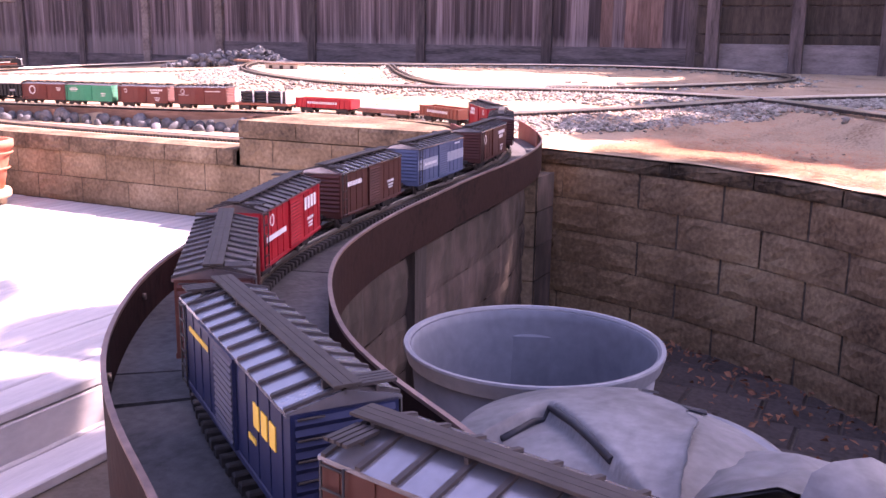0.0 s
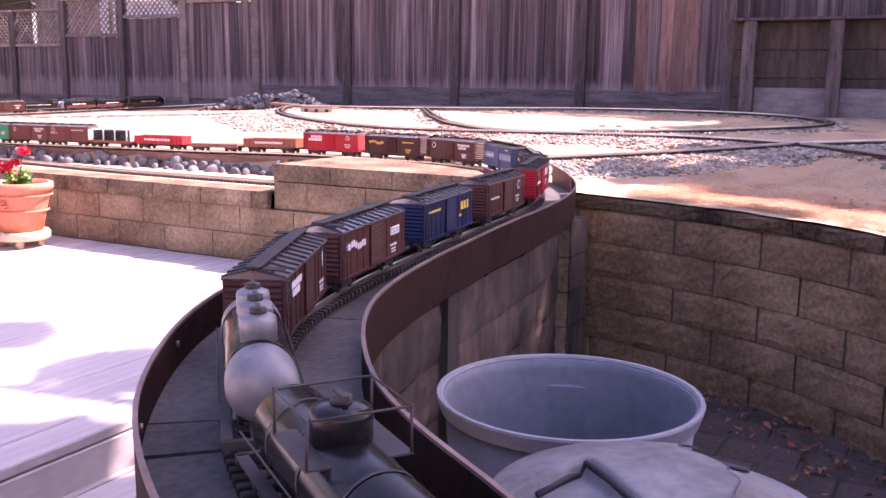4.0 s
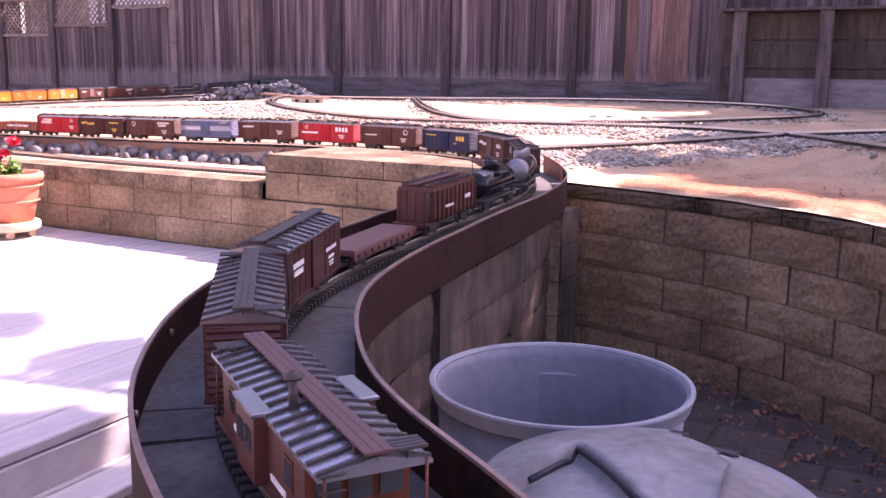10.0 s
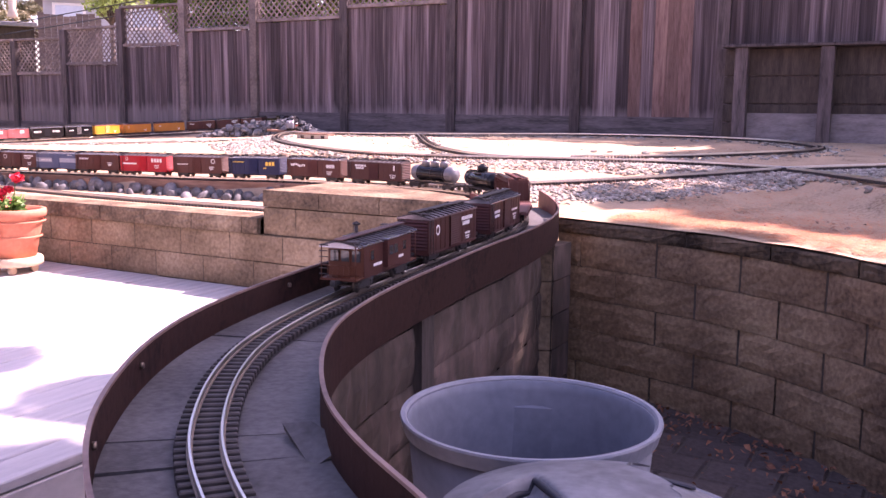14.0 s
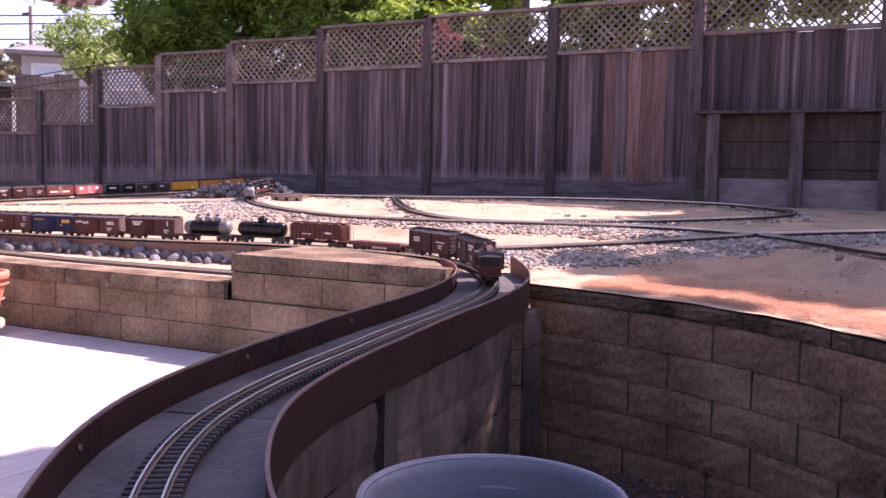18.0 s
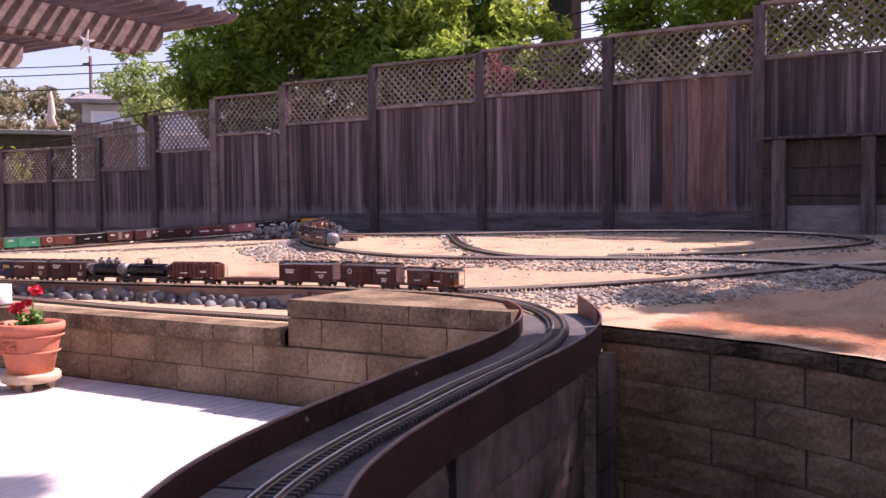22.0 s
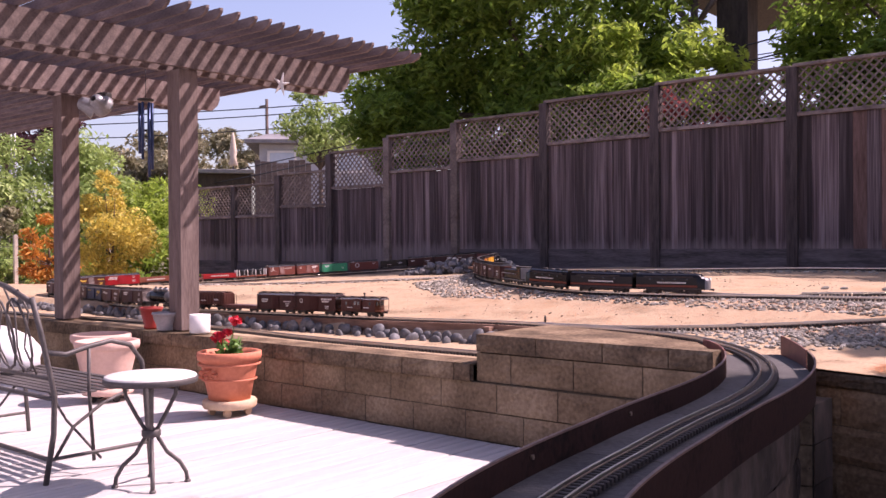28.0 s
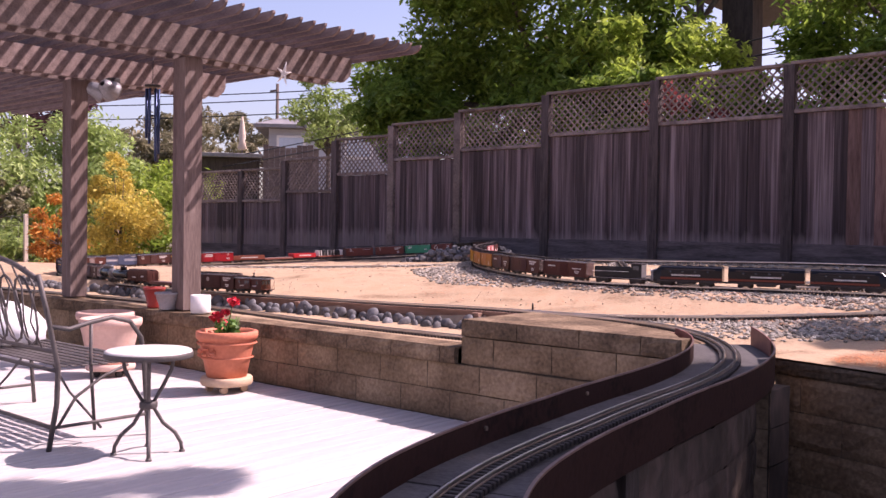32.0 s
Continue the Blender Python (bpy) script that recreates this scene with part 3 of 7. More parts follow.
# pit floor of bricks
floor = structure("pit_floor", Build().box(-1.7, .82, -1.4, 4.1, -.41, -.31), M["mortar"], "sunken floor of dark square pavers strewn with dry leaves", "floor")
brick = [Build().box(0, .252, 0, .194, -.03, rnd(-.002, .004), c=.008).mesh("paver", M["paver"]) for _ in range(5)]
for i in range(9):
    for j in range(14):
        x, y = -1.6 + .26 * i + (.13 if j % 2 else 0), 1.4 + .20 * j
        if x > -1.6 and y < right_wall_y(min(x + .1, .6)) - .02 and x < .5:
            part("paver", random.choice(brick), None, floor, m=pose(x, y, -.30 + rnd(-.003, .003), 0, 0, rnd(-.6, .6)))
structure("pit_side", Build().box(.80, 1.0, -4, 1.40, -.4, .36), M["block_dark"], "pit wall closing the far side", "wall")
structure("pit_back", Build().box(-1.9, 1.0, -1.6, -1.4, -.4, .49), M["block_dark"], "pit wall behind", "wall")


# ---- deck ----
deck = structure("deck", Build().box(-16, -2.04, -9, 3.83, -.14, -.035), M["mortar"], "sunlit deck of weathered grey boards", "deck")
deck_board = [Build().box(-.0655, .0655, -5.0, 3.835, -.03, 0, c=.004).mesh("deck_board", M["deck"]) for _ in range(3)]
for i in range(58):
    part("deck_board", random.choice(deck_board), None, deck, m=pose(-2.0885 - .14 * i, 0, rnd(-.0015, .0015)))
b = Build()
for i in range(58, 100):
    b.box(-2.155 - .14 * i, -2.023 - .14 * i, -5, 3.835, -.03, 0)
part("far_boards", b, M["deck"], deck)["kind"] = "stuff"
part("riser", Build().box(-2.042, -2.018, -5, 3.84, -.145, -.034, c=.003), M["deck"], deck)
lower = structure("lower_deck", Build().box(-2.016, -1.42, -9, 3.84, -.28, -.165), M["mortar"], "lower step of the grey board deck", "deck")
for i in range(4):
    part("deck_board", deck_board[i % 3], None, lower, m=pose(-1.928 - (i - 4) * .14 - .56, 0, -.135))


# ---- steel trough with slate floor ----
sel = MS < 9
tp = MP[(MP[:, 1] < 4.42) & sel]
tpath = with_sides(tp)
trough = thing("track_trough", "rust brown steel trough with slate floor carrying the track", "track bridge")
tl = np.r_[0, np.cumsum(np.linalg.norm(np.diff(tp, axis=0), axis=1))]
cuts = [.02, 1.1, 2.2, 3.3, 4.4, 5.45, 6.655, 6.765, 7.37, 8.0, 8.62, tl[-1] - .01]


def stretch(a, c):
    ls = [a] + [l for l in tl if a + .005 < l < c - .005] + [c]
    return with_sides(np.array([[np.interp(l, tl, tp[:, k]) for k in range(3)] for l in ls]))


for a, c in zip(cuts, cuts[1:]):
    seg = stretch(a + .003, c - .003)
    part("slate_slab", Build().sweep(seg, [(-.168, -.055), (.146, -.055), (.146, -.030 + rnd(-.002, .001)), (-.168, -.030)]), M["trough"], trough)
wing_from = float(np.interp(4.02, tp[-60:, 1], tl[-60:]))
for u0, u1, zt, lo in ((-.1735, -.1685, .043, -.078), (.147, .152, .038, -.11)):
    seg = [q for q, l in zip(tpath, tl) if l < wing_from]
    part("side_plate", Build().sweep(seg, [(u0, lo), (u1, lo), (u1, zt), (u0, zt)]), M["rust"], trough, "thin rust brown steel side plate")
    part("rim", Build().sweep(seg, [(u0 - .001, zt - .003), (u1 + .001, zt - .003), (u1 + .001, zt + .002), (u0 - .001, zt + .002)]), M["rust_rim"], trough, "paler top edge")
for s in (4.6, 5.4, 6.2, 6.62, 7.0, 7.7, 8.3):
    q = tpath[int(np.searchsorted(tl, s))]
    d = Vector((-q[1][1], q[1][0], 0))
    c0 = Vector((q[0][0] + q[1][0] * .1465, q[0][1] + q[1][1] * .1465, q[0][2] + .012))
    part("bolt", Build().tube([c0, c0 - Vector((q[1][0], q[1][1], 0)) * .006], .006, 6), M["rail_side"], trough)
for s, u in ((3.0, -.12), (4.5, -.12), (5.6, -.12), (6.6, -.12), (7.25, -.12), (7.95, -.12)):
    k = int(np.searchsorted(tl, s))
    q = tpath[min(k, len(tpath) - 1)]
    part("support_post", Build().box(-.022, .022, -.045, .045, -.30, q[0][2] - .056, c=.006), M["dark_wood"], trough, "dark timber post under the trough", m=pose(q[0][0] + q[1][0] * u, q[0][1] + q[1][1] * u, 0, 0, 0, math.degrees(math.atan2(q[1][1], q[1][0]))))
shard_at = stretch(6.7, 6.75)[0]
part("slate_shard", Build().prism([(-.02, -.075), (.045, -.06), (.035, .03), (.0, .06)], 0, .012), M["trough"], trough, "broken corner of slate", m=pose(shard_at[0][0] - shard_at[1][0] * .135, shard_at[0][1] - shard_at[1][1] * .135, shard_at[0][2] - .030, 8, -16, math.degrees(math.atan2(-shard_at[1][0], shard_at[1][1])) - 70))
# flared end plates of the trough where it meets the yard
for u, spread, z0, z1, y1 in ((-.171, -.012, .043, .055, 4.42), (.1495, .055, .038, .058, 4.24)):
    last = float(np.interp(y1, tp[-60:, 1], tl[-60:]))
    wing = Build()
    seg = stretch(wing_from, last)
    for i, (p, nrm) in enumerate(seg):
        f = i / (len(seg) - 1)
        uu = u + spread * f * f
        for du, dz in ((-.003, -.07), (.003, -.07), (.003, z0 + (z1 - z0) * f), (-.003, z0 + (z1 - z0) * f)):
            wing.v.append((p[0] + nrm[0] * (uu + du), p[1] + nrm[1] * (uu + du), p[2] + dz))
    for i in range(len(seg) - 1):
        for k in range(4):
            wing.f.append((4 * i + k, 4 * i + (k + 1) % 4, 4 * i + 4 + (k + 1) % 4, 4 * i + 4 + k))
    wing.f += [(0, 1, 2, 3), (4 * len(seg) - 1, 4 * len(seg) - 2, 4 * len(seg) - 3, 4 * len(seg) - 4)]
    wing.k, wing.smooth = [0] * len(wing.f), [False] * len(wing.f)
    part("end_wing", wing, M["rust_sunlit"], trough, "reddish flared end plate")
# footing wall below the trough
wseg = spline([(q[0][0] - q[1][0] * .12, q[0][1] - q[1][1] * .12, 0) for q in tpath if 1.42 < q[0][1] < 3.62 and q[0][0] < -1][::5], .01)
foot = structure("footing_wall", Build().sweep(with_sides(wseg[0]), [(.02, -.4), (.16, -.4), (.16, .40), (.02, .40)]), M["mortar"], "dark stained block wall below the track trough", "wall")
for z, h, shift in [(-.26, .155, .3), (-.105, .155, .8), (.05, .155, .35), (.205, .155, .75)]:
    s = wseg[1][-1]
    s0 = -shift * .366
    while s0 < s - .06:
        a, c = max(s0, 0), min(s0 + .366, s)
        s0 += .366
        p0 = [float(np.interp(a, wseg[1], wseg[0][:, k])) for k in (0, 1)]
        p1 = [float(np.interp(c, wseg[1], wseg[0][:, k])) for k in (0, 1)]
        L = math.hypot(p1[0] - p0[0], p1[1] - p0[1])
        if L > .05:
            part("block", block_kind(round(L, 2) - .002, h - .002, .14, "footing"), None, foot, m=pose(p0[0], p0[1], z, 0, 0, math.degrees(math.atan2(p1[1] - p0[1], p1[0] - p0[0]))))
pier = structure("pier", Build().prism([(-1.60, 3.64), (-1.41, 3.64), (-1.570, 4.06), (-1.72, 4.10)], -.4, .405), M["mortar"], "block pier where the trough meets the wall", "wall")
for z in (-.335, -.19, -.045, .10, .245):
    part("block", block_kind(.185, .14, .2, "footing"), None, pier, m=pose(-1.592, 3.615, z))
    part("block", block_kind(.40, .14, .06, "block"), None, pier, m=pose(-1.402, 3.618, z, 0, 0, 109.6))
part("cap_slab", Build().prism([(-1.62, 3.62), (-1.405, 3.62), (-1.575, 4.06), (-1.85, 3.92)], .375, .399), M["block_cap"], pier)


# ---- track ----
tie_mesh = Build().box(-.006, .006, -.0445, .0445, -.026, -.0115, c=.002).mesh("tie", M["tie"])


def rails(parent, pts):
    path = with_sides(pts)
    for u in (-.0225, .0225):
        b = Build().sweep(path, [(u - .0022, -.009), (u + .0022, -.009), (u + .0024, -.0012), (u + .0016, 0), (u - .0016, 0), (u - .0024, -.0012)])
        rail = part("rail", b, M["rail"], parent, "worn shiny brass rail")
        part("rail_foot", Build().sweep(path, [(u - .0045, -.0125), (u + .0045, -.0125), (u + .0045, -.0105), (u + .002, -.0095), (u - .002, -.0095), (u - .0045, -.0105)]), M["rail_side"], rail)


def track(name, ctrl, label, single=None, spacing=.0245):
    """single: the stretch of the plan, as a test, in which each tie is a part of its own."""
    pts, s = spline(ctrl, .03)
    root = tagged(new(name), label, "track", kind="structure")
    rails(root, pts)
    b = Build()
    n = int(s[-1] / spacing)
    for k in range(n):
        l = (k + .5) * spacing
        p = [float(np.interp(l, s, pts[:, a])) for a in range(3)]
        q = [float(np.interp(l + .02, s, pts[:, a])) - float(np.interp(l - .02, s, pts[:, a])) for a in range(3)]
        m = pose(p[0], p[1], p[2], 0, 0, math.degrees(math.atan2(q[1], q[0])) + rnd(-1.2, 1.2))
        if single is not None and single(p):
            part("tie", tie_mesh, None, root, m=m)
        else:
            b.box(-.006, .006, -.0445, .0445, -.026, -.0115, m=m)
    if b.v:
        part("ties", b, M["tie"], root)["kind"] = "stuff"
    return root


track("main_track", MAIN, "brass model railway track with black ties", lambda p: p[0] > -2.3 and p[1] < 4.6 and p[0] < -.2)
track("front_right_track", FRONT_RIGHT, "branch of model track crossing the yard on grey ballast")
track("fence_track", FENCE_LINE, "model track running along the foot of the fence")
track("turnout_track", TURNOUT, "curved model track branching off towards the fence")
track("low_track", LOW_LINE, "lower model track along the top of the low wall")
part("crossing_frog", Build().box(-.06, .06, -.06, .06, -.012, -.003, c=.004), M["dark"], None, m=pose(-.92, 6.31, .601, 0, 0, 20))
tagged(bpy.data.objects["crossing_frog"], "dark cast frog where two model tracks cross", "track crossing")


# ---- roadbed, ballast and cobbles ----
roadbed = tagged(new("roadbed_beam"), "weathered red-brown timber beam under the front track", "beam", kind="structure")
seg = [q for q in with_sides(MP) if -12 < q[0][0] < -2.25 and q[0][1] < 5.0 and 4.2 < q[0][1] and q[0][2] < .49]
for k in range(0, len(seg) - 1, 40):
    ss = seg[k : k + 41]
    if len(ss) > 3:
        part("beam", Build().sweep(ss, [(-.075, -.14), (.055, -.14), (.055, -.027), (-.075, -.027)]), M["timber"], roadbed)
        part("edge_board", Build().sweep(ss, [(.056, -.075), (.075, -.075), (.075, -.020), (.056, -.020)]), M["timber"], roadbed)
        q = ss[0]
        part("beam_post", Build().box(-.03, .03, -.025, .025, -.2, .02, c=.003), M["timber"], roadbed, m=pose(q[0][0] + q[1][0] * .10, q[0][1] + q[1][1] * .10, q[0][2] - .05))
# trestle deck under the return line
trestle = tagged(new("trestle"), "long grey timber trestle deck carrying the rear track", "trestle", kind="structure")
seg = [q for q in with_sides(MP) if (q[0][0] < -7.4 and q[0][1] > 6.1)]
for k in range(0, len(seg) - 1, 36):
    ss = seg[k : k + 37]
    if len(ss) > 3:
        part("deck_plank", Build().sweep(ss, [(-.10, -.055), (.10, -.055), (.10, -.027), (-.10, -.027)]), M["pergola"], trestle)
        for u in (-.085, .085):
            part("stringer", Build().sweep(ss, [(u - .015, -.12), (u + .015, -.12), (u + .015, -.056), (u - .015, -.056)]), M["dark_wood"], trestle)
        q = ss[0]
        part("trestle_post", Build().box(-.08, .08, -.04, .04, -.4, -.05, c=.005), M["dark_wood"], trestle, m=pose(q[0][0], q[0][1], q[0][2], 0, 0, math.degrees(math.atan2(q[1][1], q[1][0]))))


def stone(b, x, y, z, r, k=0, flat=.7, seed=None):
    """An irregular stone of 20 faces."""
    g = (1 + 5**.5) / 2
    vs = [(-1, g, 0), (1, g, 0), (-1, -g, 0), (1, -g, 0), (0, -1, g), (0, 1, g), (0, -1, -g), (0, 1, -g), (g, 0, -1), (g, 0, 1), (-g, 0, -1), (-g, 0, 1)]
    fs = [(0, 11, 5), (0, 5, 1), (0, 1, 7), (0, 7, 10), (0, 10, 11), (1, 5, 9), (5, 11, 4), (11, 10, 2), (10, 7, 6), (7, 1, 8), (3, 9, 4), (3, 4, 2), (3, 2, 6), (3, 6, 8), (3, 8, 9), (4, 9, 5), (2, 4, 11), (6, 2, 10), (8, 6, 7), (9, 8, 1)]
    e = Euler((rnd(-.5, .5), rnd(-.5, .5), rnd(0, 6.3))).to_matrix()
    sc = Vector((rnd(.8, 1.35), rnd(.7, 1.1), rnd(.6, 1) * flat))
    out = []
    for v in vs:
        p = Vector(v) * (r / 1.9) * rnd(.82, 1.15)
        out.append(e @ Vector((p.x * sc.x, p.y * sc.y, p.z * sc.z)) + Vector((x, y, z)))
    b.add(out, fs, k)


b = Build()


def ballast(pts, lo, hi, per_m, test, r0=.010, r1=.021):
    path = with_sides(pts)
    l = np.r_[0, np.cumsum(np.linalg.norm(np.diff(pts, axis=0), axis=1))]
    for _ in range(int(l[-1] * per_m)):
        k = random.randrange(len(path))
        p, sd = path[k]
        u = rnd(lo, hi)
        if abs(u) < .035:
            continue
        x, y = p[0] + sd[0] * u + rnd(-.03, .03), p[1] + sd[1] * u + rnd(-.03, .03)
        if test(x, y):
            r = rnd(r0, r1)
            stone(b, x, y, ground_z(x, y) + r * .15, r)


bp = [spline(l, .03)[0] for l in (MAIN, FRONT_RIGHT, FENCE_LINE, TURNOUT)]
ballast(bp[0], -.62, .10, 760, lambda x, y: x > -6.3 and y > 5.9 and x < .4)
ballast(bp[0], -.12, .12, 60, lambda x, y: x > -6.6 and y > 5.3 and x < .4)
ballast(bp[1], -.55, .12, 1150, lambda x, y: x > -2.9 and x < .8 and y > right_wall_y(min(x, .6)) + .9)
ballast(bp[1], -.62, .0, 260, lambda x, y: x > -2.45 and x < -.6 and y > 4.75)
ballast(bp[2], -.22, .22, 110, lambda x, y: True, .012, .024)
ballast(bp[3], -.14, .14, 70, lambda x, y: y < 8.6, .012, .022)
left_spur = spline([(-6.3, 7.9, .6), (-7.2, 7.3, .57), (-8.3, 6.85, .53), (-9.4, 6.6, .5)], .05)[0]
ballast(left_spur, -.28, .12, 260, lambda x, y: True, .012, .025)
tagged(part("ballast", b, M["gravel"]), "grey crushed stone ballast beside the model tracks", "gravel", kind="stuff")
structure("spur_edging", Build().sweep(with_sides(left_spur), [(-.03, -.02), (.03, -.02), (.03, .012), (-.03, .012)]), M["pale_timber"], "pale flat edging along the ballast", "edging")

# loose needle litter and small stones over the soil
b = Build()
for _ in range(2600):
    x = rnd(-10, .6)
    y = rnd(max(4.1, right_wall_y(min(x, .6)) + .14) if x > -1.4 else 5.15, 10)
    if x > -1.4 and rnd(0, 1) < .25:
        y = rnd(right_wall_y(min(x, .6)) + .12, right_wall_y(min(x, .6)) + 1.1)
    stone(b, x, y, ground_z(x, y), rnd(.004, .011), flat=.5)
tagged(part("pebbles", b, M["pebble"]), "scattered small pebbles and clods on the soil", "pebbles", kind="stuff")
b = Build()
for _ in range(9500):
    if rnd(0, 1) < .75:
        x = rnd(-1.35, .6)
        y = right_wall_y(x) + .08 + 1.25 * abs(random.gauss(0, .45))
    else:
        x, y = rnd(-5, .5), rnd(5.2, 6.2)
    z = min(ground_z(x, y), 9) + .012
    if y < right_wall_y(min(max(x, -1.6), .75)) + .40 and x > -1.62:
        z = .464
    a, l = rnd(0, 3.14), rnd(.022, .06)
    dx, dy = math.cos(a) * l, math.sin(a) * l
    w = .0021
    b.add([(x - dx - dy * w / l, y - dy + dx * w / l, z), (x - dx + dy * w / l, y - dy - dx * w / l, z), (x + dx, y + dy, z + rnd(.0, .008))], [(0, 1, 2)])
tagged(part("needle_litter", b, M["needles"]), "rust brown dry needles lying on the soil", "litter", kind="stuff")

# river cobbles between the low track and the beam
bank = tagged(new("cobble_bank"), "bank of smooth grey river cobbles below the front track", "stones", kind="structure")


def cobble_mesh(mat="cobble"):
    b = Build()
    rx, ry, rz = rnd(.05, .075), rnd(.035, .05), rnd(.05, .09)
    b.lathe([(0, -1), (.5, -.87), (.87, -.5), (1, 0), (.87, .5), (.5, .87), (0, 1)], 12)
    b.v = [(x * rx * (1 + .12 * noise.noise((x, y, z))), y * ry, z * rz * (1 + .1 * noise.noise((y, z, x)))) for x, y, z in b.v]
    return b.mesh("cobble", M[mat])


cob = [cobble_mesh() for _ in range(9)]
for k in range(78):
    x = -3.3 - .085 * k + rnd(-.015, .015)
    sc = rnd(.5, .78)
    part("cobble", random.choice(cob), None, bank, m=pose(x, beam_y(x) - .125 + rnd(-.02, .015), .37 + rnd(-.012, .012), rnd(-25, 10), rnd(-35, 35), rnd(-40, 40)) @ Matrix.Scale(sc, 4))
for k in range(56):
    part("cobble", random.choice(cob), None, bank, m=pose(-3.3 - .115 * k + rnd(-.04, .04), beam_y(-3.3 - .115 * k) - .20 + rnd(-.03, .03), .345, rnd(-40, 40), rnd(-60, 60), rnd(0, 180)) @ Matrix.Scale(rnd(.45, .7), 4))
b = Build()
for _ in range(300):
    u, w = rnd(0, 1), rnd(-.22, .22)
    x, y = -8.2 + 1.5 * u, 8.95 + .25 * u + w
    stone(b, x, y, ground_z(x, y) + .16 * (1 - (abs(w) / .26) ** 2) * (1 - abs(2 * u - 1) ** 3) * rnd(.3, 1), rnd(.03, .065), flat=.9)
tagged(part("rock_pile", b, M["cobble"]), "low heap of grey rocks beside the rear curve", "rocks", kind="stuff")
pale = [cobble_mesh("gravel") for _ in range(4)]
row = tagged(new("edging_stones"), "row of pale round stones edging the shaded bed", "stones", kind="structure")
for k in range(11):
    x = -2.6 + .21 * k + rnd(-.08, .08)
    part("edging_stone", random.choice(pale), None, row, m=pose(x, 7.35 + .012 * k * k * .5 + rnd(-.03, .03), ground_z(x, 7.4) + .002, rnd(60, 110), rnd(-20, 20), rnd(0, 180)) @ Matrix.Scale(rnd(.28, .45), 4))


# ---- fence ----
PANELS = [(-.45, 3.02, 2.45), (-2.27, 3.02, 2.45), (-3.915, 2.86, 2.315), (-5.54, 2.845, 2.28), (-7.13, 2.80, 2.235), (-8.64, 2.68, 2.11), (-9.96, 2.575, 2.025), (-11.23, 2.415, 1.84), (-12.5, 2.14, 1.58), (-13.7, 2.0, 1.44), (-15.0, 2.0, 1.44)]
FY = 10.38


fence = tagged(new("board_fence"), "tall stepped fence of dark weathered boards topped with lattice", "fence", kind="structure")


def fence_panel(x0, x1, top, mid, newer=False, shelf=False):
    root = new("fence_panel")
    root.parent = fence
    root["label"] = "dark weathered boards under a lattice" + (", some newer and reddish" if newer else "")
    base = 1.45 if shelf else (.86 if x0 > -9 else .66)
    a, c = x0 + .055, x1 - .055
    w = (c - a) / 11
    for i in range(11):
        t = mid - .02 + rnd(-.012, .004)
        mat = M["fence_new"] if newer and i in (4, 6, 7, 8) else M["fence"]
        z0 = base + rnd(-.01, .01)
        bb = Build().box(a + w * i + .0004, a + w * (i + 1) - .0004 - (rnd(.003, .008) if rnd(0, 1) < .13 else 0), -.012 + (dy := rnd(-.006, .005)), .004 + dy, z0, t, c=.004)
        part("board", bb, mat, root)
    part("bottom_rail", Build().box(a, c, .007, .045, base + .02, base + .11), M["post"], root)
    part("middle_rail", Build().box(a, c, -.05, .03, mid - .02, mid + .022, c=.003), M["lattice"], root, "paler rail under the lattice")
    part("top_rail", Build().box(x0 + .01, x1 - .01, -.06, .045, top - .035, top, c=.004), M["lattice"], root, "paler weathered cap rail")
    if not shelf:
        part("kick_board", Build().box(a, c, -.034, -.013, .55 if x0 > -9 else .42, base + .014, c=.003), M["kick"], root)
    b = Build()
    lo, hi = mid + .024, top - .036
    h = hi - lo
    step = .094
    for sgn, y in ((1, -.012), (-1, -.004)):
        k = -int(h / step) - 1
        while a + k * step < c:
            # a strip that climbs at 45 degrees, cut to the panel
            xa, za = (a + k * step, lo)
            xb, zb = xa + h, hi
            if xa < a:
                za, xa = lo + (a - xa), a
            if xb > c:
                zb, xb = hi - (xb - c), c
            if zb > za + .02:
                p, q = (xa, za), (xb, zb)
                if sgn < 0:
                    p, q = (a + c - xa, za), (a + c - xb, zb)
                dx = .012 if sgn > 0 else -.012
                vs = [(p[0] - .014, y, p[1]), (p[0] + .014, y, p[1]), (q[0] + .014, y, q[1]), (q[0] - .014, y, q[1])]
                vs2 = [(v[0], v[1] + .007, v[2]) for v in vs]
                b.add(vs + vs2, [(0, 1, 2, 3), (7, 6, 5, 4), (0, 4, 5, 1), (1, 5, 6, 2), (2, 6, 7, 3), (3, 7, 4, 0)])
            k += 1
    part("lattice", b, M["lattice"], root, "diagonal wooden lattice")
    root.matrix_basis = pose(0, FY, 0)


for k in range(len(PANELS) - 1):
    x1, _, _ = PANELS[k]
    x0, top, mid = PANELS[k + 1]
    fence_panel(x0, x1, top, mid, newer=(k == 1), shelf=(k == 0))
fence_panel(-.45, 1.3, 3.06, 2.48, shelf=True)
fence_panel(1.3, 3.1, 3.06, 2.48, shelf=True)
for k, (x, top, mid) in enumerate(PANELS):
    pale = k in (5, 6)
    pz = max(top, PANELS[min(k + 1, len(PANELS) - 1)][1]) - .036
    part("fence_post", Build().box(-.058, .058, -.068, .04, .40, pz, c=.005), M["lattice"] if pale else M["post"], fence, "pale weathered post" if pale else "", m=pose(x, FY, 0))
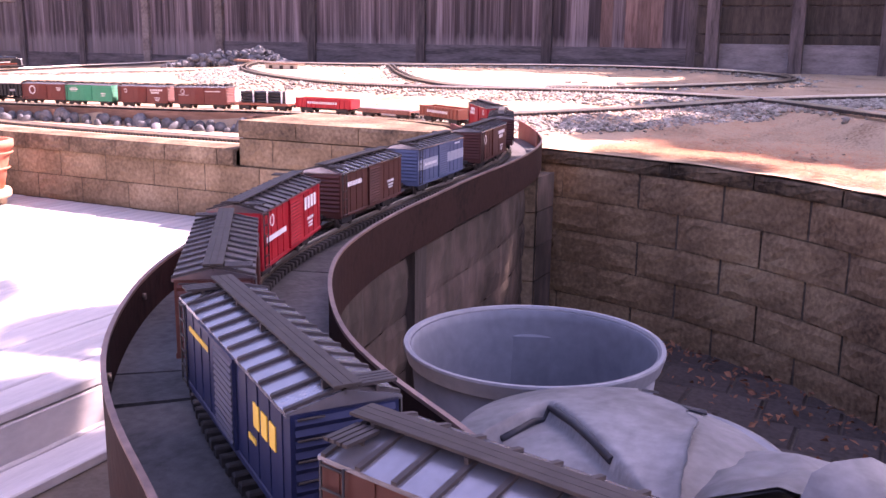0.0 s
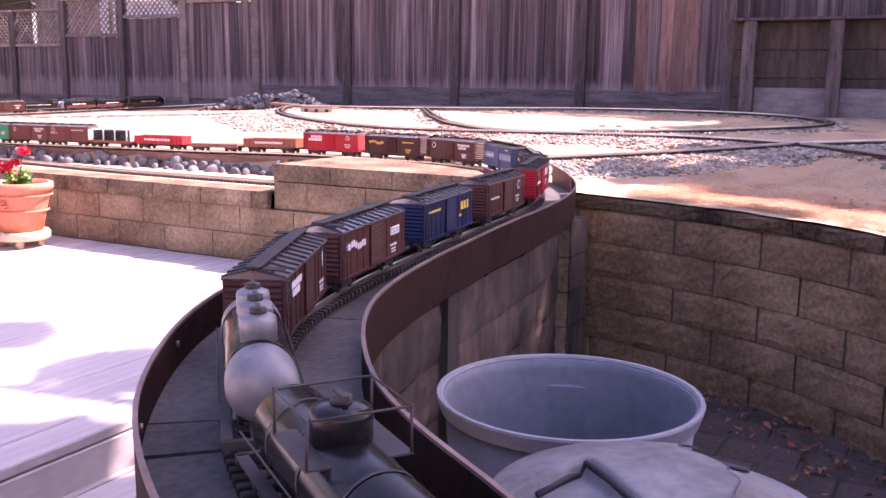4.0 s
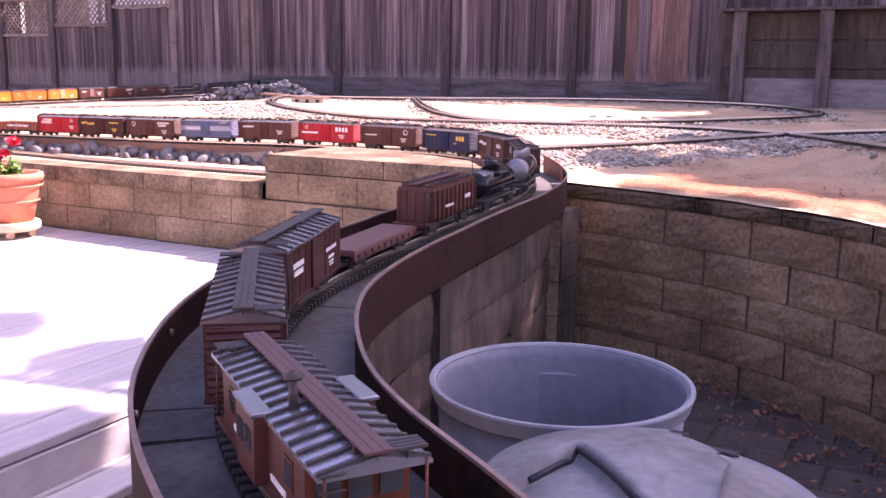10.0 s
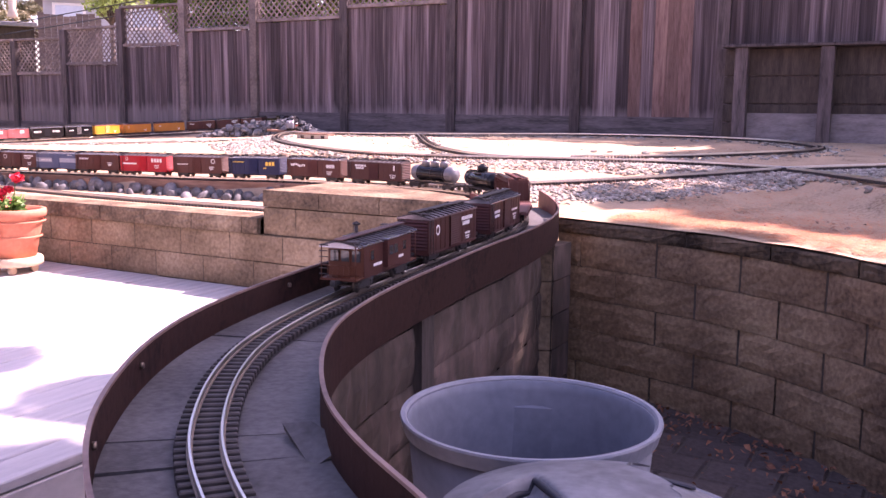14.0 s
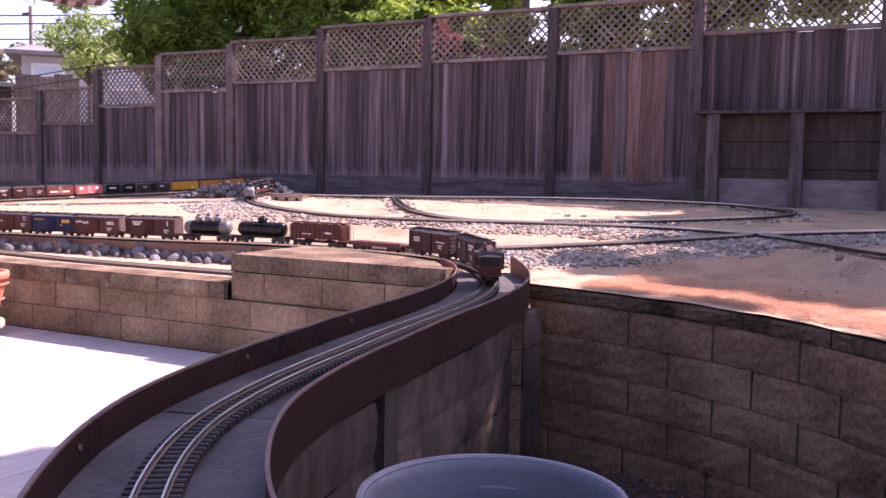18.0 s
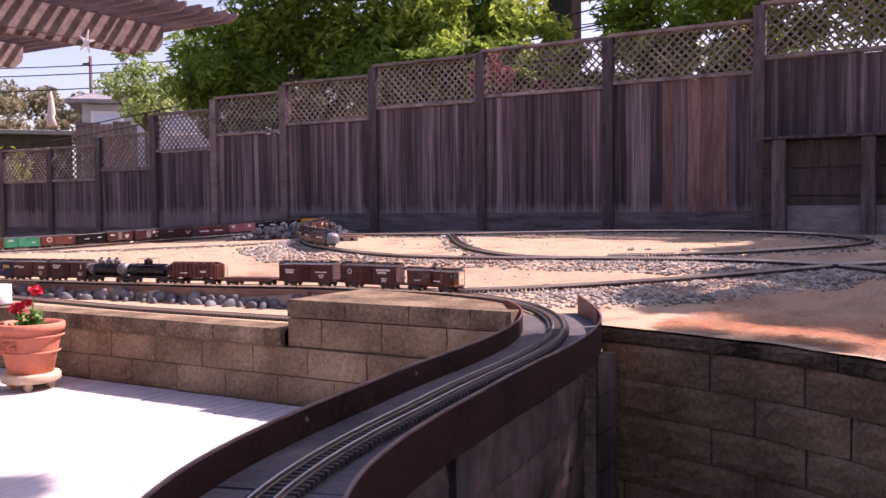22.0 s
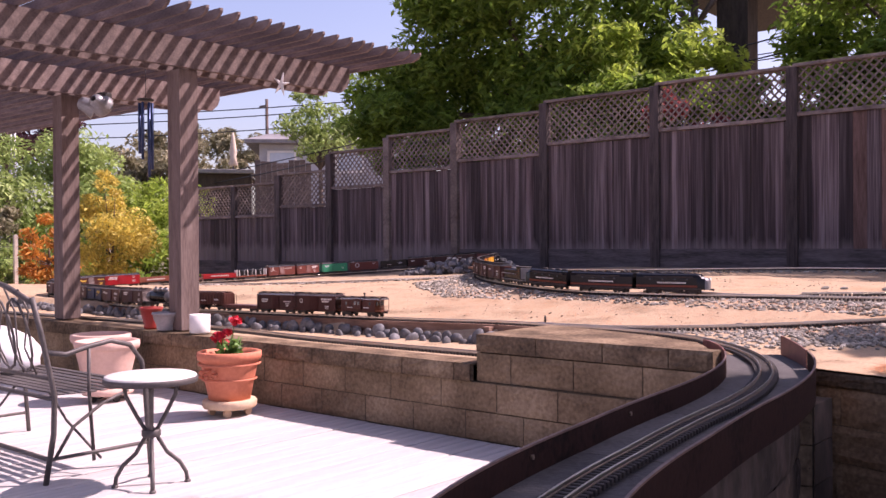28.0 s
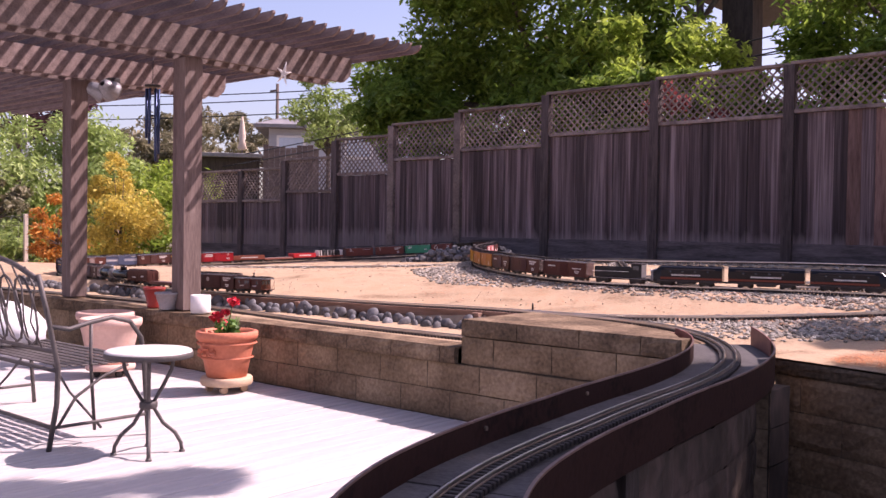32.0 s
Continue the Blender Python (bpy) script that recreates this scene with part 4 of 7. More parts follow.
# timber bins below the shelf
bins = thing("timber_bins", "dark open timber bins under a narrow shelf at the fence", "bins", pose(0, FY - .30, 0))
part("shelf_board", Build().box(-2.20, 3.1, -.14, .12, 1.585, 1.615, c=.004), M["post"], bins, "narrow weathered shelf board")
for x in (-2.005, -1.19, -.38, .45, 1.3):
    part("bin_post", Build().box(x - .062, x + .062, -.11, -.01, .45, 1.584, c=.005), M["post"], bins)
for z0, z1 in ((.5, .83), (.84, 1.02), (1.03, 1.30), (1.31, 1.58)):
    part("back_board", Build().box(-2.20, 3.1, .07, .10, z0, z1 - .006, c=.003), M["dark_wood"], bins)
part("back_panel", Build().box(-2.30, 3.1, .101, .12, .45, 1.584), M["post"], bins)
part("front_board", Build().box(-1.94, 3.1, .0, .03, .5, .93, c=.003), M["bleached"], bins)


# ---- pergola ----
pergola = thing("pergola", "weathered wooden pergola with slatted roof over the deck", "pergola")
for x in (-5.80, -7.42):
    part("post", Build().box(-.072, .072, -.072, .072, .376, 2.165, c=.008), M["pergola_post"], pergola, m=pose(x, 4.0, 0))
for x, ye in ((-5.64, 5.45), (-7.22, 5.35)):
    b = Build()
    outline = [(-3.0, 0), (ye - .06, 0), (ye, .05), (ye + .02, .10), (ye + .02, .20), (-3.0, .20)]
    n = len(outline)
    b.add([(-.022, y, z) for y, z in outline] + [(.022, y, z) for y, z in outline], [tuple(range(n))[::-1], tuple(range(n, 2 * n))] + [(i, (i + 1) % n, n + (i + 1) % n, n + i) for i in range(n)])
    part("beam", b, M["pergola"], pergola, m=pose(x - .06, 0, 2.165))
    part("beam", b.mesh("beam", M["pergola"]), None, pergola, m=pose(x - .27, 0, 2.165))
slat = Build()
outline = [(-12.0, 0), (-5.12, 0), (-5.07, .02), (-5.05, .045), (-5.05, .062), (-12.0, .062)]
n = len(outline)
slat.add([(x, -.011, z) for x, z in outline] + [(x, .011, z) for x, z in outline], [tuple(range(n)), tuple(range(n, 2 * n))[::-1]] + [(i, n + i, n + (i + 1) % n, (i + 1) % n) for i in range(n)])
slat_mesh = slat.mesh("slat", M["pergola"])
for k in range(56):
    part("slat", slat_mesh, None, pergola, m=pose(rnd(-.012, .012), 5.62 - .122 * k + rnd(-.006, .006), 2.366, rnd(-1.5, 1.5), 0, rnd(-.15, .15)))
# things hanging from the pergola
chime = thing("wind_chime", "dark blue metal tube wind chime hanging from the pergola beam", "wind chime", pose(-6.5, 4.15, 2.16))
part("disc", Build().lathe([(.0, .0), (.06, .0), (.06, -.012), (0, -.012)], 20, m=pose(0, 0, -.10)), M["dark"], chime)
part("cord", Build().tube([(0, 0, .2), (0, 0, -.10)], .003, 6), M["dark"], chime)
for k, l in enumerate((.56, .50, .46, .42, .38, .34)):
    w = 2 * math.pi * k / 6
    part("chime_tube", Build().tube([(.045 * math.cos(w), .045 * math.sin(w), -.13), (.045 * math.cos(w), .045 * math.sin(w), -.13 - l)], .011, 10), M["blue_steel"], chime)
part("striker", Build().lathe([(0, 0), (.022, 0), (.022, -.012), (0, -.012)], 16, m=pose(0, 0, -.33)), M["dark"], chime)
flood = thing("floodlight", "twin silver outdoor floodlight under the pergola beam", "floodlight", pose(-7.10, 4.15, 2.10))
part("bracket", Build().box(-.05, .05, -.04, .04, -.02, .07, c=.006), M["dark"], flood)
for dx, a in ((-.06, -20), (.10, 25)):
    lamp = part("lamp_head", Build().lathe([(.02, .10), (.05, .08), (.062, .03), (.085, -.02), (.088, -.035), (.08, -.035), (.06, .0), (0, .01)], 20, close=True), M["silver"], flood, m=pose(dx, -.08, -.04, 70, 0, a))
    part("lens", Build().lathe([(0, -.03), (.079, -.028)], 20, close=True), M["grey_glaze"], lamp)
star = thing("hanging_star", "small white hanging glass star ornament", "ornament", pose(-5.35, 4.5, 2.08))
for k in range(5):
    w = 2 * math.pi * k / 5 + .3
    part("star_point", Build().tube([(0, 0, 0), (.085 * math.sin(w), 0, .085 * math.cos(w))], [.016, .002], 5), M["white"], star)
part("cord", Build().tube([(0, 0, .02), (0, 0, .10)], .002, 5), M["dark"], star)


# ---- pots on deck and wall ----
def pot_profile(r, h, t=.02):
    return [(r * .62, 0), (r * .66, .0), (r * .80, h * .45), (r * .93, h * .80), (r * .95, h * .82), (r, h * .83), (r * 1.03, h * .90), (r * 1.02, h * .99), (r * .98, h), (r * .98 - t, h), (r * .90 - t, h * .82), (r * .80, h * .70)]


pot = thing("flower_pot", "terracotta flower pot with red geranium on a wheeled wooden caddy", "flower pot", pose(-4.62, 3.50, 0))
part("pot_body", Build().lathe(pot_profile(.176, .27), 48, m=pose(0, 0, .092)), M["terracotta"], pot)
for z in (.115, .20):
    part("band", Build().lathe([(.176 * (.62 + .42 * z / .3) + .012, z - .006), (.176 * (.62 + .42 * z / .3) + .018, z), (.176 * (.62 + .42 * z / .3) + .012, z + .006)], 48, m=pose(0, 0, .092), close=True), M["terracotta"], pot)
b = Build()
for k in range(26):
    a = -.9 + rnd(-.42, .42) - .6
    z = .245 + rnd(-.022, .022)
    rr = .152 + (z - .092) * .10
    stone(b, rr * math.cos(a), rr * math.sin(a), z, rnd(.008, .016), flat=.7)
part("relief", b, M["terracotta"], pot, "moulded leaf relief")
part("soil", Build().lathe([(0, .31), (.15, .305)], 32, close=True), M["dark_wood"], pot)
caddy = part("caddy", Build().lathe([(.0, .045), (.145, .045), (.152, .055), (.152, .082), (.145, .092), (0, .092)], 40), M["pale_wood"], pot, "pale round wooden caddy")
for k in range(4):
    w = math.pi / 4 + k * math.pi / 2
    part("caster", Build().tube([(.10 * math.cos(w) - .012, .10 * math.sin(w), .022), (.10 * math.cos(w) + .012, .10 * math.sin(w), .022)], .022, 14), M["pale_wood"], caddy)
plant = thing("geranium", "red flowering geranium growing in the terracotta pot", "plant", pose(-4.62, 3.50, .31))


def leaf_cloud(b, n, spread, size, k=0, center=(0, 0, 0), round_leaf=False):
    for _ in range(n):
        while True:
            p = Vector((rnd(-1, 1), rnd(-1, 1), rnd(-1, 1)))
            if p.length < 1:
                break
        c = Vector((p.x * spread[0], p.y * spread[1], p.z * spread[2])) + Vector(center)
        e = Euler((rnd(-.9, .9), rnd(-.9, .9), rnd(0, 6.3))).to_matrix()
        s = size * rnd(.7, 1.3)
        if round_leaf:
            pts = [e @ Vector((s * math.cos(a), s * math.sin(a), .15 * s * math.cos(2 * a))) for a in [i * 1.0472 for i in range(6)]]
            b.add([c + q for q in pts], [(0, 1, 2, 3, 4, 5)], k)
        else:
            b.add([c + e @ Vector(q) for q in ((-s, 0, 0), (0, -s * .42, .1 * s), (s, 0, 0), (0, s * .42, .1 * s))], [(0, 1, 2, 3)], k)


b = Build()
for k in range(9):
    w = k * .7
    b.tube([(.02 * math.cos(w), .02 * math.sin(w), -.01), (.05 * math.cos(w), .05 * math.sin(w), .06), (.07 * math.cos(w + .2), .07 * math.sin(w + .2), .13)], [.006, .005, .003], 6)
b.tube([(.0, .0, .05), (.02, .01, .14), (.03, .01, .20)], .003, 5)
part("stems", b, M["leaf_geranium"], plant)
b = Build()
leaf_cloud(b, 64, (.085, .085, .050), .019, center=(.01, 0, .065), round_leaf=True)
part("leaves", b, M["leaf_geranium"], plant)
for c, r in (((.05, .01, .225), .036), ((-.065, -.03, .125), .040), ((-.02, -.05, .145), .030), ((-.085, .02, .09), .028), ((.03, -.03, .165), .022)):
    b = Build()
    leaf_cloud(b, 70, (r, r, r * .75), .012, center=c, round_leaf=True)
    part("flower_head", b, M["petal"], plant, "bright red flower head")
part("plant_tag", Build().box(-.02, .02, -.001, .001, 0, .035, c=.0004), M["white"], plant, "small white plant tag", m=pose(.06, -.10, .012, 15, 10, 20))

pale = thing("planter", "large pale terracotta planter on a low caddy", "planter", pose(-5.62, 3.32, 0), group="pale planters")
part("planter_body", Build().lathe(pot_profile(.19, .29), 48, m=pose(0, 0, .085)), M["pale_terracotta"], pale)
part("soil", Build().lathe([(0, .30), (.15, .30)], 32, close=True), M["dark_wood"], pale)
cd = part("caddy", Build().lathe([(0, .045), (.15, .045), (.155, .06), (.15, .085), (0, .085)], 36), M["pale_terracotta"], pale)
for k in range(4):
    w = k * math.pi / 2
    part("caster", Build().tube([(.10 * math.cos(w) - .012, .10 * math.sin(w), .022), (.10 * math.cos(w) + .012, .10 * math.sin(w), .022)], .022, 12), M["dark"], cd)
copy_thing(pale, pose(-6.05, 3.52, 0, 0, 0, 40))
for x, y, r, h, mat, lab in ((-6.10, 3.93, .075, .15, "red_glaze", "small glossy red flower pot on the wall"), (-5.88, 3.90, .085, .125, "grey_glaze", "small grey glazed flower pot on the wall"), (-5.52, 3.93, .068, .125, "white", "small white cylindrical pot on the wall")):
    p = thing("small_pot", lab, "flower pot", pose(x, y, .377), group="small pots on the wall")
    if mat == "white":
        part("pot_body", Build().lathe([(r * .95, 0), (r, .01), (r, h), (r - .008, h), (r - .01, .02)], 32), M[mat], p)
    else:
        part("pot_body", Build().lathe([(r * .62, 0), (r * .70, .012), (r * .66, .025), (r * .85, h * .55), (r * .98, h * .86), (r * 1.06, h * .88), (r * 1.06, h), (r * .98, h), (r * .85, h * .7)], 32), M[mat], p)
    part("soil", Build().lathe([(0, h * .8), (r * .85, h * .8)], 24, close=True), M["dark_wood"], p)


# ---- table and bench ----
table = thing("side_table", "round stone topped side table on curved iron legs", "table", pose(-3.60, 2.36, 0))
part("tabletop", Build().lathe([(0, .418), (.165, .418), (.178, .422), (.182, .432), (.178, .443), (.17, .446), (0, .446)], 56), M["stone_top"], table, "pale stone round top")
part("rim_band", Build().lathe([(.170, .414), (.184, .414), (.186, .436), (.183, .438), (.182, .418)], 56, close=True), M["iron"], table)
for k in range(4):
    w = math.pi / 4 + k * math.pi / 2 + .25
    c, s = math.cos(w), math.sin(w)
    prof = [(.105, .415), (.095, .36), (.055, .28), (.024, .225), (.026, .19), (.06, .13), (.11, .085), (.135, .04), (.14, .0)]
    leg = part("leg", Build().tube([(r * c, r * s, z) for r, z in prof], .0085, 8), M["iron"], table)
    part("foot", Build().lathe([(.013, 0), (.014, .006), (.009, .012)], 10, m=pose(.14 * c, .14 * s, 0)), M["iron"], leg)
part("collar", Build().lathe([(.034, .195), (.038, .20), (.038, .22), (.034, .225)], 20), M["iron"], table)

bench = thing("garden_bench", "wrought iron garden bench with slatted seat and scrolled back", "bench", pose(0, 0, 0))
XN, XF = -3.92, -5.06
for x in (XN, XF):
    end = part("end_frame", Build().tube([(x, 2.08, 0), (x, 2.115, .20), (x, 2.12, .36), (x, 2.07, .60), (x, 2.03, .76)], .012, 8), M["iron"], bench)
    part("front_leg", Build().tube([(x, 2.555, 0), (x, 2.54, .2), (x, 2.53, .36), (x, 2.515, .46), (x, 2.46, .535), (x, 2.37, .56), (x, 2.27, .545), (x, 2.17, .52), (x, 2.09, .535)], .011, 8), M["iron"], end)
    part("inner_leg", Build().tube([(x - .02 if x == XN else x + .02, 2.30, .06), (x - .02 if x == XN else x + .02, 2.28, .36), (x, 2.27, .54)], .008, 8), M["iron"], end)
    part("scroll_brace", Build().tube([(x, 2.12, .10), (x, 2.20, .22), (x, 2.33, .30), (x, 2.45, .34)], .007, 6), M["iron"], end)
    part("stretcher", Build().tube([(x, 2.10, .10), (x, 2.545, .10)], .008, 6), M["iron"], end)
for y, z in ((2.10, .10), (2.54, .345), (2.11, .345)):
    part("side_bar", Build().tube([(XN, y, z), (XF, y, z)], .010, 8), M["iron"], bench)
part("cross_brace", Build().tube([(XN, 2.32, .07), (XN - .25, 2.3, .20), (XN - .45, 2.3, .34)], .006, 6), M["iron"], bench)
part("cross_brace", Build().tube([(XF, 2.32, .07), (XF + .25, 2.3, .20), (XF + .45, 2.3, .34)], .006, 6), M["iron"], bench)
slat_b = Build().box(XF, XN, -.014, .014, -.003, .003, c=.001).mesh("seat_slat", M["iron"])
for k in range(9):
    part("seat_slat", slat_b, None, bench, m=pose(0, 2.15 + .047 * k, .36 - .006 * math.sin(k / 8 * math.pi)))
part("back_rail", Build().tube([(XN, 2.03, .74), (XN - .2, 2.02, .80), (XN - .57, 2.01, .86), (XF + .2, 2.02, .80), (XF, 2.03, .74)], .012, 8), M["iron"], bench)
part("lower_back_rail", Build().tube([(XN, 2.10, .43), (XF, 2.10, .43)], .009, 8), M["iron"], bench)
for k in range(7):
    x = XN - .14 - .145 * k
    part("back_scroll", Build().tube([(x + .09 * math.cos(a), 2.075 - .12 * (.5 + .5 * math.sin(a)) * .5, .60 + .15 * math.sin(a)) for a in [i * .5236 for i in range(13)]], .006, 6), M["iron"], bench)
b = Build()
for k in range(8):
    x0 = XN - .1 - .12 * k
    b.tube([(x0, 2.10, .43), (x0 - .03 * (-1) ** k, 2.06, .55), (x0 + .05, 2.04, .70), (x0 - .01, 2.025, .79)], .0045, 5)
part("vine_work", b, M["iron"], bench, "thin twisting iron vines")
bag = thing("plastic_bag", "crumpled white plastic bag lying on the bench", "bag", pose(-4.85, 2.32, .365))
b = Build()
b.lathe([(.10, 0), (.16, .03), (.17, .09), (.13, .15), (.06, .19), (.02, .22), (0, .22)], 22)
b.v = [(x * 1.3 * (1 + .25 * noise.noise((x * 14, y * 14, z * 14))), y * (1 + .25 * noise.noise((y * 13, z * 13, x * 13))), z * (1 + .12 * noise.noise((z * 20, x * 20, y * 20)))) for x, y, z in b.v]
part("sack", b, M["bag"], bag)


# ---- trash cans in the pit ----
can = thing("trash_can", "open grey plastic trash can in the pit beside the trough", "trash can", pose(-.695, 1.759, -.298))
H = .644
part("can_body", Build().lathe([(.185, 0), (.195, .02), (.230, H - .07), (.240, H - .03), (.240, H - .008), (.2435, H - .006), (.186, .03), (.0, .03)], 64), M["tub"], can)
part("rim", Build().lathe([(.241, H - .030), (.2495, H - .032), (.2575, H - .004), (.2560, H), (.2480, H), (.2435, H - .005)], 64, close=True, smooth=False), M["tub_rim"], can, "pale banded rim")
for a in (112, 292):
    part("handle_recess", Build().box(-.070, .070, -.003, .010, -.17, .0, c=.006), M["tub"], can, m=pose(.2300 * math.cos(radians(a)), .2300 * math.sin(radians(a)), H - .06, -4, 0, a - 90))
lidc = thing("covered_trash_can", "grey plastic trash can under a torn scuffed lid", "trash can", pose(-.395, 1.335, -.298))
part("can_body", Build().lathe([(.18, 0), (.195, .02), (.228, .60), (.236, .615), (.236, .64)], 56), M["tub"], lidc)
LID_TEAR = [(-.245, .13), (-.1, .112), (0, .10), (.05, .098), (.07, .070), (.085, .074), (.11, .045), (.145, -.015), (.2, -.03), (.245, -.035)]


def lid_height(x, y):
    """A low dome with a sunken grip whose edge runs in a V."""
    z = .652 + .050 * (1 - (x * x + y * y) / .06)
    d1 = ((x + .165) * .09 - (y + .055) * .04) / .0985
    d2 = ((x + .125) * -.14 - (y - .035) * .14) / .198
    k = min(max(min(d1, d2) / .008, 0), 1)
    return z - .026 * k * k * (3 - 2 * k)


def tear_x(y):
    return float(np.interp(y, [p[0] for p in LID_TEAR], [p[1] for p in LID_TEAR])) + .004 * noise.noise((y * 45, 0, 2))


def lid_piece(lo, hi, lift, rows=72, cols=64):
    """The dome's sheet between two lines, as a thin shell."""
    b = Build()
    for side in (0, 1):
        for j in range(rows + 1):
            y = .2449 * math.sin((j / rows - .5) * math.pi)
            w = math.sqrt(.245 ** 2 - y * y)
            x0, x1 = min(max(lo(y), -w), w), min(max(hi(y), -w), w)
            for i in range(cols + 1):
                x = x0 + (x1 - x0) * i / cols
                b.v.append((x, y, lid_height(x, y) + lift(x, y) - .004 * side))
        o = side * (rows + 1) * (cols + 1)
        for j in range(rows):
            for i in range(cols):
                a = o + j * (cols + 1) + i
                q = (a, a + 1, a + cols + 2, a + cols + 1)
                b.f.append(q[::-1] if side else q)
                b.k.append(0)
                b.smooth.append(True)
    o = (rows + 1) * (cols + 1)
    for j in range(rows):
        for i in (0, cols):
            a = j * (cols + 1) + i
            b.f.append((a, a + cols + 1, o + a + cols + 1, o + a))
            b.k.append(0)
            b.smooth.append(False)
    return b


lid = part("lid", lid_piece(lambda y: -1, tear_x, lambda x, y: .020 * math.exp(-max(tear_x(y) - x, 0) / .03) * float(np.interp(y, [-.05, .02, .1, .2], [1, .3, .2, .1]))), M["lid"], lidc, "scuffed domed grey lid with a sunken grip")
part("lid_flap", lid_piece(lambda y: tear_x(y) - .03, lambda y: 1, lambda x, y: -.012 - .05 * max(x - tear_x(y), 0)), M["lid"], lidc, "torn lower side of the lid")
# shade of the grip's undercut, laid on as a dark strip
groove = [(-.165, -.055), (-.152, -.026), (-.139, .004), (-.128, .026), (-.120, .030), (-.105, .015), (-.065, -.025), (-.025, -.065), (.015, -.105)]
part("grip_groove", Build().tube([(x + .003, y - .006, lid_height(x + .003, y - .006) - .0035) for x, y in groove], .0062, 8), M["lid_dark"], lid, "dark strip painted in as the shade of the grip's undercut")
part("slot", Build().box(-.055, .055, -.010, .010, -.006, -.001, c=.002), M["lid_dark"], lid, "dark slot", m=pose(.032, .172, .668, -10, 8, 12))
part("rim_band", Build().lathe([(.236, .612), (.244, .610), (.2465, .630), (.2445, .637), (.238, .637)], 64, close=True), M["lid"], lidc)
scrap = thing("broken_lid", "torn curled piece of a grey plastic lid leaning on the can", "broken lid", pose(-.16, 1.27, .345))
for k, (x, y, r, bend, turn, tilt) in enumerate(((0, 0, .15, .10, 10, -12), (.10, -.07, .12, .14, 60, 14), (-.05, -.10, .10, .06, 130, 6))):
    b = Build()
    ring_n, sides = 5, 22
    for layer in (0, 1):
        for i in range(ring_n + 1):
            for j in range(sides):
                a = 2 * math.pi * j / sides
                rr = r * i / ring_n * (1 + .22 * noise.noise((math.cos(a) * 1.7 + k * 5, math.sin(a) * 1.7, 1.5)) + (.10 * noise.noise((a * 7, k, 0)) if i == ring_n else 0))
                px, py = rr * math.cos(a), rr * math.sin(a) * .8
                b.v.append((px, py, bend - px * px / r * bend * 4 + .012 * noise.noise((px * 20, py * 20, k)) - .005 * layer))
        o = layer * (ring_n + 1) * sides
        for i in range(ring_n):
            for j in range(sides):
                q = (o + i * sides + j, o + i * sides + (j + 1) % sides, o + (i + 1) * sides + (j + 1) % sides, o + (i + 1) * sides + j)
                b.f.append(q[::-1] if layer else q)
                b.k.append(0)
                b.smooth.append(True)
    part("shard", b, M["lid"], scrap, m=pose(x, y, -.05, tilt, 0, turn))
# dry leaves on the pit floor
b = Build()
for _ in range(420):
    x = rnd(-1.3, .5)
    y = min(right_wall_y(x) - .05, right_wall_y(x) - abs(random.gauss(0, .28)) - .04)
    e = Euler((rnd(-.6, .6), rnd(-.6, .6), rnd(0, 6.3))).to_matrix()
    s = rnd(.008, .019)
    b.add([Vector((x, y, -.288 + rnd(0, .012))) + e @ Vector(q) for q in ((-s, 0, 0), (0, -s * .5, .006), (s, 0, .004), (0, s * .5, .006))], [(0, 1, 2, 3)])
tagged(part("dry_leaves", b, M["dry_leaf"]), "dry red-brown leaves along the foot of the pit wall", "leaves", kind="stuff")


# ---- small yard things ----
sw = thing("switch_stand", "tiny dark switch stand beside the front track", "switch stand", pose(-3.52, 5.05, .458))
part("base", Build().box(-.05, .05, -.02, .02, 0, .012, c=.002), M["dark"], sw)
part("lever", Build().tube([(.0, 0, .01), (.0, 0, .055)], .006, 8), M["dark"], sw)
spk = thing("timber_scrap", "small dark scrap of timber lying on the soil", "timber", pose(-2.36, 5.36, ground_z(-2.36, 5.36) + .008, 0, 6, -15))
part("piece", Build().box(-.07, .07, -.02, .02, -.006, .016, c=.003), M["dark_wood"], spk)
model = thing("model_building", "small low tan model building inside the rear curve", "model building", pose(-5.85, 7.98, ground_z(-5.85, 7.98)))
part("wall", Build().box(-.20, .20, -.05, .05, 0, .045, c=.003), M["pale_timber"], model)
part("roof", Build().box(-.21, .21, -.06, .06, .045, .055, c=.003), M["timber"], model)
for k in range(3):
    part("doorway", Build().box(-.02, .02, -.003, .003, 0, .034, c=.001), M["dark_wood"], model, m=pose(-.13 + .13 * k, -.052, .0))
plank = thing("plank", "bare timber plank lying by the rock heap", "plank", pose(-6.55, 8.72, ground_z(-6.55, 8.72) + .02, 0, 3, 12))
part("board", Build().box(-.45, .45, -.05, .05, -.012, .012, c=.003), M["timber"], plank)
bush = thing("shrub", "small bright green shrub at the edge of the yard", "shrub", pose(.22, 4.75, ground_z(.22, 4.75)))
b = Build()
leaf_cloud(b, 260, (.17, .17, .12), .028, center=(0, 0, .12))
part("foliage", b, M["leaf_light"], bush)
part("stem", Build().tube([(0, 0, -.02), (.0, .01, .12)], .01, 6), M["bark"], bush)


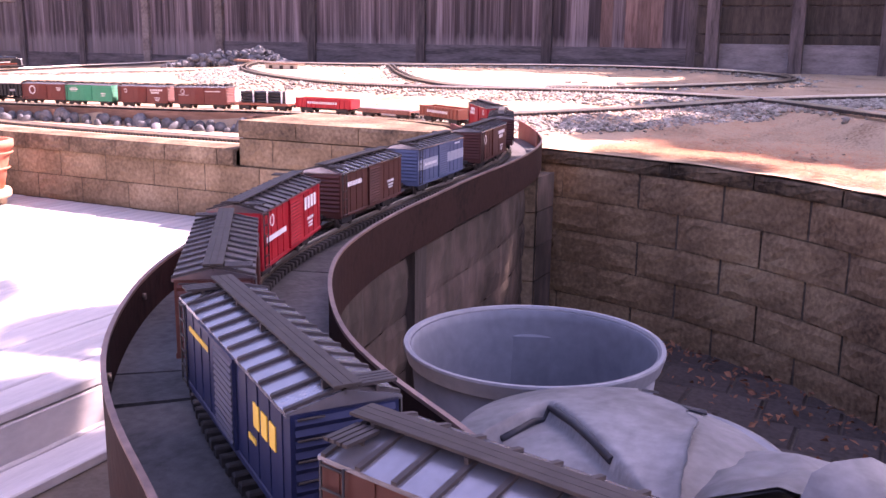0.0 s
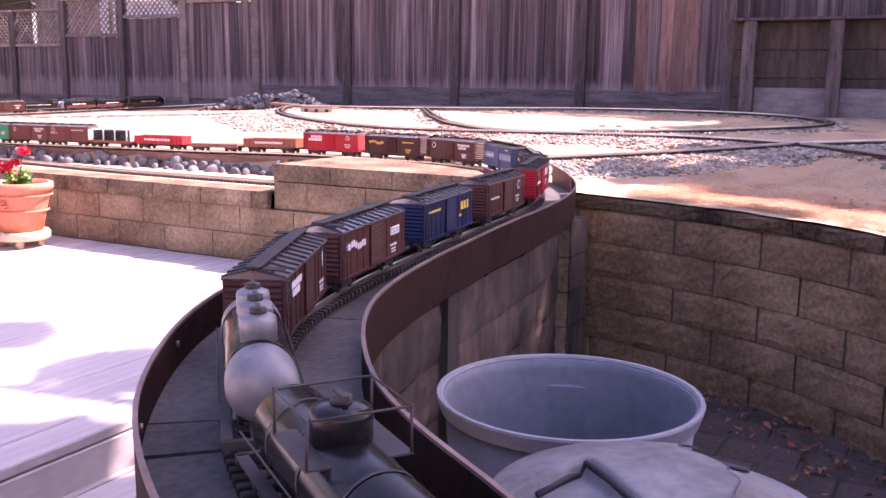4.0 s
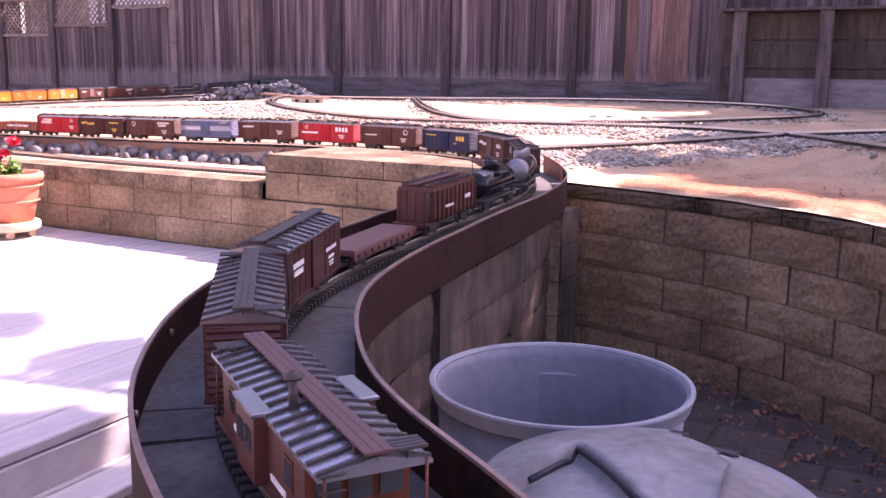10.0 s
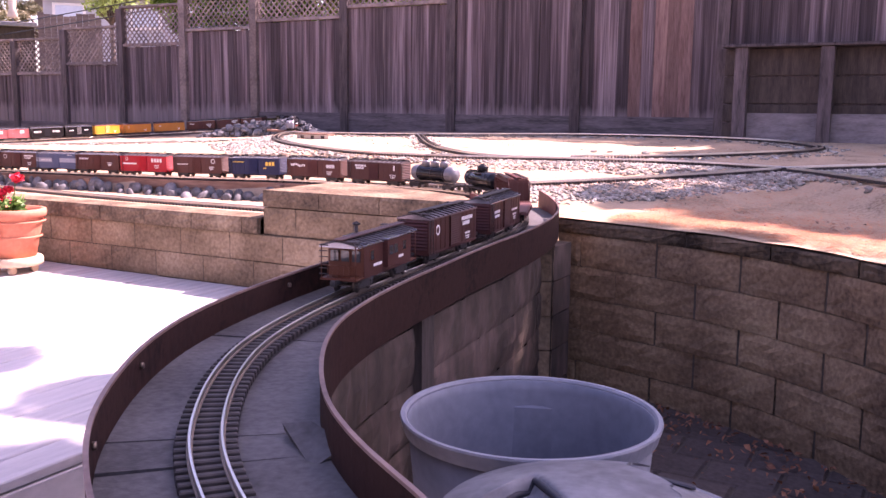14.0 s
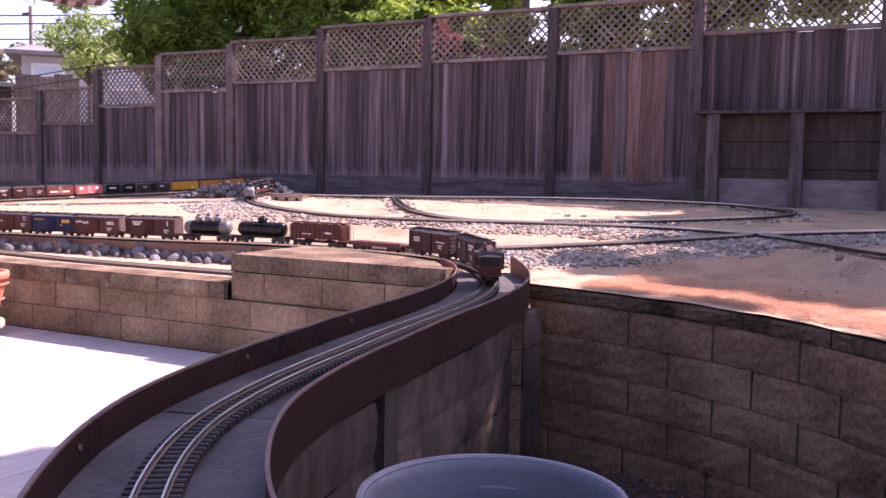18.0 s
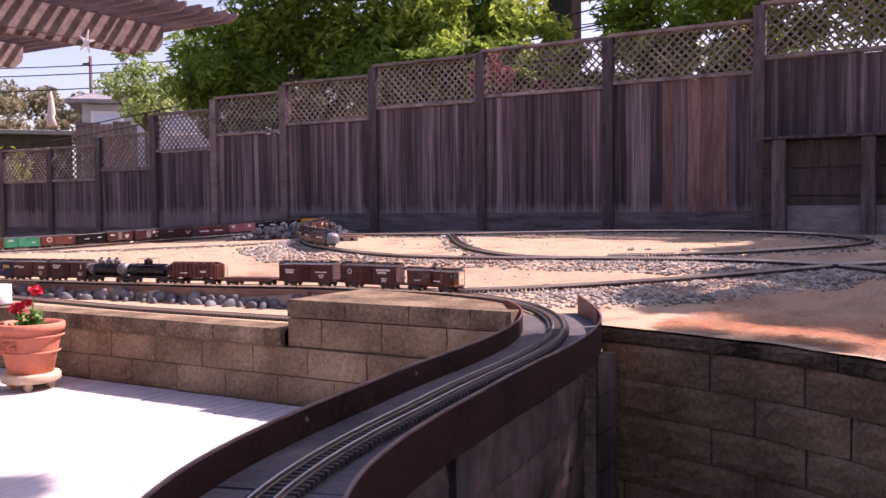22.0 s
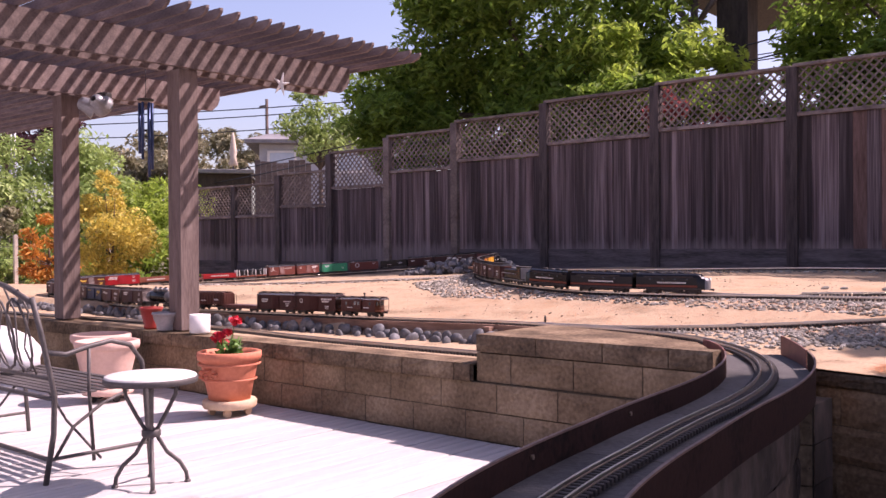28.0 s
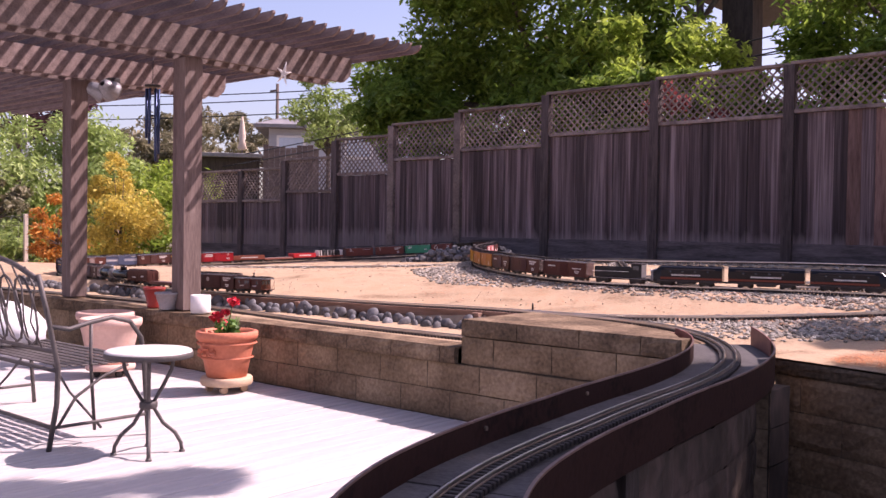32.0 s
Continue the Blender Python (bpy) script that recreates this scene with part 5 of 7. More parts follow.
# ---- trees, hedges and the neighbourhood ----
def crown(b, center, radii, n, size, clumps=26, k=0, seed=0, droop=0.0):
    """Many small leaves gathered in clumps over an uneven crown."""
    r = random.Random(seed)
    cx = []
    for _ in range(clumps):
        while True:
            p = Vector((r.uniform(-1, 1), r.uniform(-1, 1), r.uniform(-1, 1)))
            if .35 < p.length < 1:
                break
        cx.append((Vector((p.x * radii[0], p.y * radii[1], p.z * radii[2])) + Vector(center), r.uniform(.22, .42) * min(radii)))
    per = n // clumps
    for c, cr in cx:
        for _ in range(per):
            while True:
                p = Vector((r.uniform(-1, 1), r.uniform(-1, 1), r.uniform(-1, 1)))
                if p.length < 1:
                    break
            q = c + Vector((p.x * cr * 1.25, p.y * cr * 1.25, p.z * cr * .85))
            e = Euler((r.uniform(-1, 1), r.uniform(-1, 1) + droop, r.uniform(0, 6.3))).to_matrix()
            s = size * r.uniform(.6, 1.4)
            b.add([q + e @ Vector(v) for v in ((-s, 0, 0), (0, -s * .36, .12 * s), (s, 0, -.1 * s), (0, s * .36, .12 * s))], [(0, 1, 2, 3)], k)
    return cx


def tree(name, label, base, height, center, radii, n, size, mat, clumps=26, trunk=.12, seed=1, category="tree", lobes=()):
    root = thing(name, label, category, pose(*base))
    bx, by, bz = base
    c = Vector(center) - Vector(base)
    b = Build()
    cx = crown(b, c, radii, n, size, clumps, seed=seed)
    for k, (lc, lr, ln, lk) in enumerate(lobes):
        cx += crown(b, Vector(lc) - Vector(base), lr, ln, size, lk, seed=seed + 100 + k)
    part("crown", b, M[mat], root)
    t = Build()
    t.tube([(0, 0, -.1), (c.x * .3 + .03, c.y * .3, c.z * .35), (c.x * .8, c.y * .8, c.z * .75), (c.x, c.y, c.z)], [trunk, trunk * .85, trunk * .6, trunk * .3], 10)
    part("trunk", t, M["bark"], root)
    for q, r in cx[:: max(1, len(cx) // 9)]:
        m = Vector((c.x * .8, c.y * .8, c.z * .72))
        part("limb", Build().tube([m, (m + q) / 2 + Vector((0, 0, -.05)), q], [trunk * .4, trunk * .25, trunk * .08], 6), M["bark"], root)
    return root


# the wide tree behind the fence
tree("tree", "broad dense green tree behind the fence", (-9.2, 13.4, 0), 5, (-9.2, 13.3, 4.3), (2.35, 2.0, 2.1), 26000, .085, "leaf", 62, .17, 3,
     lobes=(((-11.3, 12.6, 3.4), (1.3, 1.2, 1.0), 5200, 22), ((-9.2, 12.4, 5.4), (1.8, 1.4, 1.1), 7000, 30), ((-11.6, 12.2, 3.3), (1.0, .8, .9), 5200, 30), ((-9.7, 11.8, 2.3), (1.9, .55, .9), 6500, 40), ((-6.9, 11.8, 2.5), (1.9, .5, .8), 6000, 36), ((-3.9, 11.9, 2.6), (1.5, .5, .7), 3600, 26)))
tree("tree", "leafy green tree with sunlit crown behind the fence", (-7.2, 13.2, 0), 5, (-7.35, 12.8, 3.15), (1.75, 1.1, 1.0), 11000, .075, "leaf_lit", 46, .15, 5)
tree("tree", "leafy green tree behind the fence beside the raised deck", (-2.6, 13.4, 0), 5, (-2.95, 13.0, 3.9), (2.2, 1.3, 1.5), 16000, .08, "leaf", 46, .14, 6)
tree("shrub", "reddish flowering shrub behind the lattice", (-5.6, 11.3, -.4), 3, (-5.6, 11.3, 2.45), (.5, .4, .7), 900, .06, "leaf_red", 10, .04, 16, "shrub")
# the shade tree beside the yard, above the pit
tree("shade_tree", "tall spreading shade tree overhanging the pit", (2.3, 5.4, .3), 7, (2.15, 5.1, 5.3), (1.6, 1.55, .75), 16000, .10, "leaf", 80, .20, 9,
     lobes=(((1.3, 6.45, 5.3), (.75, .95, .45), 9000, 60), ((1.2, 4.4, 5.3), (.62, .8, .5), 3600, 24), ((2.45, 4.6, 5.6), (.55, .55, .35), 4500, 34), ((3.6, 4.2, 5.3), (1.2, 1.2, .6), 4000, 26), ((-.2, 5.1, 5.3), (1.0, .85, .5), 2800, 15)))
tree("shade_tree", "tall shade tree at the far corner of the yard", (3.0, 10.0, .3), 7, (3.2, 9.6, 5.0), (1.7, 1.4, 1.0), 10000, .11, "leaf", 48, .20, 12,
     lobes=(((1.9, 12.4, 5.0), (2.2, 1.3, .9), 6000, 26), ((2.7, 8.35, 5.1), (1.2, .75, .45), 4200, 26), ((1.70, 8.75, 5.1), (1.05, .85, .4), 9000, 60), ((1.6, 10.6, 5.1), (1.35, 1.6, .6), 14000, 70), ((3.6, 11.6, 5.1), (1.6, 1.4, .6), 5000, 30)))
# trees and hedges to the west
tree("sapling", "young tree with golden yellow autumn leaves", (-13.6, 7.95, .1), 3, (-13.6, 7.95, 1.0), (.62, .62, .72), 6500, .038, "leaf_gold", 44, .035, 21,
     lobes=(((-13.68, 7.8, 1.75), (.32, .32, .36), 900, 9),))
tree("sapling", "young orange tinted tree beside the golden one", (-14.9, 7.6, 0), 3, (-14.9, 7.6, .9), (.42, .42, .62), 1700, .05, "leaf_orange", 16, .03, 22)
tree("hedge_tree", "large rounded light green hedge tree", (-19.9, 10.2, -.2), 5, (-19.9, 10.2, 1.75), (1.6, 2.8, 1.65), 22000, .08, "leaf_light", 60, .14, 23)
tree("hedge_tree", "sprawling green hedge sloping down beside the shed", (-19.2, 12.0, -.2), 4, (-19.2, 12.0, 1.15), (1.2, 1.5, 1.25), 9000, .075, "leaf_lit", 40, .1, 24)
# darker leaves added where only the hedge's shaded inside shows
tree("hedge_tree", "darker green foliage added for the hedge's shaded inside, behind the golden sapling", (-17.6, 9.9, -.2), 3, (-17.6, 9.9, .6), (1.1, 1.5, .85), 6000, .07, "leaf", 30, .08, 25)
tree("hedge_tree", "low light green bushes behind the wire fence", (-17.4, 6.9, -.3), 3, (-17.4, 6.9, .55), (1.1, 1.9, .75), 7000, .07, "leaf_light", 34, .08, 26)
tree("shrub", "brownish olive shrub in the hedge", (-18.6, 8.0, -.2), 3, (-18.6, 8.0, 1.5), (.6, 1.0, .5), 2200, .07, "leaf_olive", 16, .06, 29, "shrub")
tree("plum_tree", "dark purple leaved plum tree in the distance", (-29.2, 13.4, -.2), 6, (-29.2, 13.4, 4.9), (2.2, 2.6, 1.35), 8000, .11, "leaf_plum", 40, .14, 27)
tree("tree", "slender pale green tree behind the stepped fence", (-16.5, 14.9, 0), 5, (-16.5, 14.9, 3.75), (.85, .85, 1.0), 3600, .07, "leaf_light", 26, .07, 28)
for x, y, z, rx, rz, sd in ((-34.8, 23.6, 4.3, 2.7, 1.5, 31), (-36.2, 28.8, 5.3, 3.0, 1.3, 32), (-33.0, 20.6, 3.4, 2.4, 1.3, 33), (-33.5, 31.5, 5.2, 3.2, 1.5, 34)):
    tree("distant_tree", "hazy olive brown tree on the far slope", (x, y, 0), 6, (x, y, z), (rx, 2.6, rz), 5200, .15, "leaf_olive", 36, .2, sd)


def house():
    h = thing("house", "grey neighbour house with low pitched roof and white window", "house", pose(-27.7, 26.33, -.12, 0, 0, 46))
    part("wall", Build().box(-3.2, 3.2, -2.2, 2.2, -.4, 4.85, c=.02), M["siding"], h)
    b = Build()
    b.prism([(-3.7, -2.7), (3.7, -2.7), (3.7, 2.7), (-3.7, 2.7)], 4.85, 4.98)
    b.add([(-3.7, -2.7, 4.98), (3.7, -2.7, 4.98), (3.7, 2.7, 4.98), (-3.7, 2.7, 4.98), (-3.0, 0, 5.5), (3.0, 0, 5.5)], [(0, 1, 5, 4), (2, 3, 4, 5), (1, 2, 5), (3, 0, 4)])
    part("roof", b, M["shingle"], h, "low grey shingle roof")
    for x in (-2.35, .2, 2.0):
        w = part("window", Build().box(-.55, .55, -.05, .02, 3.75, 4.6, c=.01), M["white"], h, m=pose(x, -2.21, 0))
        part("pane", Build().box(-.45, .45, -.075, -.06, 3.85, 4.5), M["pane"], w)


house()
# neighbour's plank fence and dark shed beyond the stepped fence
nb = thing("neighbour_fence", "short weathered plank fence beyond the garden", "fence", pose(-19.0, 15.05, 0, 0, 0, 50))
for k in range(10):
    part("plank", Build().box(-.068, .068, -.01, .01, -.42, 3.04 + rnd(-.05, .05), c=.003), M["pergola"], nb, m=pose(.14 * k, 0, 0))
shed = thing("shed", "low dark shed roof beyond the fence", "shed", pose(-19.65, 14.45, 0, 0, 0, 54))
part("wall", Build().box(-.95, .72, -.05, 1.4, -.42, 2.72, c=.01), M["dark_wood"], shed)
part("roof", Build().box(-1.1, .78, -.25, 1.5, 2.73, 2.83, c=.01), M["shingle"], shed)
um = thing("patio_umbrella", "closed beige patio umbrella on a pole", "umbrella", pose(-20.97, 15.78, 0))
part("canopy", Build().lathe([(.02, 3.98), (.05, 3.85), (.085, 3.6), (.10, 3.42), (.075, 3.32), (.13, 3.12), (.04, 3.08)], 14), M["canvas"], um)
part("pole", Build().tube([(0, 0, 0), (0, 0, 4.0)], .02, 8), M["iron"], um)
# raised timber deck of the neighbour, high behind the fence
nd = thing("raised_deck", "dark raised timber deck on braced posts behind the fence", "raised deck", pose(-5.9, 15.2, 0))
part("platform", Build().box(-1.6, 3.0, -.7, 3.0, 5.05, 5.35, c=.01), M["dark_wood"], nd)
for x in (-.55, 2.6):
    p = part("deck_post", Build().box(-.26, .26, -.2, .2, -.42, 5.05, c=.01), M["dark_wood"], nd, m=pose(x, -.3, 0))
for s in (-1, 1):
    part("brace", Build().tube([(-1.15, -.6, 4.45), (-1.15 + s * .5, -.6, 5.06)], .05, 4), M["lattice"], nd, "pale diagonal brace")
part("brace_post", Build().box(-.045, .045, -.045, .045, 4.5, 5.06, c=.004), M["lattice"], nd, m=pose(-1.15, -.6, 0))
part("railing", Build().box(-1.6, 3.0, -.72, -.66, 5.36, 6.2, c=.004), M["dark_wood"], nd)
# far wall of the yard and wire fence at its west end
wf = thing("wire_fence", "wire mesh fence on wooden stakes before the hedge", "fence", pose(-14.3, 7.3, 0))
for k in range(7):
    part("stake", Build().box(-.03, .03, -.03, .03, .1, 1.15, c=.004), M["pale_timber"], wf, m=pose(.0 - .9 * k, -.35 * k + 1.0, 0))
b = Build()
for z in (.35, .55, .75, .95, 1.1):
    b.tube([(0, 1.0, z), (-5.4, -1.1, z)], .004, 4)
for k in range(36):
    b.tube([(-.15 * k, 1.0 - .0583 * k, .3), (-.15 * k, 1.0 - .0583 * k, 1.1)], .002, 3)
part("mesh", b, M["iron"], wf)
pl = thing("planter_box", "low orange-brown timber planter edge along the hedge", "planter box", pose(-13.4, 6.0, 0, 0, 0, 24))
for k in range(3):
    part("edge_board", Build().box(-4.5, 1.0, -.03, .03, .22 + .075 * k, .29 + .075 * k, c=.004), M["planter_wood"], pl)
wp = tagged(part("utility_pole", Build().tube([(0, 0, -.4), (0, 0, 7.8)], [.09, .07], 8), M["bark"], m=pose(-35.2, 28.4, 0)), "distant wooden utility pole with cross arm", "utility pole")
part("cross_arm", Build().box(-.5, .05, -.04, .04, 7.45, 7.53), M["bark"], wp)
up = thing("metal_mast", "thin metal mast rising behind the hedge", "mast", pose(-27.4, 12.77, 0))
for dx in (-.12, .12):
    part("rail", Build().tube([(dx, 0, 0), (dx, 0, 4.9)], .045, 6), M["silver"], up)
for k in range(9):
    part("rung", Build().tube([(-.12, 0, .5 + k * .5), (.12, 0, .5 + k * .5)], .025, 5), M["silver"], up)
wires = tagged(new("power_lines"), "thin black overhead power lines", "power lines")
for k, (a, c, sag) in enumerate((((-46, 16, 7.4), (-9, 36, 9.2), .8), ((-46, 16, 6.7), (-9, 36, 8.3), .9), ((-46, 15, 6.2), (-9, 35, 7.9), .9), ((-46, 15, 5.6), (-9, 35, 7.4), .9), ((-24, 15, 2.6), (2, 12.8, 4.6), .25), ((-24, 14.6, 2.3), (2, 12.6, 4.3), .25))):
    pts = [Vector(a).lerp(Vector(c), t / 16) - Vector((0, 0, sag * 4 * (t / 16) * (1 - t / 16))) for t in range(17)]
    part("wire", Build().tube(pts, .022 if k < 4 else .012, 5), M["black"], wires)
# the house side behind the camera and the yard's far sides
structure("house_wall", Build().box(-16, 6, -6.6, -6.4, -.4, 3.2), M["siding"], "plain house wall behind the deck", "wall")


# ---- train cars: each stands on the rail tops at its middle, along +x ----
PAINT = {}


def paint(name, c, rough=.45):
    if name not in PAINT:
        PAINT[name] = material("car_paint_" + name, tuple(v * .85 for v in c), c, rough, scale=8, fine=60, bump=.05, spec=.25)
    return PAINT[name]


BROWN = (.058, .019, .016)
BROWN2 = (.085, .029, .022)
REDBROWN = (.17, .051, .040)
RED = (.40, .016, .022)
BLUE = (.012, .019, .060)
GREEN = (.03, .30, .165)
BLACKC = (.016, .016, .018)
YELLOW = (.60, .32, .03)
ORANGE = (.50, .20, .035)
PINK = (.52, .16, .16)
LETTER = material("white_lettering", (.70, .68, .66), (.78, .76, .74), .6, bump=0)
GOLD = material("yellow_lettering", (.72, .46, .06), (.80, .54, .09), .6, bump=0)
ROOF = material("car_roof", (.20, .20, .22), (.30, .30, .33), .26, metal=.65, scale=10, fine=60, bump=.05, spec=.6)
ROOF_BROWN = material("brown_car_roof", (.115, .095, .10), (.18, .15, .16), .28, metal=.55, scale=10, fine=60, bump=.05, spec=.6)
RIB = material("roof_rib", (.022, .018, .018), (.05, .04, .04), .6, bump=.1)
STEEL = material("wheel_steel", (.10, .085, .075), (.18, .15, .13), .45, metal=.7, bump=.1)
UNDER = M["dark"]
GLASS = material("cab_glass", (.03, .035, .04), (.05, .055, .06), .08, bump=0, spec=.7)
SILVER = material("silver_tank", (.14, .14, .15), (.22, .22, .235), .42, metal=.35, scale=8, bump=.05)
SHARED = {}


def shared(key, make):
    if key not in SHARED:
        SHARED[key] = make()
    return SHARED[key]


def truck(parent, x):
    def frame_mesh():
        b = Build()
        for s in (-1, 1):
            y = s * .034
            b.add([(px, y - .004, z) for px, z in ((-.045, .020), (-.02, .009), (.02, .009), (.045, .020), (.045, .027), (.02, .031), (-.02, .031), (-.045, .027))] + [(px, y + .004, z) for px, z in ((-.045, .020), (-.02, .009), (.02, .009), (.045, .020), (.045, .027), (.02, .031), (-.02, .031), (-.045, .027))],
                  [tuple(range(8))[::-1], tuple(range(8, 16))] + [(i, (i + 1) % 8, 8 + (i + 1) % 8, 8 + i) for i in range(8)])
            for px in (-.033, .033):
                b.box(px - .008, px + .008, y - .006 if s < 0 else y - .002, y + .002 if s < 0 else y + .006, .010, .025, c=.002)
        b.box(-.010, .010, -.036, .036, .016, .032, c=.002)
        return b.mesh("truck", UNDER)

    def wheel_mesh():
        b = Build()
        for s in (-1, 1):
            b.lathe([(.0, 0), (.0155, 0), (.0155, .005), (.018, .0065), (.0, .0065)] if s > 0 else [(.0, .0), (.018, 0), (.0155, .0015), (.0155, .0065), (0, .0065)], 16, m=pose(0, s * .0225 - (.0065 if s < 0 else 0), .0155, -90))
        b.tube([(0, -.03, .0155), (0, .03, .0155)], .003, 6)
        return b.mesh("wheelset", STEEL)

    t = part("truck", shared("truck", frame_mesh), None, parent, m=pose(x, 0, 0))
    for px in (-.033, .033):
        part("wheelset", shared("wheelset", wheel_mesh), None, t, "dark steel wheels on an axle", m=pose(px, 0, 0))


def coupler(parent, x, s):
    def mesh():
        b = Build().box(0, .030, -.005, .005, .026, .036, c=.001)
        b.box(.024, .036, -.010, .004, .024, .038, c=.002)
        return b.mesh("coupler", UNDER)

    part("coupler", shared("coupler", mesh), None, parent, m=pose(x, 0, 0, 0, 0, 0 if s > 0 else 180))


def lettering(parent, side, bars, mat, w):
    """Plain bars on one side: (x, z, length, height) with x from the car's middle."""
    b = Build()
    for x, z, l, h in bars:
        y = side * (w + .0008)
        b.box(x - l / 2, x + l / 2, y - .0006, y + .0006, z - h / 2, z + h / 2)
    part("lettering", b, mat, parent)["kind"] = "stuff"


def word(x, z, l, h, n):
    """A word as n upright bars."""
    return [(x - l / 2 + (k + .5) * l / n, z, l / n * .68, h) for k in range(n)]


def ring(parent, x, z, r, side, w, mat, fill=False):
    b = Build()
    prof = [(0, 0), (r, 0), (r, .0008), (0, .0008)] if fill else [(r * .72, 0), (r, 0), (r, .0008), (r * .72, .0008), (r * .72, 0)]
    b.lathe(prof, 20, m=pose(x, side * w, z, -90 * side), close=True)
    part("emblem", b, mat, parent)


def running_gear(root, half, gap=.03):
    part("underframe", shared(("under", half), lambda: Build().box(-half, half, -.012, .012, .024, .034, c=.002).box(-half * .45, half * .35, -.035, .02, .020, .034, c=.003).mesh("underframe", UNDER)), None, root)
    for s in (-1, 1):
        truck(root, s * (half - .070))
        coupler(root, s * (half - .006), s)


def ladder(root, x, y, z0, z1, along_x=True, n=6):
    b = Build()
    for k in range(n):
        z = z0 + (z1 - z0) * k / (n - 1)
        if along_x:
            b.tube([(x - .012, y, z), (x + .012, y, z)], .0012, 5)
        else:
            b.tube([(x, y - .012, z), (x, y + .012, z)], .0012, 5)
    if along_x:
        for d in (-.012, .012):
            b.tube([(x + d, y, z0 - .003), (x + d, y, z1 + .003)], .0012, 5)
    part("ladder", b, UNDER, root)["kind"] = "stuff"


def saddle(half, peak):
    b = Build()
    for k in range(5):
        x = -half + .02 + (2 * half - .04) * k / 4
        b.box(x - .002, x + .002, -.014, .014, peak - .004, peak + .0045)
    b.box(-half, half, -.0012, .0012, peak - .004, peak + .0005)
    return b


def roof_parts(root, half, w, z, peak, roof_mat, board_mat, ribs=11, over=.003):
    b = Build()
    b.add([(-half, -w - over, z), (half, -w - over, z), (half, 0, peak), (-half, 0, peak), (-half, w + over, z), (half, w + over, z), (-half, -w - over, z - .004), (half, -w - over, z - .004), (-half, w + over, z - .004), (half, w + over, z - .004)],
          [(0, 1, 2, 3), (3, 2, 5, 4), (6, 7, 1, 0), (4, 5, 9, 8), (0, 3, 4, 8, 6), (1, 7, 9, 5, 2)])
    roof = part("roof", b, roof_mat, root)
    r = Build()
    for k in range(ribs + 1):
        x = -half + .006 + (2 * half - .012) * k / ribs
        for s in (-1, 1):
            r.add([(x - .0026, s * (w + over), z), (x + .0026, s * (w + over), z), (x + .0026, 0, peak), (x - .0026, 0, peak), (x - .0026, s * (w + over), z + .003), (x + .0026, s * (w + over), z + .003), (x + .0026, 0, peak + .003), (x - .0026, 0, peak + .003)],
                  [(4, 5, 6, 7), (0, 1, 5, 4), (0, 4, 7, 3), (1, 2, 6, 5)])
    part("roof_ribs", r, RIB, roof)["kind"] = "stuff"
    part("running_board", shared(("board", half, peak, board_mat.name), lambda: running_plank(half, peak).mesh("running_board", board_mat)), None, roof)
    part("board_saddle", shared(("saddle", half, peak), lambda: saddle(half, peak).mesh("board_saddle", RIB)), None, roof)
    for s in (-1, 1):
        st = Build()
        for k in range(4):
            x = s * (half - .006 - .0065 * k)
            st.box(x - .0024, x + .0024, .014 if s > 0 else -w, w if s > 0 else -.014, peak - .001, peak + .002)
        st.box(s * half - .026 * (s > 0), s * half + .026 * (s < 0), (s * .03) - .001, (s * .03) + .001, peak - .006, peak - .001)
        part("end_step", st, RIB, roof)


def running_plank(half, peak):
    """Three planks laid side by side, with fine joints between them."""
    b = Build()
    for y in (-.0088, 0, .0088):
        b.box(-half - .006, half + .006, y - .0043, y + .0043, peak + .0045, peak + .0075, c=.0004)
    return b


HALF, W = .202, .0505


def corrugated(b, a0, a1, z0, z1, n, place):
    """One folded sheet of n ridges across a0..a1."""
    rows = []
    for k in range(2 * n + 1):
        z = z0 + (z1 - z0) * k / (2 * n)
        rows += [place(a0, z, k % 2), place(a1, z, k % 2)]
    b.add(rows, [(2 * k, 2 * k + 1, 2 * k + 3, 2 * k + 2) for k in range(2 * n)])


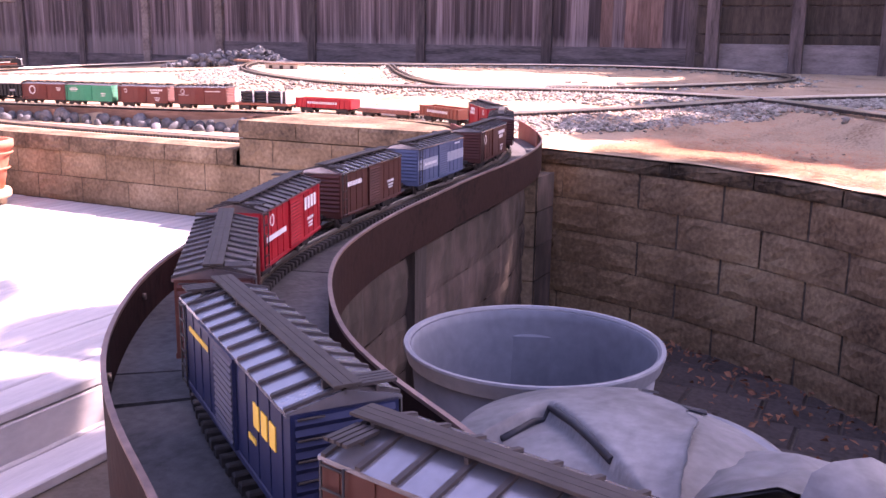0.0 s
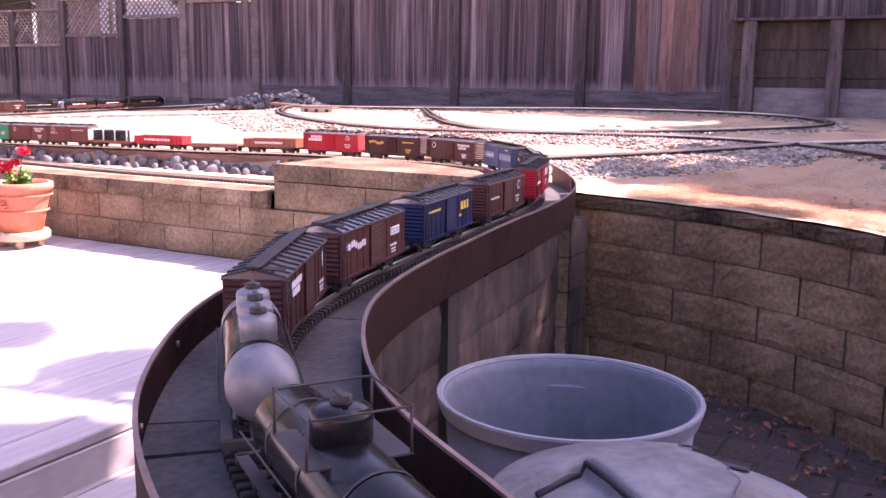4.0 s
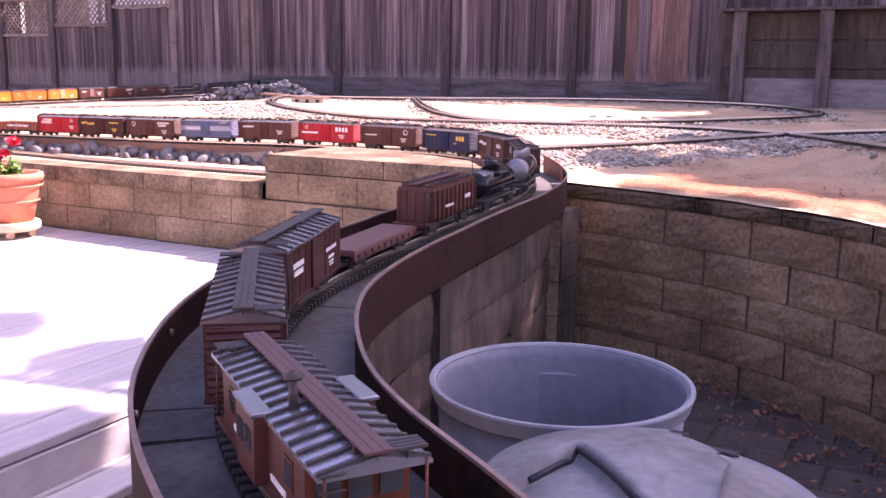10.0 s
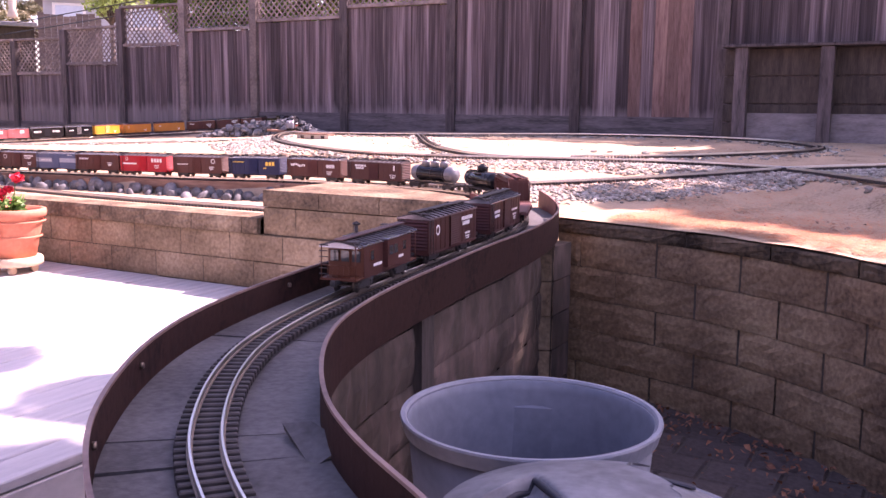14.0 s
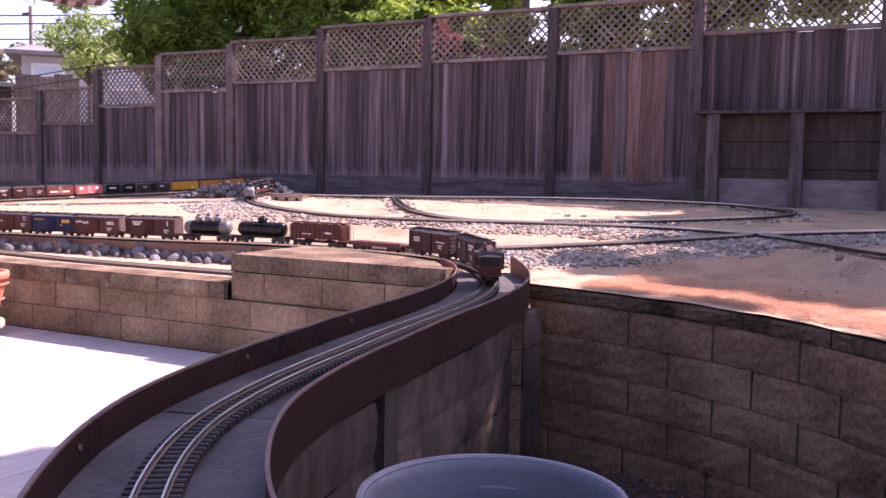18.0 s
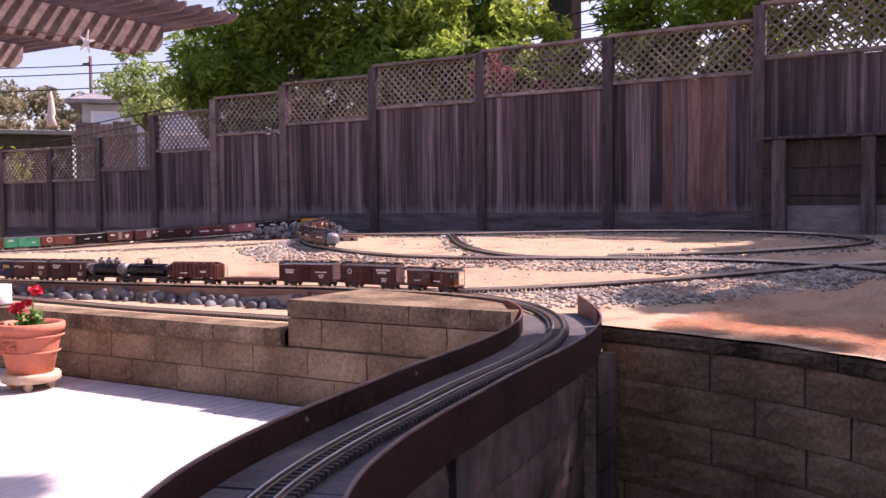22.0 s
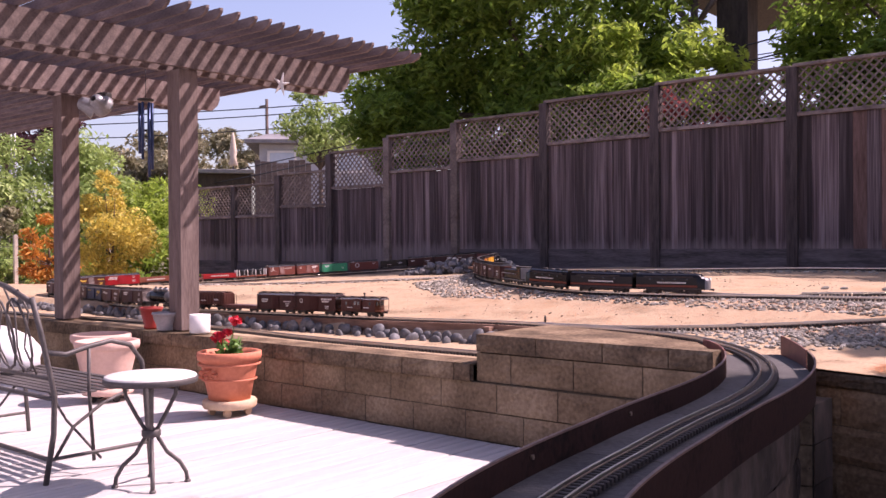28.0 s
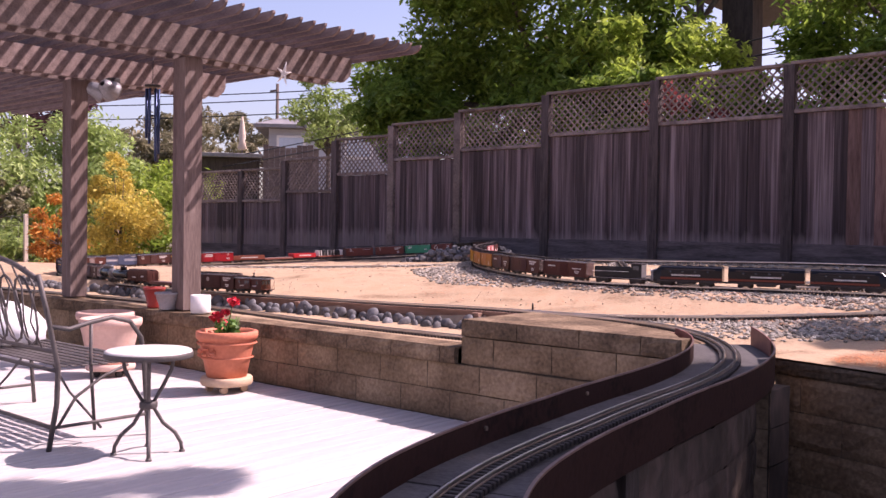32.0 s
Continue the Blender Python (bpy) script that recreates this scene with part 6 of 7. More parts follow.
def boxcar(color, label, letters=(), rings=(), roof=None, mat_letters=None, height=.137, stripe=None, half=HALF):
    root = thing("boxcar", label, "train car", group="freight train cars")
    pm = paint("%.2f_%.2f_%.2f" % color, color)
    body = Build().box(-half, half, -W, W, .032, height, c=.0015)
    body.box(-half, half, -W - .0015, W + .0015, .028, .036, c=.001)
    seams = Build()
    for k in range(11):
        x = -half + .02 + (2 * half - .04) * k / 10
        if abs(x) > .055:
            for s in (-1, 1):
                seams.box(x - .0008, x + .0008, s * W - .0012, s * W + .0012, .037, height - .003)
    part("body", body, pm, root)
    part("side_seams", seams, pm, root)["kind"] = "stuff"
    if stripe:
        for s in (-1, 1):
            part("stripe", Build().box(-half + .002, half - .002, s * (W + .0006) - .0006, s * (W + .0006) + .0006, stripe[0], stripe[1]), stripe[2], root)
    for s in (-1, 1):
        e = Build()
        corrugated(e, -W + .004, W - .004, .040, height - .006, 9, lambda a, z, h: (s * (half + .0003 + h * .003), a, z))
        part("corrugated_end", e, pm, root)
        d = Build().box(-.036, .036, s * (W + .0025) - .0022, s * (W + .0025) + .0022, .035, height - .006, c=.0006)
        corrugated(d, -.034, .034, .038, height - .009, 13, lambda a, z, h: (a, s * (W + .0046 + h * .0018), z))
        part("door", d, pm, root, "corrugated sliding door")
        part("door_track", Build().box(-.04, .105, s * (W + .003) - .002, s * (W + .003) + .002, height - .007, height - .003), pm, root)
        ladder(root, s * (half - .016), s * (W + .004), .035, height - .006)
        ladder(root, s * (half + .003), -s * (W - .018), .035, height - .006, False)
        if letters:
            lettering(root, s, [(x * s, z, l, h) for x, z, l, h in letters], mat_letters or LETTER, W)
        for x, z, r in rings:
            ring(root, x * s, z, r, s, W, LETTER)
    roof_parts(root, half, W, height, height + .013, roof or ROOF, RIB if sum(color) > .28 else M["tie"])
    running_gear(root, half)
    return root


def small_print(x, z=.062):
    return word(x, z, .045, .006, 6) + word(x, z - .010, .035, .004, 7) + word(x, z - .017, .03, .004, 6)


NAME = word(-.115, .112, .10, .012, 8) + word(-.105, .096, .066, .012, 6) + small_print(-.12)
PLAIN = word(-.12, .088, .085, .007, 7) + small_print(-.12, .070) + word(.12, .10, .07, .010, 6)
SCRIPT = [(.115 + .0125 * k, .098 + .004 * math.sin(k * 1.3) + .0012 * k, .008, .014) for k in range(-4, 5)] + small_print(-.12)


def flatcar(color, label, low=False, deck_mat=None):
    root = thing("flatcar", label, "train car", group="freight train cars")
    pm = paint("%.2f_%.2f_%.2f" % color, color)
    b = Build().box(-HALF, HALF, -W, W, .036, .046, c=.001)
    for s in (-1, 1):
        b.box(-HALF, HALF, s * (W - .004) - .004, s * (W - .004) + .004, .024, .036, c=.001)
        for k in range(10):
            x = -HALF + .02 + (2 * HALF - .04) * k / 9
            b.box(x - .004, x + .004, s * (W + .002) - .003, s * (W + .002) + .003, .030, .040)
    part("body", b, pm, root)
    part("deck", Build().box(-HALF + .003, HALF - .003, -W + .003, W - .003, .0465, .049, c=.0006), deck_mat or pm, root)
    running_gear(root, HALF)
    return root


def gondola(color, label, ribs=12, letters=()):
    root = thing("gondola", label, "train car", group="freight train cars")
    pm = paint("%.2f_%.2f_%.2f" % color, color)
    b = Build().box(-HALF, HALF, -W, W, .034, .040)
    for s in (-1, 1):
        b.box(-HALF, HALF, s * W - .002, s * W + .002, .034, .088, c=.0006)
        b.box(s * HALF - .002, s * HALF + .002, -W, W, .034, .088, c=.0006)
        for k in range(ribs):
            x = -HALF + .012 + (2 * HALF - .024) * k / (ribs - 1)
            b.box(x - .003, x + .003, s * (W + .004) - .003, s * (W + .004) + .003, .034, .086, c=.0006)
        b.box(-HALF, HALF, s * W - .004, s * W + .005, .085, .090)
    part("body", b, pm, root)
    for s in (-1, 1):
        lettering(root, s, word(0, .064, .22, .014, 13), LETTER, W + .008)
    running_gear(root, HALF)
    return root


def hopper(color, label, covered=True):
    root = thing("hopper_car", label, "train car", group="freight train cars")
    pm = paint("%.2f_%.2f_%.2f" % color, color)
    h2 = .186
    b = Build()
    for s in (-1, 1):
        b.box(-h2, h2, s * W - .002, s * W + .002, .045, .128, c=.0006)
        for k in range(11):
            x = -h2 + .006 + (2 * h2 - .012) * k / 10
            b.box(x - .003, x + .003, s * (W + .004) - .003, s * (W + .004) + .003, .040, .126, c=.0006)
        if covered:
            b.box(s * h2 - .003, s * h2 + .003, -W + .002, W - .002, .040, .128, c=.0006)
            for y in (-.026, 0, .026):
                b.box(s * (h2 + .004) - .002, s * (h2 + .004) + .002, y - .003, y + .003, .042, .126, c=.0006)
        else:
            b.add([(s * h2, -W, .128), (s * h2, W, .128), (s * .10, W, .045), (s * .10, -W, .045)], [(0, 1, 2, 3)])
        b.add([(s * .10, -W, .05), (s * .10, W, .05), (s * .045, W * .6, .022), (s * .045, -W * .6, .022)], [(0, 1, 2, 3)])
        b.box(s * HALF - (.002 if s > 0 else .03), s * HALF + (.03 if s < 0 else .002), -W, W, .034, .040)
        for y in (-W + .004, W - .004):
            b.tube([(s * (HALF - .006), y, .036), (s * (HALF - .006), y, .124), (s * h2, y, .124)], .002, 5)
    b.box(-h2, h2, -W, W, .120, .130)
    b.box(-.10, .10, -W, W, .044, .05)
    part("body", b, pm, root)
    if covered:
        part("roof", Build().prism([(-h2, -W), (h2, -W), (h2, W), (-h2, W)], .130, .136), pm, root)
        for k in range(5):
            for s in (-1, 1):
                x = -.142 + .071 * k
                hb = part("hatch", Build().box(x - .027, x + .027, s * .033 - .016, s * .033 + .016, .136, .142, c=.002), pm, root, "raised roof hatch")
                for dx in (-.014, .014):
                    part("latch", Build().box(x + dx - .003, x + dx + .003, s * .041 - .012, s * .041 + .012, .1415, .146, c=.001), RIB, hb)
        part("running_board", Build().box(-HALF + .01, HALF - .01, -.011, .011, .145, .148).box(-h2, h2, -.003, .003, .136, .145), pm, root)
    else:
        part("load", Build().box(-h2 + .004, h2 - .004, -W + .004, W - .004, .118, .132, c=.006), M["gravel"], root, "load of pale stone")
    for s in (-1, 1):
        lettering(root, s, word(-.10 * s, .085, .05, .012, 5) + word(.06 * s, .075, .07, .007, 8), LETTER, W + .007)
        ladder(root, s * (h2 + .02), s * (W - .002), .04, .125)
    running_gear(root, HALF)
    return root


def tankcar(label, domes, shell, dome_mat, end_mat=None):
    root = thing("tank_car", label, "train car", group="freight train cars")
    h2, r = .165, .044
    prof = [(0, -h2 - .012), (r * .6, -h2 - .008), (r * .9, -h2), (r, -h2 + .012), (r, h2 - .012), (r * .9, h2), (r * .6, h2 + .008), (0, h2 + .012)]
    tank = part("tank", Build().lathe(prof, 28, m=pose(0, 0, .088, 0, 90)), shell, root)
    for x in (-.10, .0, .10):
        part("band", Build().lathe([(r + .0012, x - .002), (r + .0012, x + .002)], 28, m=pose(0, 0, .088, 0, 90), close=True), RIB, tank)
    if end_mat:
        part("end_cap", Build().lathe([(r + .001, h2 - .05), (r + .001, h2 - .012), (r * .91, h2 + .001), (r * .6, h2 + .009), (0, h2 + .013)], 28, m=pose(0, 0, .088, 0, 90), close=True), end_mat, tank, "silver painted end")
        part("end_cap", Build().lathe([(r + .001, -h2 + .05), (r + .001, -h2 + .012), (r * .91, -h2 - .001), (r * .6, -h2 - .009), (0, -h2 - .013)], 28, m=pose(0, 0, .088, 0, 90), close=True), end_mat, tank, "silver painted end")
    xs = {1: (0,), 3: (-.075, 0, .075)}[domes]
    for x in xs:
        rr = .030 if domes == 1 else .024
        d = part("dome", Build().lathe([(rr, .125), (rr, .152), (rr * .95, .157), (rr * .6, .161), (0, .163)], 22, m=pose(x, 0, 0)), dome_mat, root)
        part("hatch", Build().lathe([(.011, .160), (.011, .168), (0, .169)], 12, m=pose(x, 0, 0)).box(x - .014, x + .014, -.003, .003, .166, .171), RIB, d)
    if domes == 1:
        pf = Build().box(-.05, .05, -.052, .052, .120, .122)
        for x in (-.048, .048):
            for y in (-.05, .05):
                pf.tube([(x, y, .12), (x, y, .168)], .0016, 5)
        pf.tube([(-.048, -.05, .166), (.048, -.05, .166), (.048, .05, .166), (-.048, .05, .166), (-.048, -.05, .166)], .0014, 5)
        part("platform", pf, RIB, root)
    fr = Build().box(-HALF, HALF, -.016, .016, .030, .040, c=.001)
    for s in (-1, 1):
        fr.box(-HALF, HALF, s * (W - .006) - .007, s * (W - .006) + .007, .038, .042)
        fr.box(s * HALF - .004, s * HALF + .004, -W, W, .030, .042)
    part("frame", fr, RIB, root)
    for s in (-1, 1):
        part("handrail", Build().tube([(-HALF + .03, s * .052, .080), (HALF - .03, s * .052, .080)], .0014, 5), RIB, root)
        truck(root, s * (HALF - .065))
        coupler(root, s * (HALF - .006), s)
    return root


def pipe_car():
    root = thing("bulkhead_flatcar", "bulkhead flatcar loaded with black pipes", "train car", group="freight train cars")
    pm = paint("0.30_0.10_0.07", (.30, .10, .07))
    part("body", Build().box(-HALF, HALF, -W, W, .030, .046, c=.001), pm, root)
    for s in (-1, 1):
        part("bulkhead", Build().box(s * (HALF - .012) - .004, s * (HALF - .012) + .004, -W, W, .046, .120, c=.001), LETTER, root, "pale end bulkhead")
    for i in range(3):
        for z in range(4):
            for y in range(5):
                yy = -.040 + .020 * y
                part("pipe", shared("pipe", lambda: Build().tube([(-.045, 0, 0), (.045, 0, 0)], .009, 8).mesh("pipe", M["black"])), None, root, m=pose(-.105 + .105 * i, yy, .057 + .0175 * z))
    st = Build()
    for x in (-.158, -.052, .052, .158):
        for s in (-1, 1):
            st.box(x - .004, x + .004, s * W - .003, s * W + .003, .046, .122)
    part("stakes", st, LETTER, root, "pale upright stakes")
    running_gear(root, HALF)
    return root


def caboose():
    root = thing("caboose", "red-brown caboose with orange ends and bay windows", "train car", group="freight train cars")
    half, bw = .150, .050
    pm, om = paint("0.14_0.05_0.04", (.075, .026, .021)), paint("0.42_0.12_0.03", (.10, .030, .014))
    part("body", Build().box(-half, half, -bw, bw, .034, .120, c=.0015), pm, root)
    for s in (-1, 1):
        e = part("end_wall", Build().box(s * half - .002, s * half + .003 * s + .002, -bw + .001, bw - .001, .036, .119, c=.0008), om, root, "orange end wall")
        part("end_door", Build().box(s * (half + .004) - .002, s * (half + .004) + .002, -.012, .012, .040, .108, c=.0006), om, e)
        for y in (-.030, .030, 0):
            part("end_window", Build().box(s * (half + .005) - .002, s * (half + .005) + .002, y - .008, y + .008, .080, .102).box(s * (half + .0045) - .002, s * (half + .0045) + .002, y - .011, y + .011, .077, .105), GLASS, e)
        pl = Build().box(s * .172 - .024, s * .172 + .024, -bw, bw, .034, .040, c=.001)
        for y in (-bw + .003, bw - .003):
            pl.tube([(s * .194, y, .038), (s * .194, y, .122)], .0016, 5)
        pl.tube([(s * .194, -bw + .003, .072), (s * .194, bw - .003, .072)], .0014, 5)
        for y in (-.03, -.015, 0, .015, .03):
            pl.tube([(s * .194, y, .04), (s * .194, y, .072)], .001, 4)
        part("platform", pl, om, root, "orange end platform with railings")
        bay = part("bay", Build().box(-.035, .035, s * (bw + .006) - .008, s * (bw + .006) + .008, .048, .122, c=.002), pm, root, "projecting bay window")
        part("bay_roof", Build().box(-.038, .038, s * (bw + .006) - .011, s * (bw + .006) + .011, .120, .125, c=.001), ROOF, bay)
        part("bay_window", Build().box(-.024, -.004, s * (bw + .0145) - .001, s * (bw + .0145) + .001, .080, .104).box(.006, .026, s * (bw + .0145) - .001, s * (bw + .0145) + .001, .080, .104), GLASS, bay)
        for x in (-.105, .105):
            part("window_frame", Build().box(x - .012, x + .012, s * bw - .0015, s * bw + .0015, .074, .104), om, root)
            part("window", Build().box(x - .009, x + .009, s * bw - .0022, s * bw + .0022, .077, .101), GLASS, root)
        lettering(root, s, word(-.07, .062, .05, .007, 6) + word(.075, .062, .05, .007, 6), LETTER, bw)
        ladder(root, s * .196, bw - .01, .05, .122, False)
    roof_parts(root, half + .044, bw, .120, .131, ROOF, paint("0.10_0.05_0.05", (.10, .05, .045)), 15)
    part("stack", Build().tube([(-.04, .025, .125), (-.04, .025, .158)], .005, 10).lathe([(.009, .156), (.011, .160), (0, .166)], 12, m=pose(-.04, .025, 0)), RIB, root, "small smoke jack")
    for s in (-1, 1):
        truck(root, s * .115)
        coupler(root, s * .185, s)
    part("underframe", Build().box(-.17, .17, -.014, .014, .024, .034), UNDER, root)
    return root


def diesel(label, cab=True, half=.246):
    root = thing("diesel_locomotive", label, "locomotive", group="diesel locomotives")
    w, top = .053, .142
    sect = [(-w, .030), (-w, .112), (-w * .88, .130), (-w * .55, .139), (0, top), (w * .55, .139), (w * .88, .130), (w, .112), (w, .030)]
    n = len(sect)
    b = Build()
    xs = [(-half, 1, 0, 0), (half - .075, 1, 0, 0)] if cab else [(-half, 1, 0, 0), (half, 1, 0, 0)]
    vs = [(x, y * k, z) for x, k, _, _ in xs for y, z in sect]
    b.add(vs, [(i, i + 1, n + i + 1, n + i) for i in range(n - 1)] + [tuple(range(n))[::-1], tuple(range(n, 2 * n))])
    body = part("body", b, BLACK_PAINT, root)
    if cab:
        nose = Build()
        stations = [(half - .075, 1.0, 1.0), (half - .055, 1.0, .93), (half - .045, .98, .80), (half - .02, .93, .74), (half - .004, .78, .66), (half + .004, .5, .55)]
        vs = []
        for x, kw, kz in stations:
            for y, z in sect:
                vs.append((x, y * kw, .030 + (z - .030) * kz))
        nose.add(vs, [(k * n + i, k * n + i + 1, (k + 1) * n + i + 1, (k + 1) * n + i) for k in range(len(stations) - 1) for i in range(n - 1)] + [tuple(range((len(stations) - 1) * n, len(stations) * n))], smooth=True)
        nose.k = [1 if i // (n - 1) >= 2 and 2 <= i % (n - 1) <= 5 or i // (n - 1) >= 3 else 0 for i in range(len(nose.f))]
        part("nose", nose, [BLACK_PAINT, SILVER], root, "rounded nose, silver at the front")
        part("windshield", Build().add([(half - .054, -.040, .118), (half - .054, .040, .118), (half - .064, .036, .132), (half - .064, -.036, .132)], [(0, 1, 2, 3)]), GLASS, root)
        part("headlight", Build().tube([(half - .002, 0, .100), (half + .008, 0, .100)], .010, 14), LETTER, root)
    for s in (-1, 1):
        part("stripe", Build().box(-half, half - (.07 if cab else 0), s * (w + .0006) - .0008, s * (w + .0006) + .0008, .046, .060), ORANGE_RED, root, "orange-red lower stripe")
        part("sill", Build().box(-half, half - (.05 if cab else 0), s * w - .002, s * w + .003, .028, .040, c=.001), RIB, root)
        for k in range(4):
            x = -half * .6 + k * .085
            part("porthole", Build().lathe([(0, 0), (.009, 0), (.009, .002), (0, .002)], 14, m=pose(x, s * w, .098, -90 * s), close=True), GLASS, root)
        lettering(root, s, word(0, .076, .20, .010, 15), LETTER, w)
        part("grille", Build().box(-half * .8, half * .6, s * w * .96 - .002, s * w * .96 + .002, .112, .120), RIB, root)
    for k in range(4):
        part("roof_fan", Build().lathe([(.022, .138), (.022, .147), (.018, .149), (0, .148)], 18, m=pose(-half * .7 + k * .075, 0, 0)), RIB, root)
    part("fuel_tank", Build().box(-.06, .06, -.045, .045, .012, .030, c=.004), RIB, root)
    for s in (-1, 1):
        truck(root, s * (half - .11))
        coupler(root, s * (half - .004), s)
    return root


def tender_unit():
    root = thing("switcher_locomotive", "low black switcher unit behind the lead diesels", "locomotive", group="diesel locomotives")
    part("hood", Build().box(-.19, .10, -.034, .034, .040, .118, c=.006), BLACK_PAINT, root)
    part("cab", Build().box(.10, .175, -.050, .050, .040, .140, c=.004), BLACK_PAINT, root)
    part("cab_roof", Build().box(.095, .180, -.053, .053, .140, .146, c=.002), RIB, root)
    for s in (-1, 1):
        part("cab_window", Build().box(.115, .160, s * .0505 - .001, s * .0505 + .001, .100, .128), GLASS, root)
        part("handrail", Build().tube([(-.20, s * .050, .045), (-.20, s * .050, .085), (.09, s * .050, .085)], .0014, 5), LETTER, root)
        part("walkway", Build().box(-.21, .21, s * .043 - .010, s * .043 + .010, .034, .040), SILVER, root)
    part("end_face", Build().box(.176, .180, -.045, .045, .045, .136, c=.001), SILVER, root, "silver end face")
    part("frame", Build().box(-.215, .215, -.03, .03, .026, .036, c=.002), RIB, root)
    for s in (-1, 1):
        truck(root, s * .13)
        coupler(root, s * .205, s)
    return root


BLACK_PAINT = paint("0.02_0.02_0.02", (.010, .010, .012), .2)
ORANGE_RED = paint("0.45_0.10_0.03", (.16, .035, .018), .4)
GREY_BLUE = paint("0.34_0.36_0.42", (.34, .36, .42))
DARKBROWN_ROOF = paint("0.16_0.07_0.06", (.16, .07, .06), .4)
BROWN_BOX = "brown model boxcar with white lettering and pale ribbed roof"

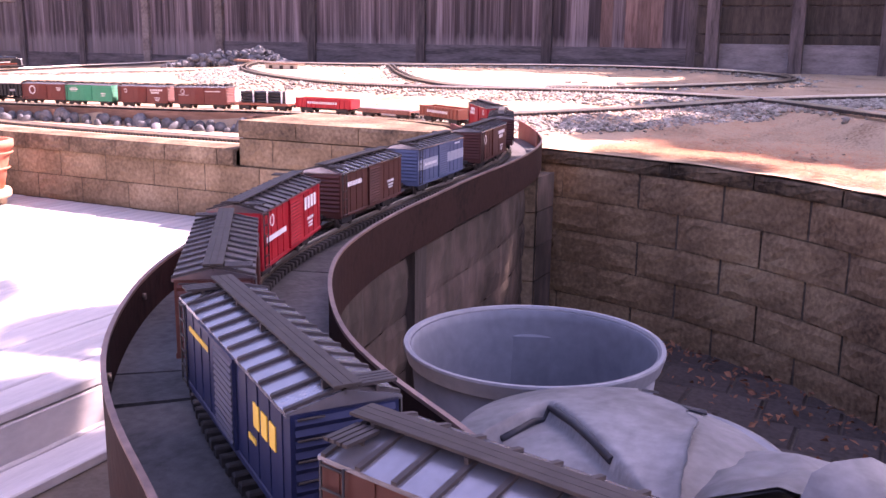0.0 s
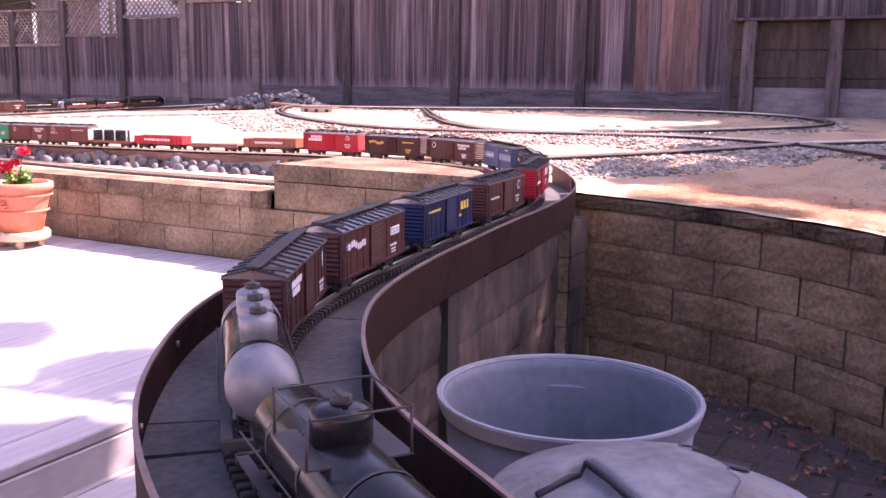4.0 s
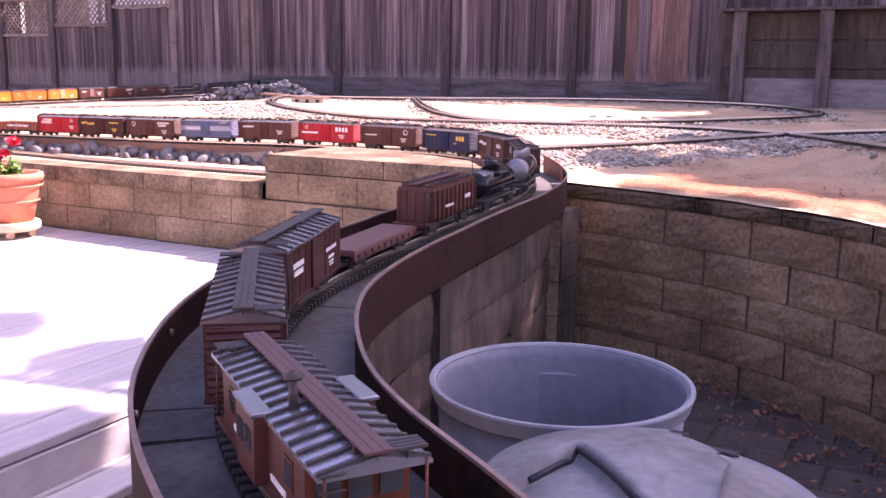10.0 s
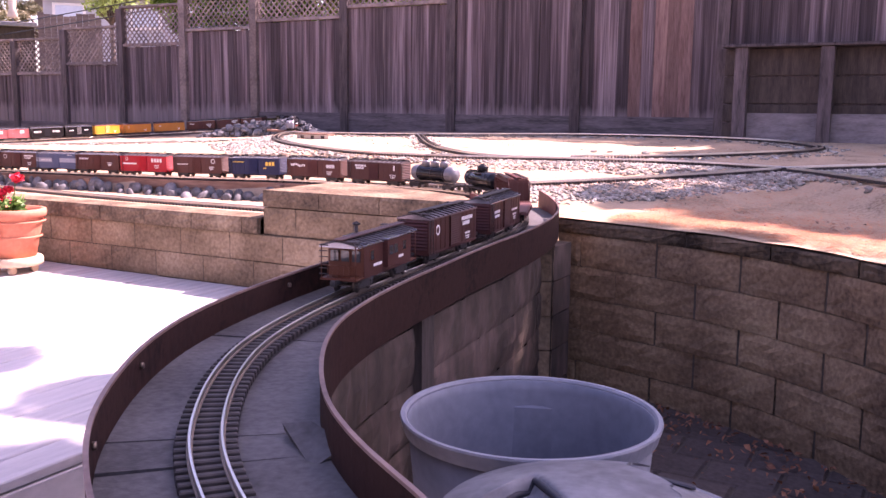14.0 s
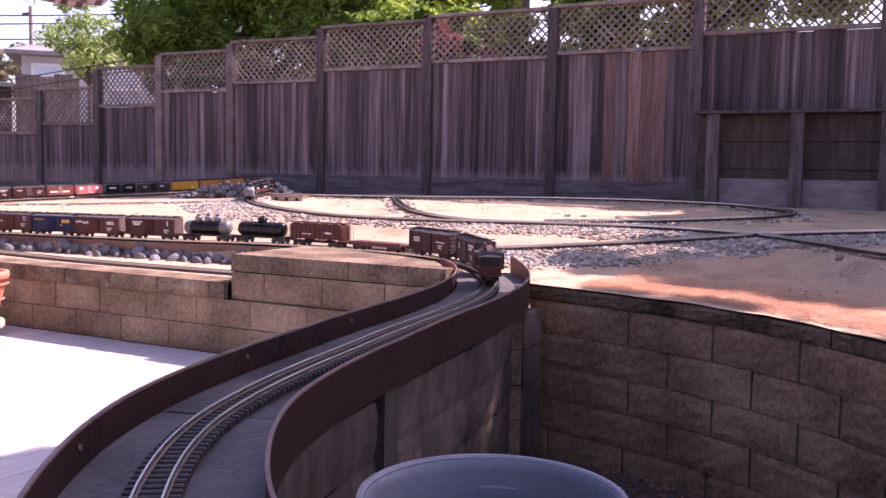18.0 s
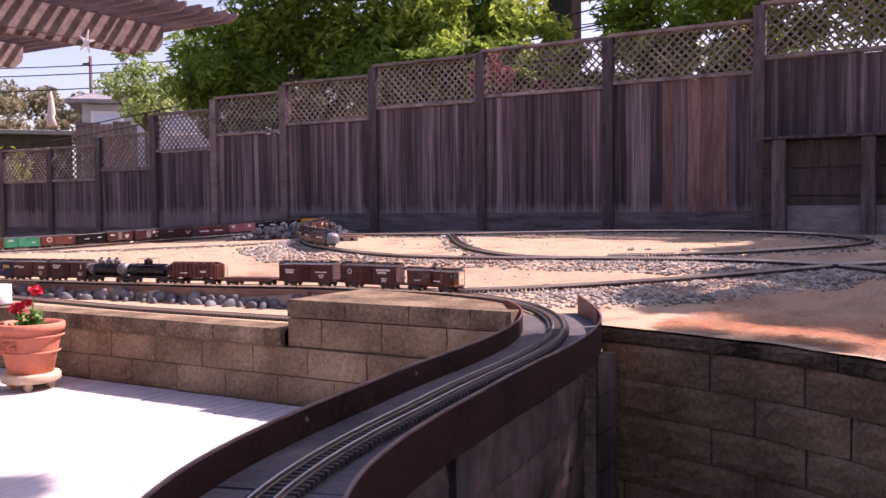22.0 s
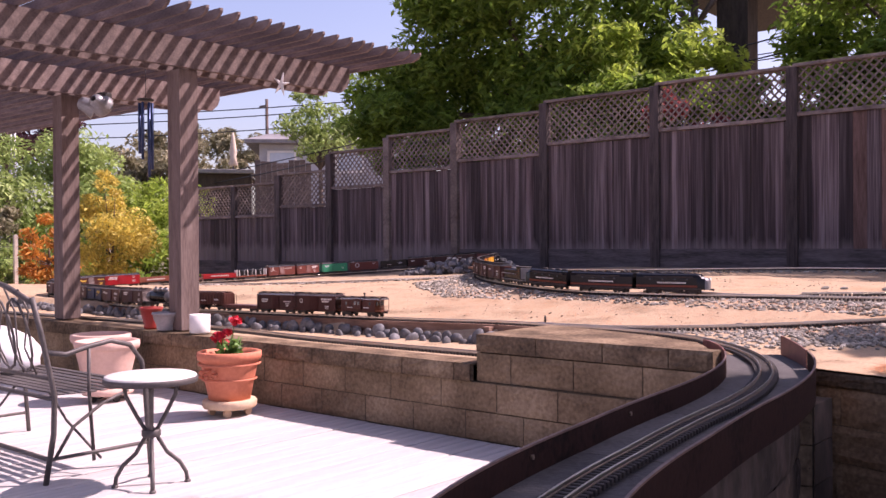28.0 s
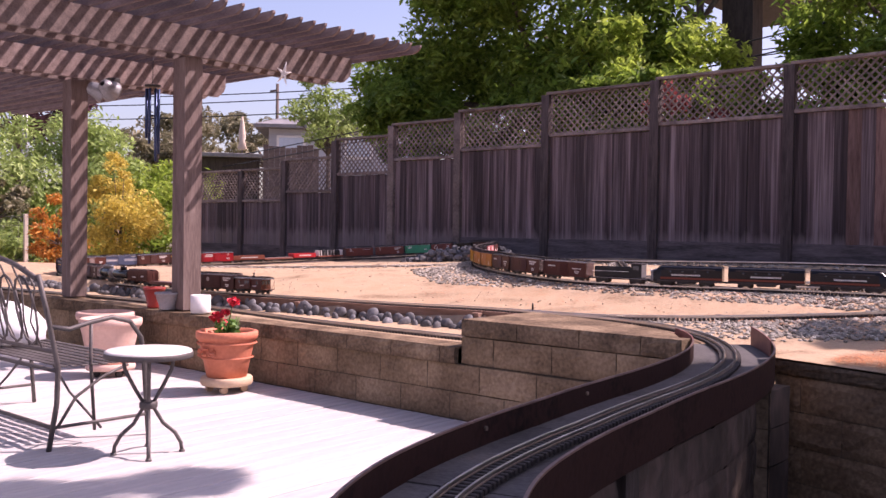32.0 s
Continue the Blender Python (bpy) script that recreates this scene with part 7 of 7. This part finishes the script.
# tail to head
CONSIST = [
    (caboose(), .42),
    (boxcar(BROWN, "dark brown model boxcar coupled ahead of the caboose", NAME, [(.13, .098, .016)], roof=ROOF_BROWN), .455),
    (boxcar(BROWN, "dark brown model boxcar with corrugated doors", PLAIN + word(.12, .085, .06, .010, 5)), .455),
    (flatcar((.13, .055, .048), "empty brown model flatcar with smooth deck"), .455),
    (hopper(BROWN2, "brown covered hopper car with roof hatches"), .43),
    (tankcar("black single-dome tank car with railed platform", 1, BLACK_PAINT, BLACK_PAINT), .42),
    (tankcar("black tank car with three silver domes", 3, BLACK_PAINT, SILVER, SILVER), .42),
    (boxcar(BROWN, "brown model boxcar with large white lettering", word(.10, .112, .085, .012, 8) + word(.105, .097, .06, .012, 7) + word(-.15, .105, .012, .03, 1) + small_print(-.14), roof=ROOF_BROWN), .455),
    (boxcar(BROWN2, "brown model boxcar with white shield emblem and script", SCRIPT + [(-.13, .104, .06, .004), (-.13, .088, .06, .004), (-.158, .096, .004, .02), (-.102, .096, .004, .02)] + word(-.13, .096, .05, .009, 6)), .455),
    (boxcar(BLUE, "dark blue model boxcar with yellow lettering", word(-.13, .098, .075, .024, 3) + word(.12, .108, .09, .006, 12) + word(-.09, .070, .025, .006, 4), mat_letters=GOLD), .455),
    (boxcar(BROWN2, "brown model boxcar with round emblem", word(.12, .086, .09, .006, 12) + small_print(-.12, .07), [(-.135, .108, .016)], roof=ROOF_BROWN), .455),
    (boxcar(RED, "bright red model boxcar with large white letters", word(-.12, .105, .095, .026, 4) + [(.115, .080, .12, .010)] + small_print(-.12, .07), [(.14, .112, .012)], roof=ROOF_BROWN), .455),
    (boxcar(BROWN2, "brown model boxcar with small white lettering", word(.12, .105, .085, .011, 9) + small_print(-.12, .078)), .455),
    (boxcar((.085, .11, .19), "blue and grey striped model boxcar", word(.10, .086, .10, .008, 9) + word(-.14, .124, .05, .005, 6), stripe=(.072, .102, GREY_BLUE), roof=ROOF), .455),
    (boxcar(BROWN2, BROWN_BOX, NAME, [(.135, .104, .016)]), .455),
    (boxcar(BROWN, "brown model boxcar with orange script lettering", SCRIPT + word(-.12, .104, .085, .007, 9), mat_letters=GOLD), .455),
    (boxcar(RED, "bright red model boxcar with white slanted name", word(.10, .113, .085, .015, 6) + word(.11, .095, .10, .015, 8) + small_print(-.13, .07), [(-.13, .112, .013)]), .455),
    (gondola((.30, .10, .065), "red-brown ribbed gondola with white lettering"), .455),
    (flatcar((.28, .12, .09), "low empty flatcar with pale deck", deck_mat=M["pergola"]), .44),
    (gondola((.48, .035, .04), "low bright red gondola car"), .455),
    (pipe_car(), .455),
    (boxcar(REDBROWN, "red-brown model boxcar with arched white lettering", word(-.10, .110, .12, .006, 14) + word(.13, .086, .08, .004, 10), [(.135, .108, .016)]), .455),
    (boxcar(REDBROWN, "red-brown model boxcar with white name lettering", NAME, [(.135, .106, .014)]), .455),
    (boxcar(GREEN, "bright green model boxcar with oval white emblem", [(.12, .104, .075, .004), (.12, .116, .05, .003), (.12, .092, .05, .003)] + word(.12, .104, .06, .010, 8) + small_print(-.13, .08)), .455),
    (boxcar(REDBROWN, "red-brown model boxcar with large round white cross emblem", small_print(-.14, .11), [(.10, .092, .030)]), .455),
    (hopper(BLACKC, "black open hopper car with stone load", covered=False), .42),
    (boxcar(BROWN, BROWN_BOX, PLAIN), .455),
    (boxcar(BROWN, BROWN_BOX, NAME), .455),
    (boxcar(BROWN, BROWN_BOX, PLAIN), .455),
    (boxcar(REDBROWN, "red-brown model boxcar with broad white stripe", [(.0, .07, .30, .016)]), .455),
    (boxcar(PINK, "faded pink-red model car with white figures", [(-.12, .10, .05, .035), (.12, .10, .05, .035)]), .455),
    (boxcar(BLACKC, "black model car with white graphics", word(-.11, .09, .09, .022, 4) + word(.11, .09, .09, .022, 4)), .455),
    (boxcar(BLACKC, "black model car with small white graphics", word(-.11, .09, .06, .014, 4) + word(.11, .09, .06, .014, 4)), .455),
    (boxcar(YELLOW, "yellow model reefer car with brown roof", small_print(-.12), roof=DARKBROWN_ROOF), .455),
    (boxcar(ORANGE, "orange model reefer car with brown roof", small_print(-.12), [(.12, .10, .012)], roof=DARKBROWN_ROOF), .455),
    (boxcar(ORANGE, "orange model reefer car with round emblem", small_print(-.12), [(.12, .10, .012)], roof=DARKBROWN_ROOF), .455),
    (boxcar(BROWN2, BROWN_BOX, PLAIN), .455),
    (boxcar(BROWN2, BROWN_BOX, NAME), .455),
    (boxcar(BROWN2, BROWN_BOX, PLAIN), .455),
    (tender_unit(), .47),
    (diesel("black streamlined diesel facing backwards", True), .53),
    (diesel("black streamlined cabless diesel unit", False), .53),
    (diesel("black streamlined lead diesel with silver nose", True), .53),
]

# length of line passed by the train's tail, by time
TAIL = [(0, .02), (2, .78), (6, 2.35), (9, 3.45), (13, 4.89), (19, 7.15), (21, 7.79), (25, 9.28), (28, 10.1), (32, 11.34)]
# place on the line less the length of train before it: the slack of the couplings
SLACK_S = [-10, 3.4, 4.3, 4.75, 5.8, 7.7, 8.1, 10.55, 12.72, 14.64, 17.35, 18.96, 20.5, 28.33, 43]
SLACK = [-.64, -.62, -.58, -.55, -.42, -.05, 0, .05, -.28, -.36, -.85, -1.04, -1.0, -1.27, -1.27]
SLACK_U = [s - d for s, d in zip(SLACK_S, SLACK)]
# the couplings draw out as the train comes down past the pit
DRAWN_T, DRAWN = [0, 2, 5, 8.5, 13], [-.19, -.11, -.05, -.01, 0]
TAIL_T, TAIL_S = [r[0] for r in TAIL], [r[1] for r in TAIL]


def tail_at(t):
    """The tail's place on the line, smooth between the given times."""
    return sum(w * float(np.interp(min(max(t + d, 0), 32), TAIL_T, TAIL_S)) + w * (t + d - min(max(t + d, 0), 32)) * .4 for d, w in ((-1, .15), (-.5, .2), (0, .3), (.5, .2), (1, .15)))


def motions():
    off = 0.0
    for n, (ob, length) in enumerate(CONSIST):
        mid = off + length / 2
        off += length
        rows = []
        for k in range(65):
            t = k / 2
            u = tail_at(t) + mid
            s = u + float(np.interp(u, SLACK_U, SLACK)) + float(np.interp(t, DRAWN_T, DRAWN)) * float(np.interp(u, [5.2, 8.0], [1, 0]))
            # a car spans the chord between its two trucks
            p, _ = along(s - .135)
            q, _ = along(s + .135)
            c, d = (p + q) / 2, q - p
            turn = 180 if n == 40 else 0
            rows.append((t, pose(c[0], c[1], c[2], 0, -math.degrees(math.asin(d[2] / np.linalg.norm(d))) * (-1 if turn else 1), math.degrees(math.atan2(d[1], d[0])) + turn)))
        walk(ob, rows)


motions()
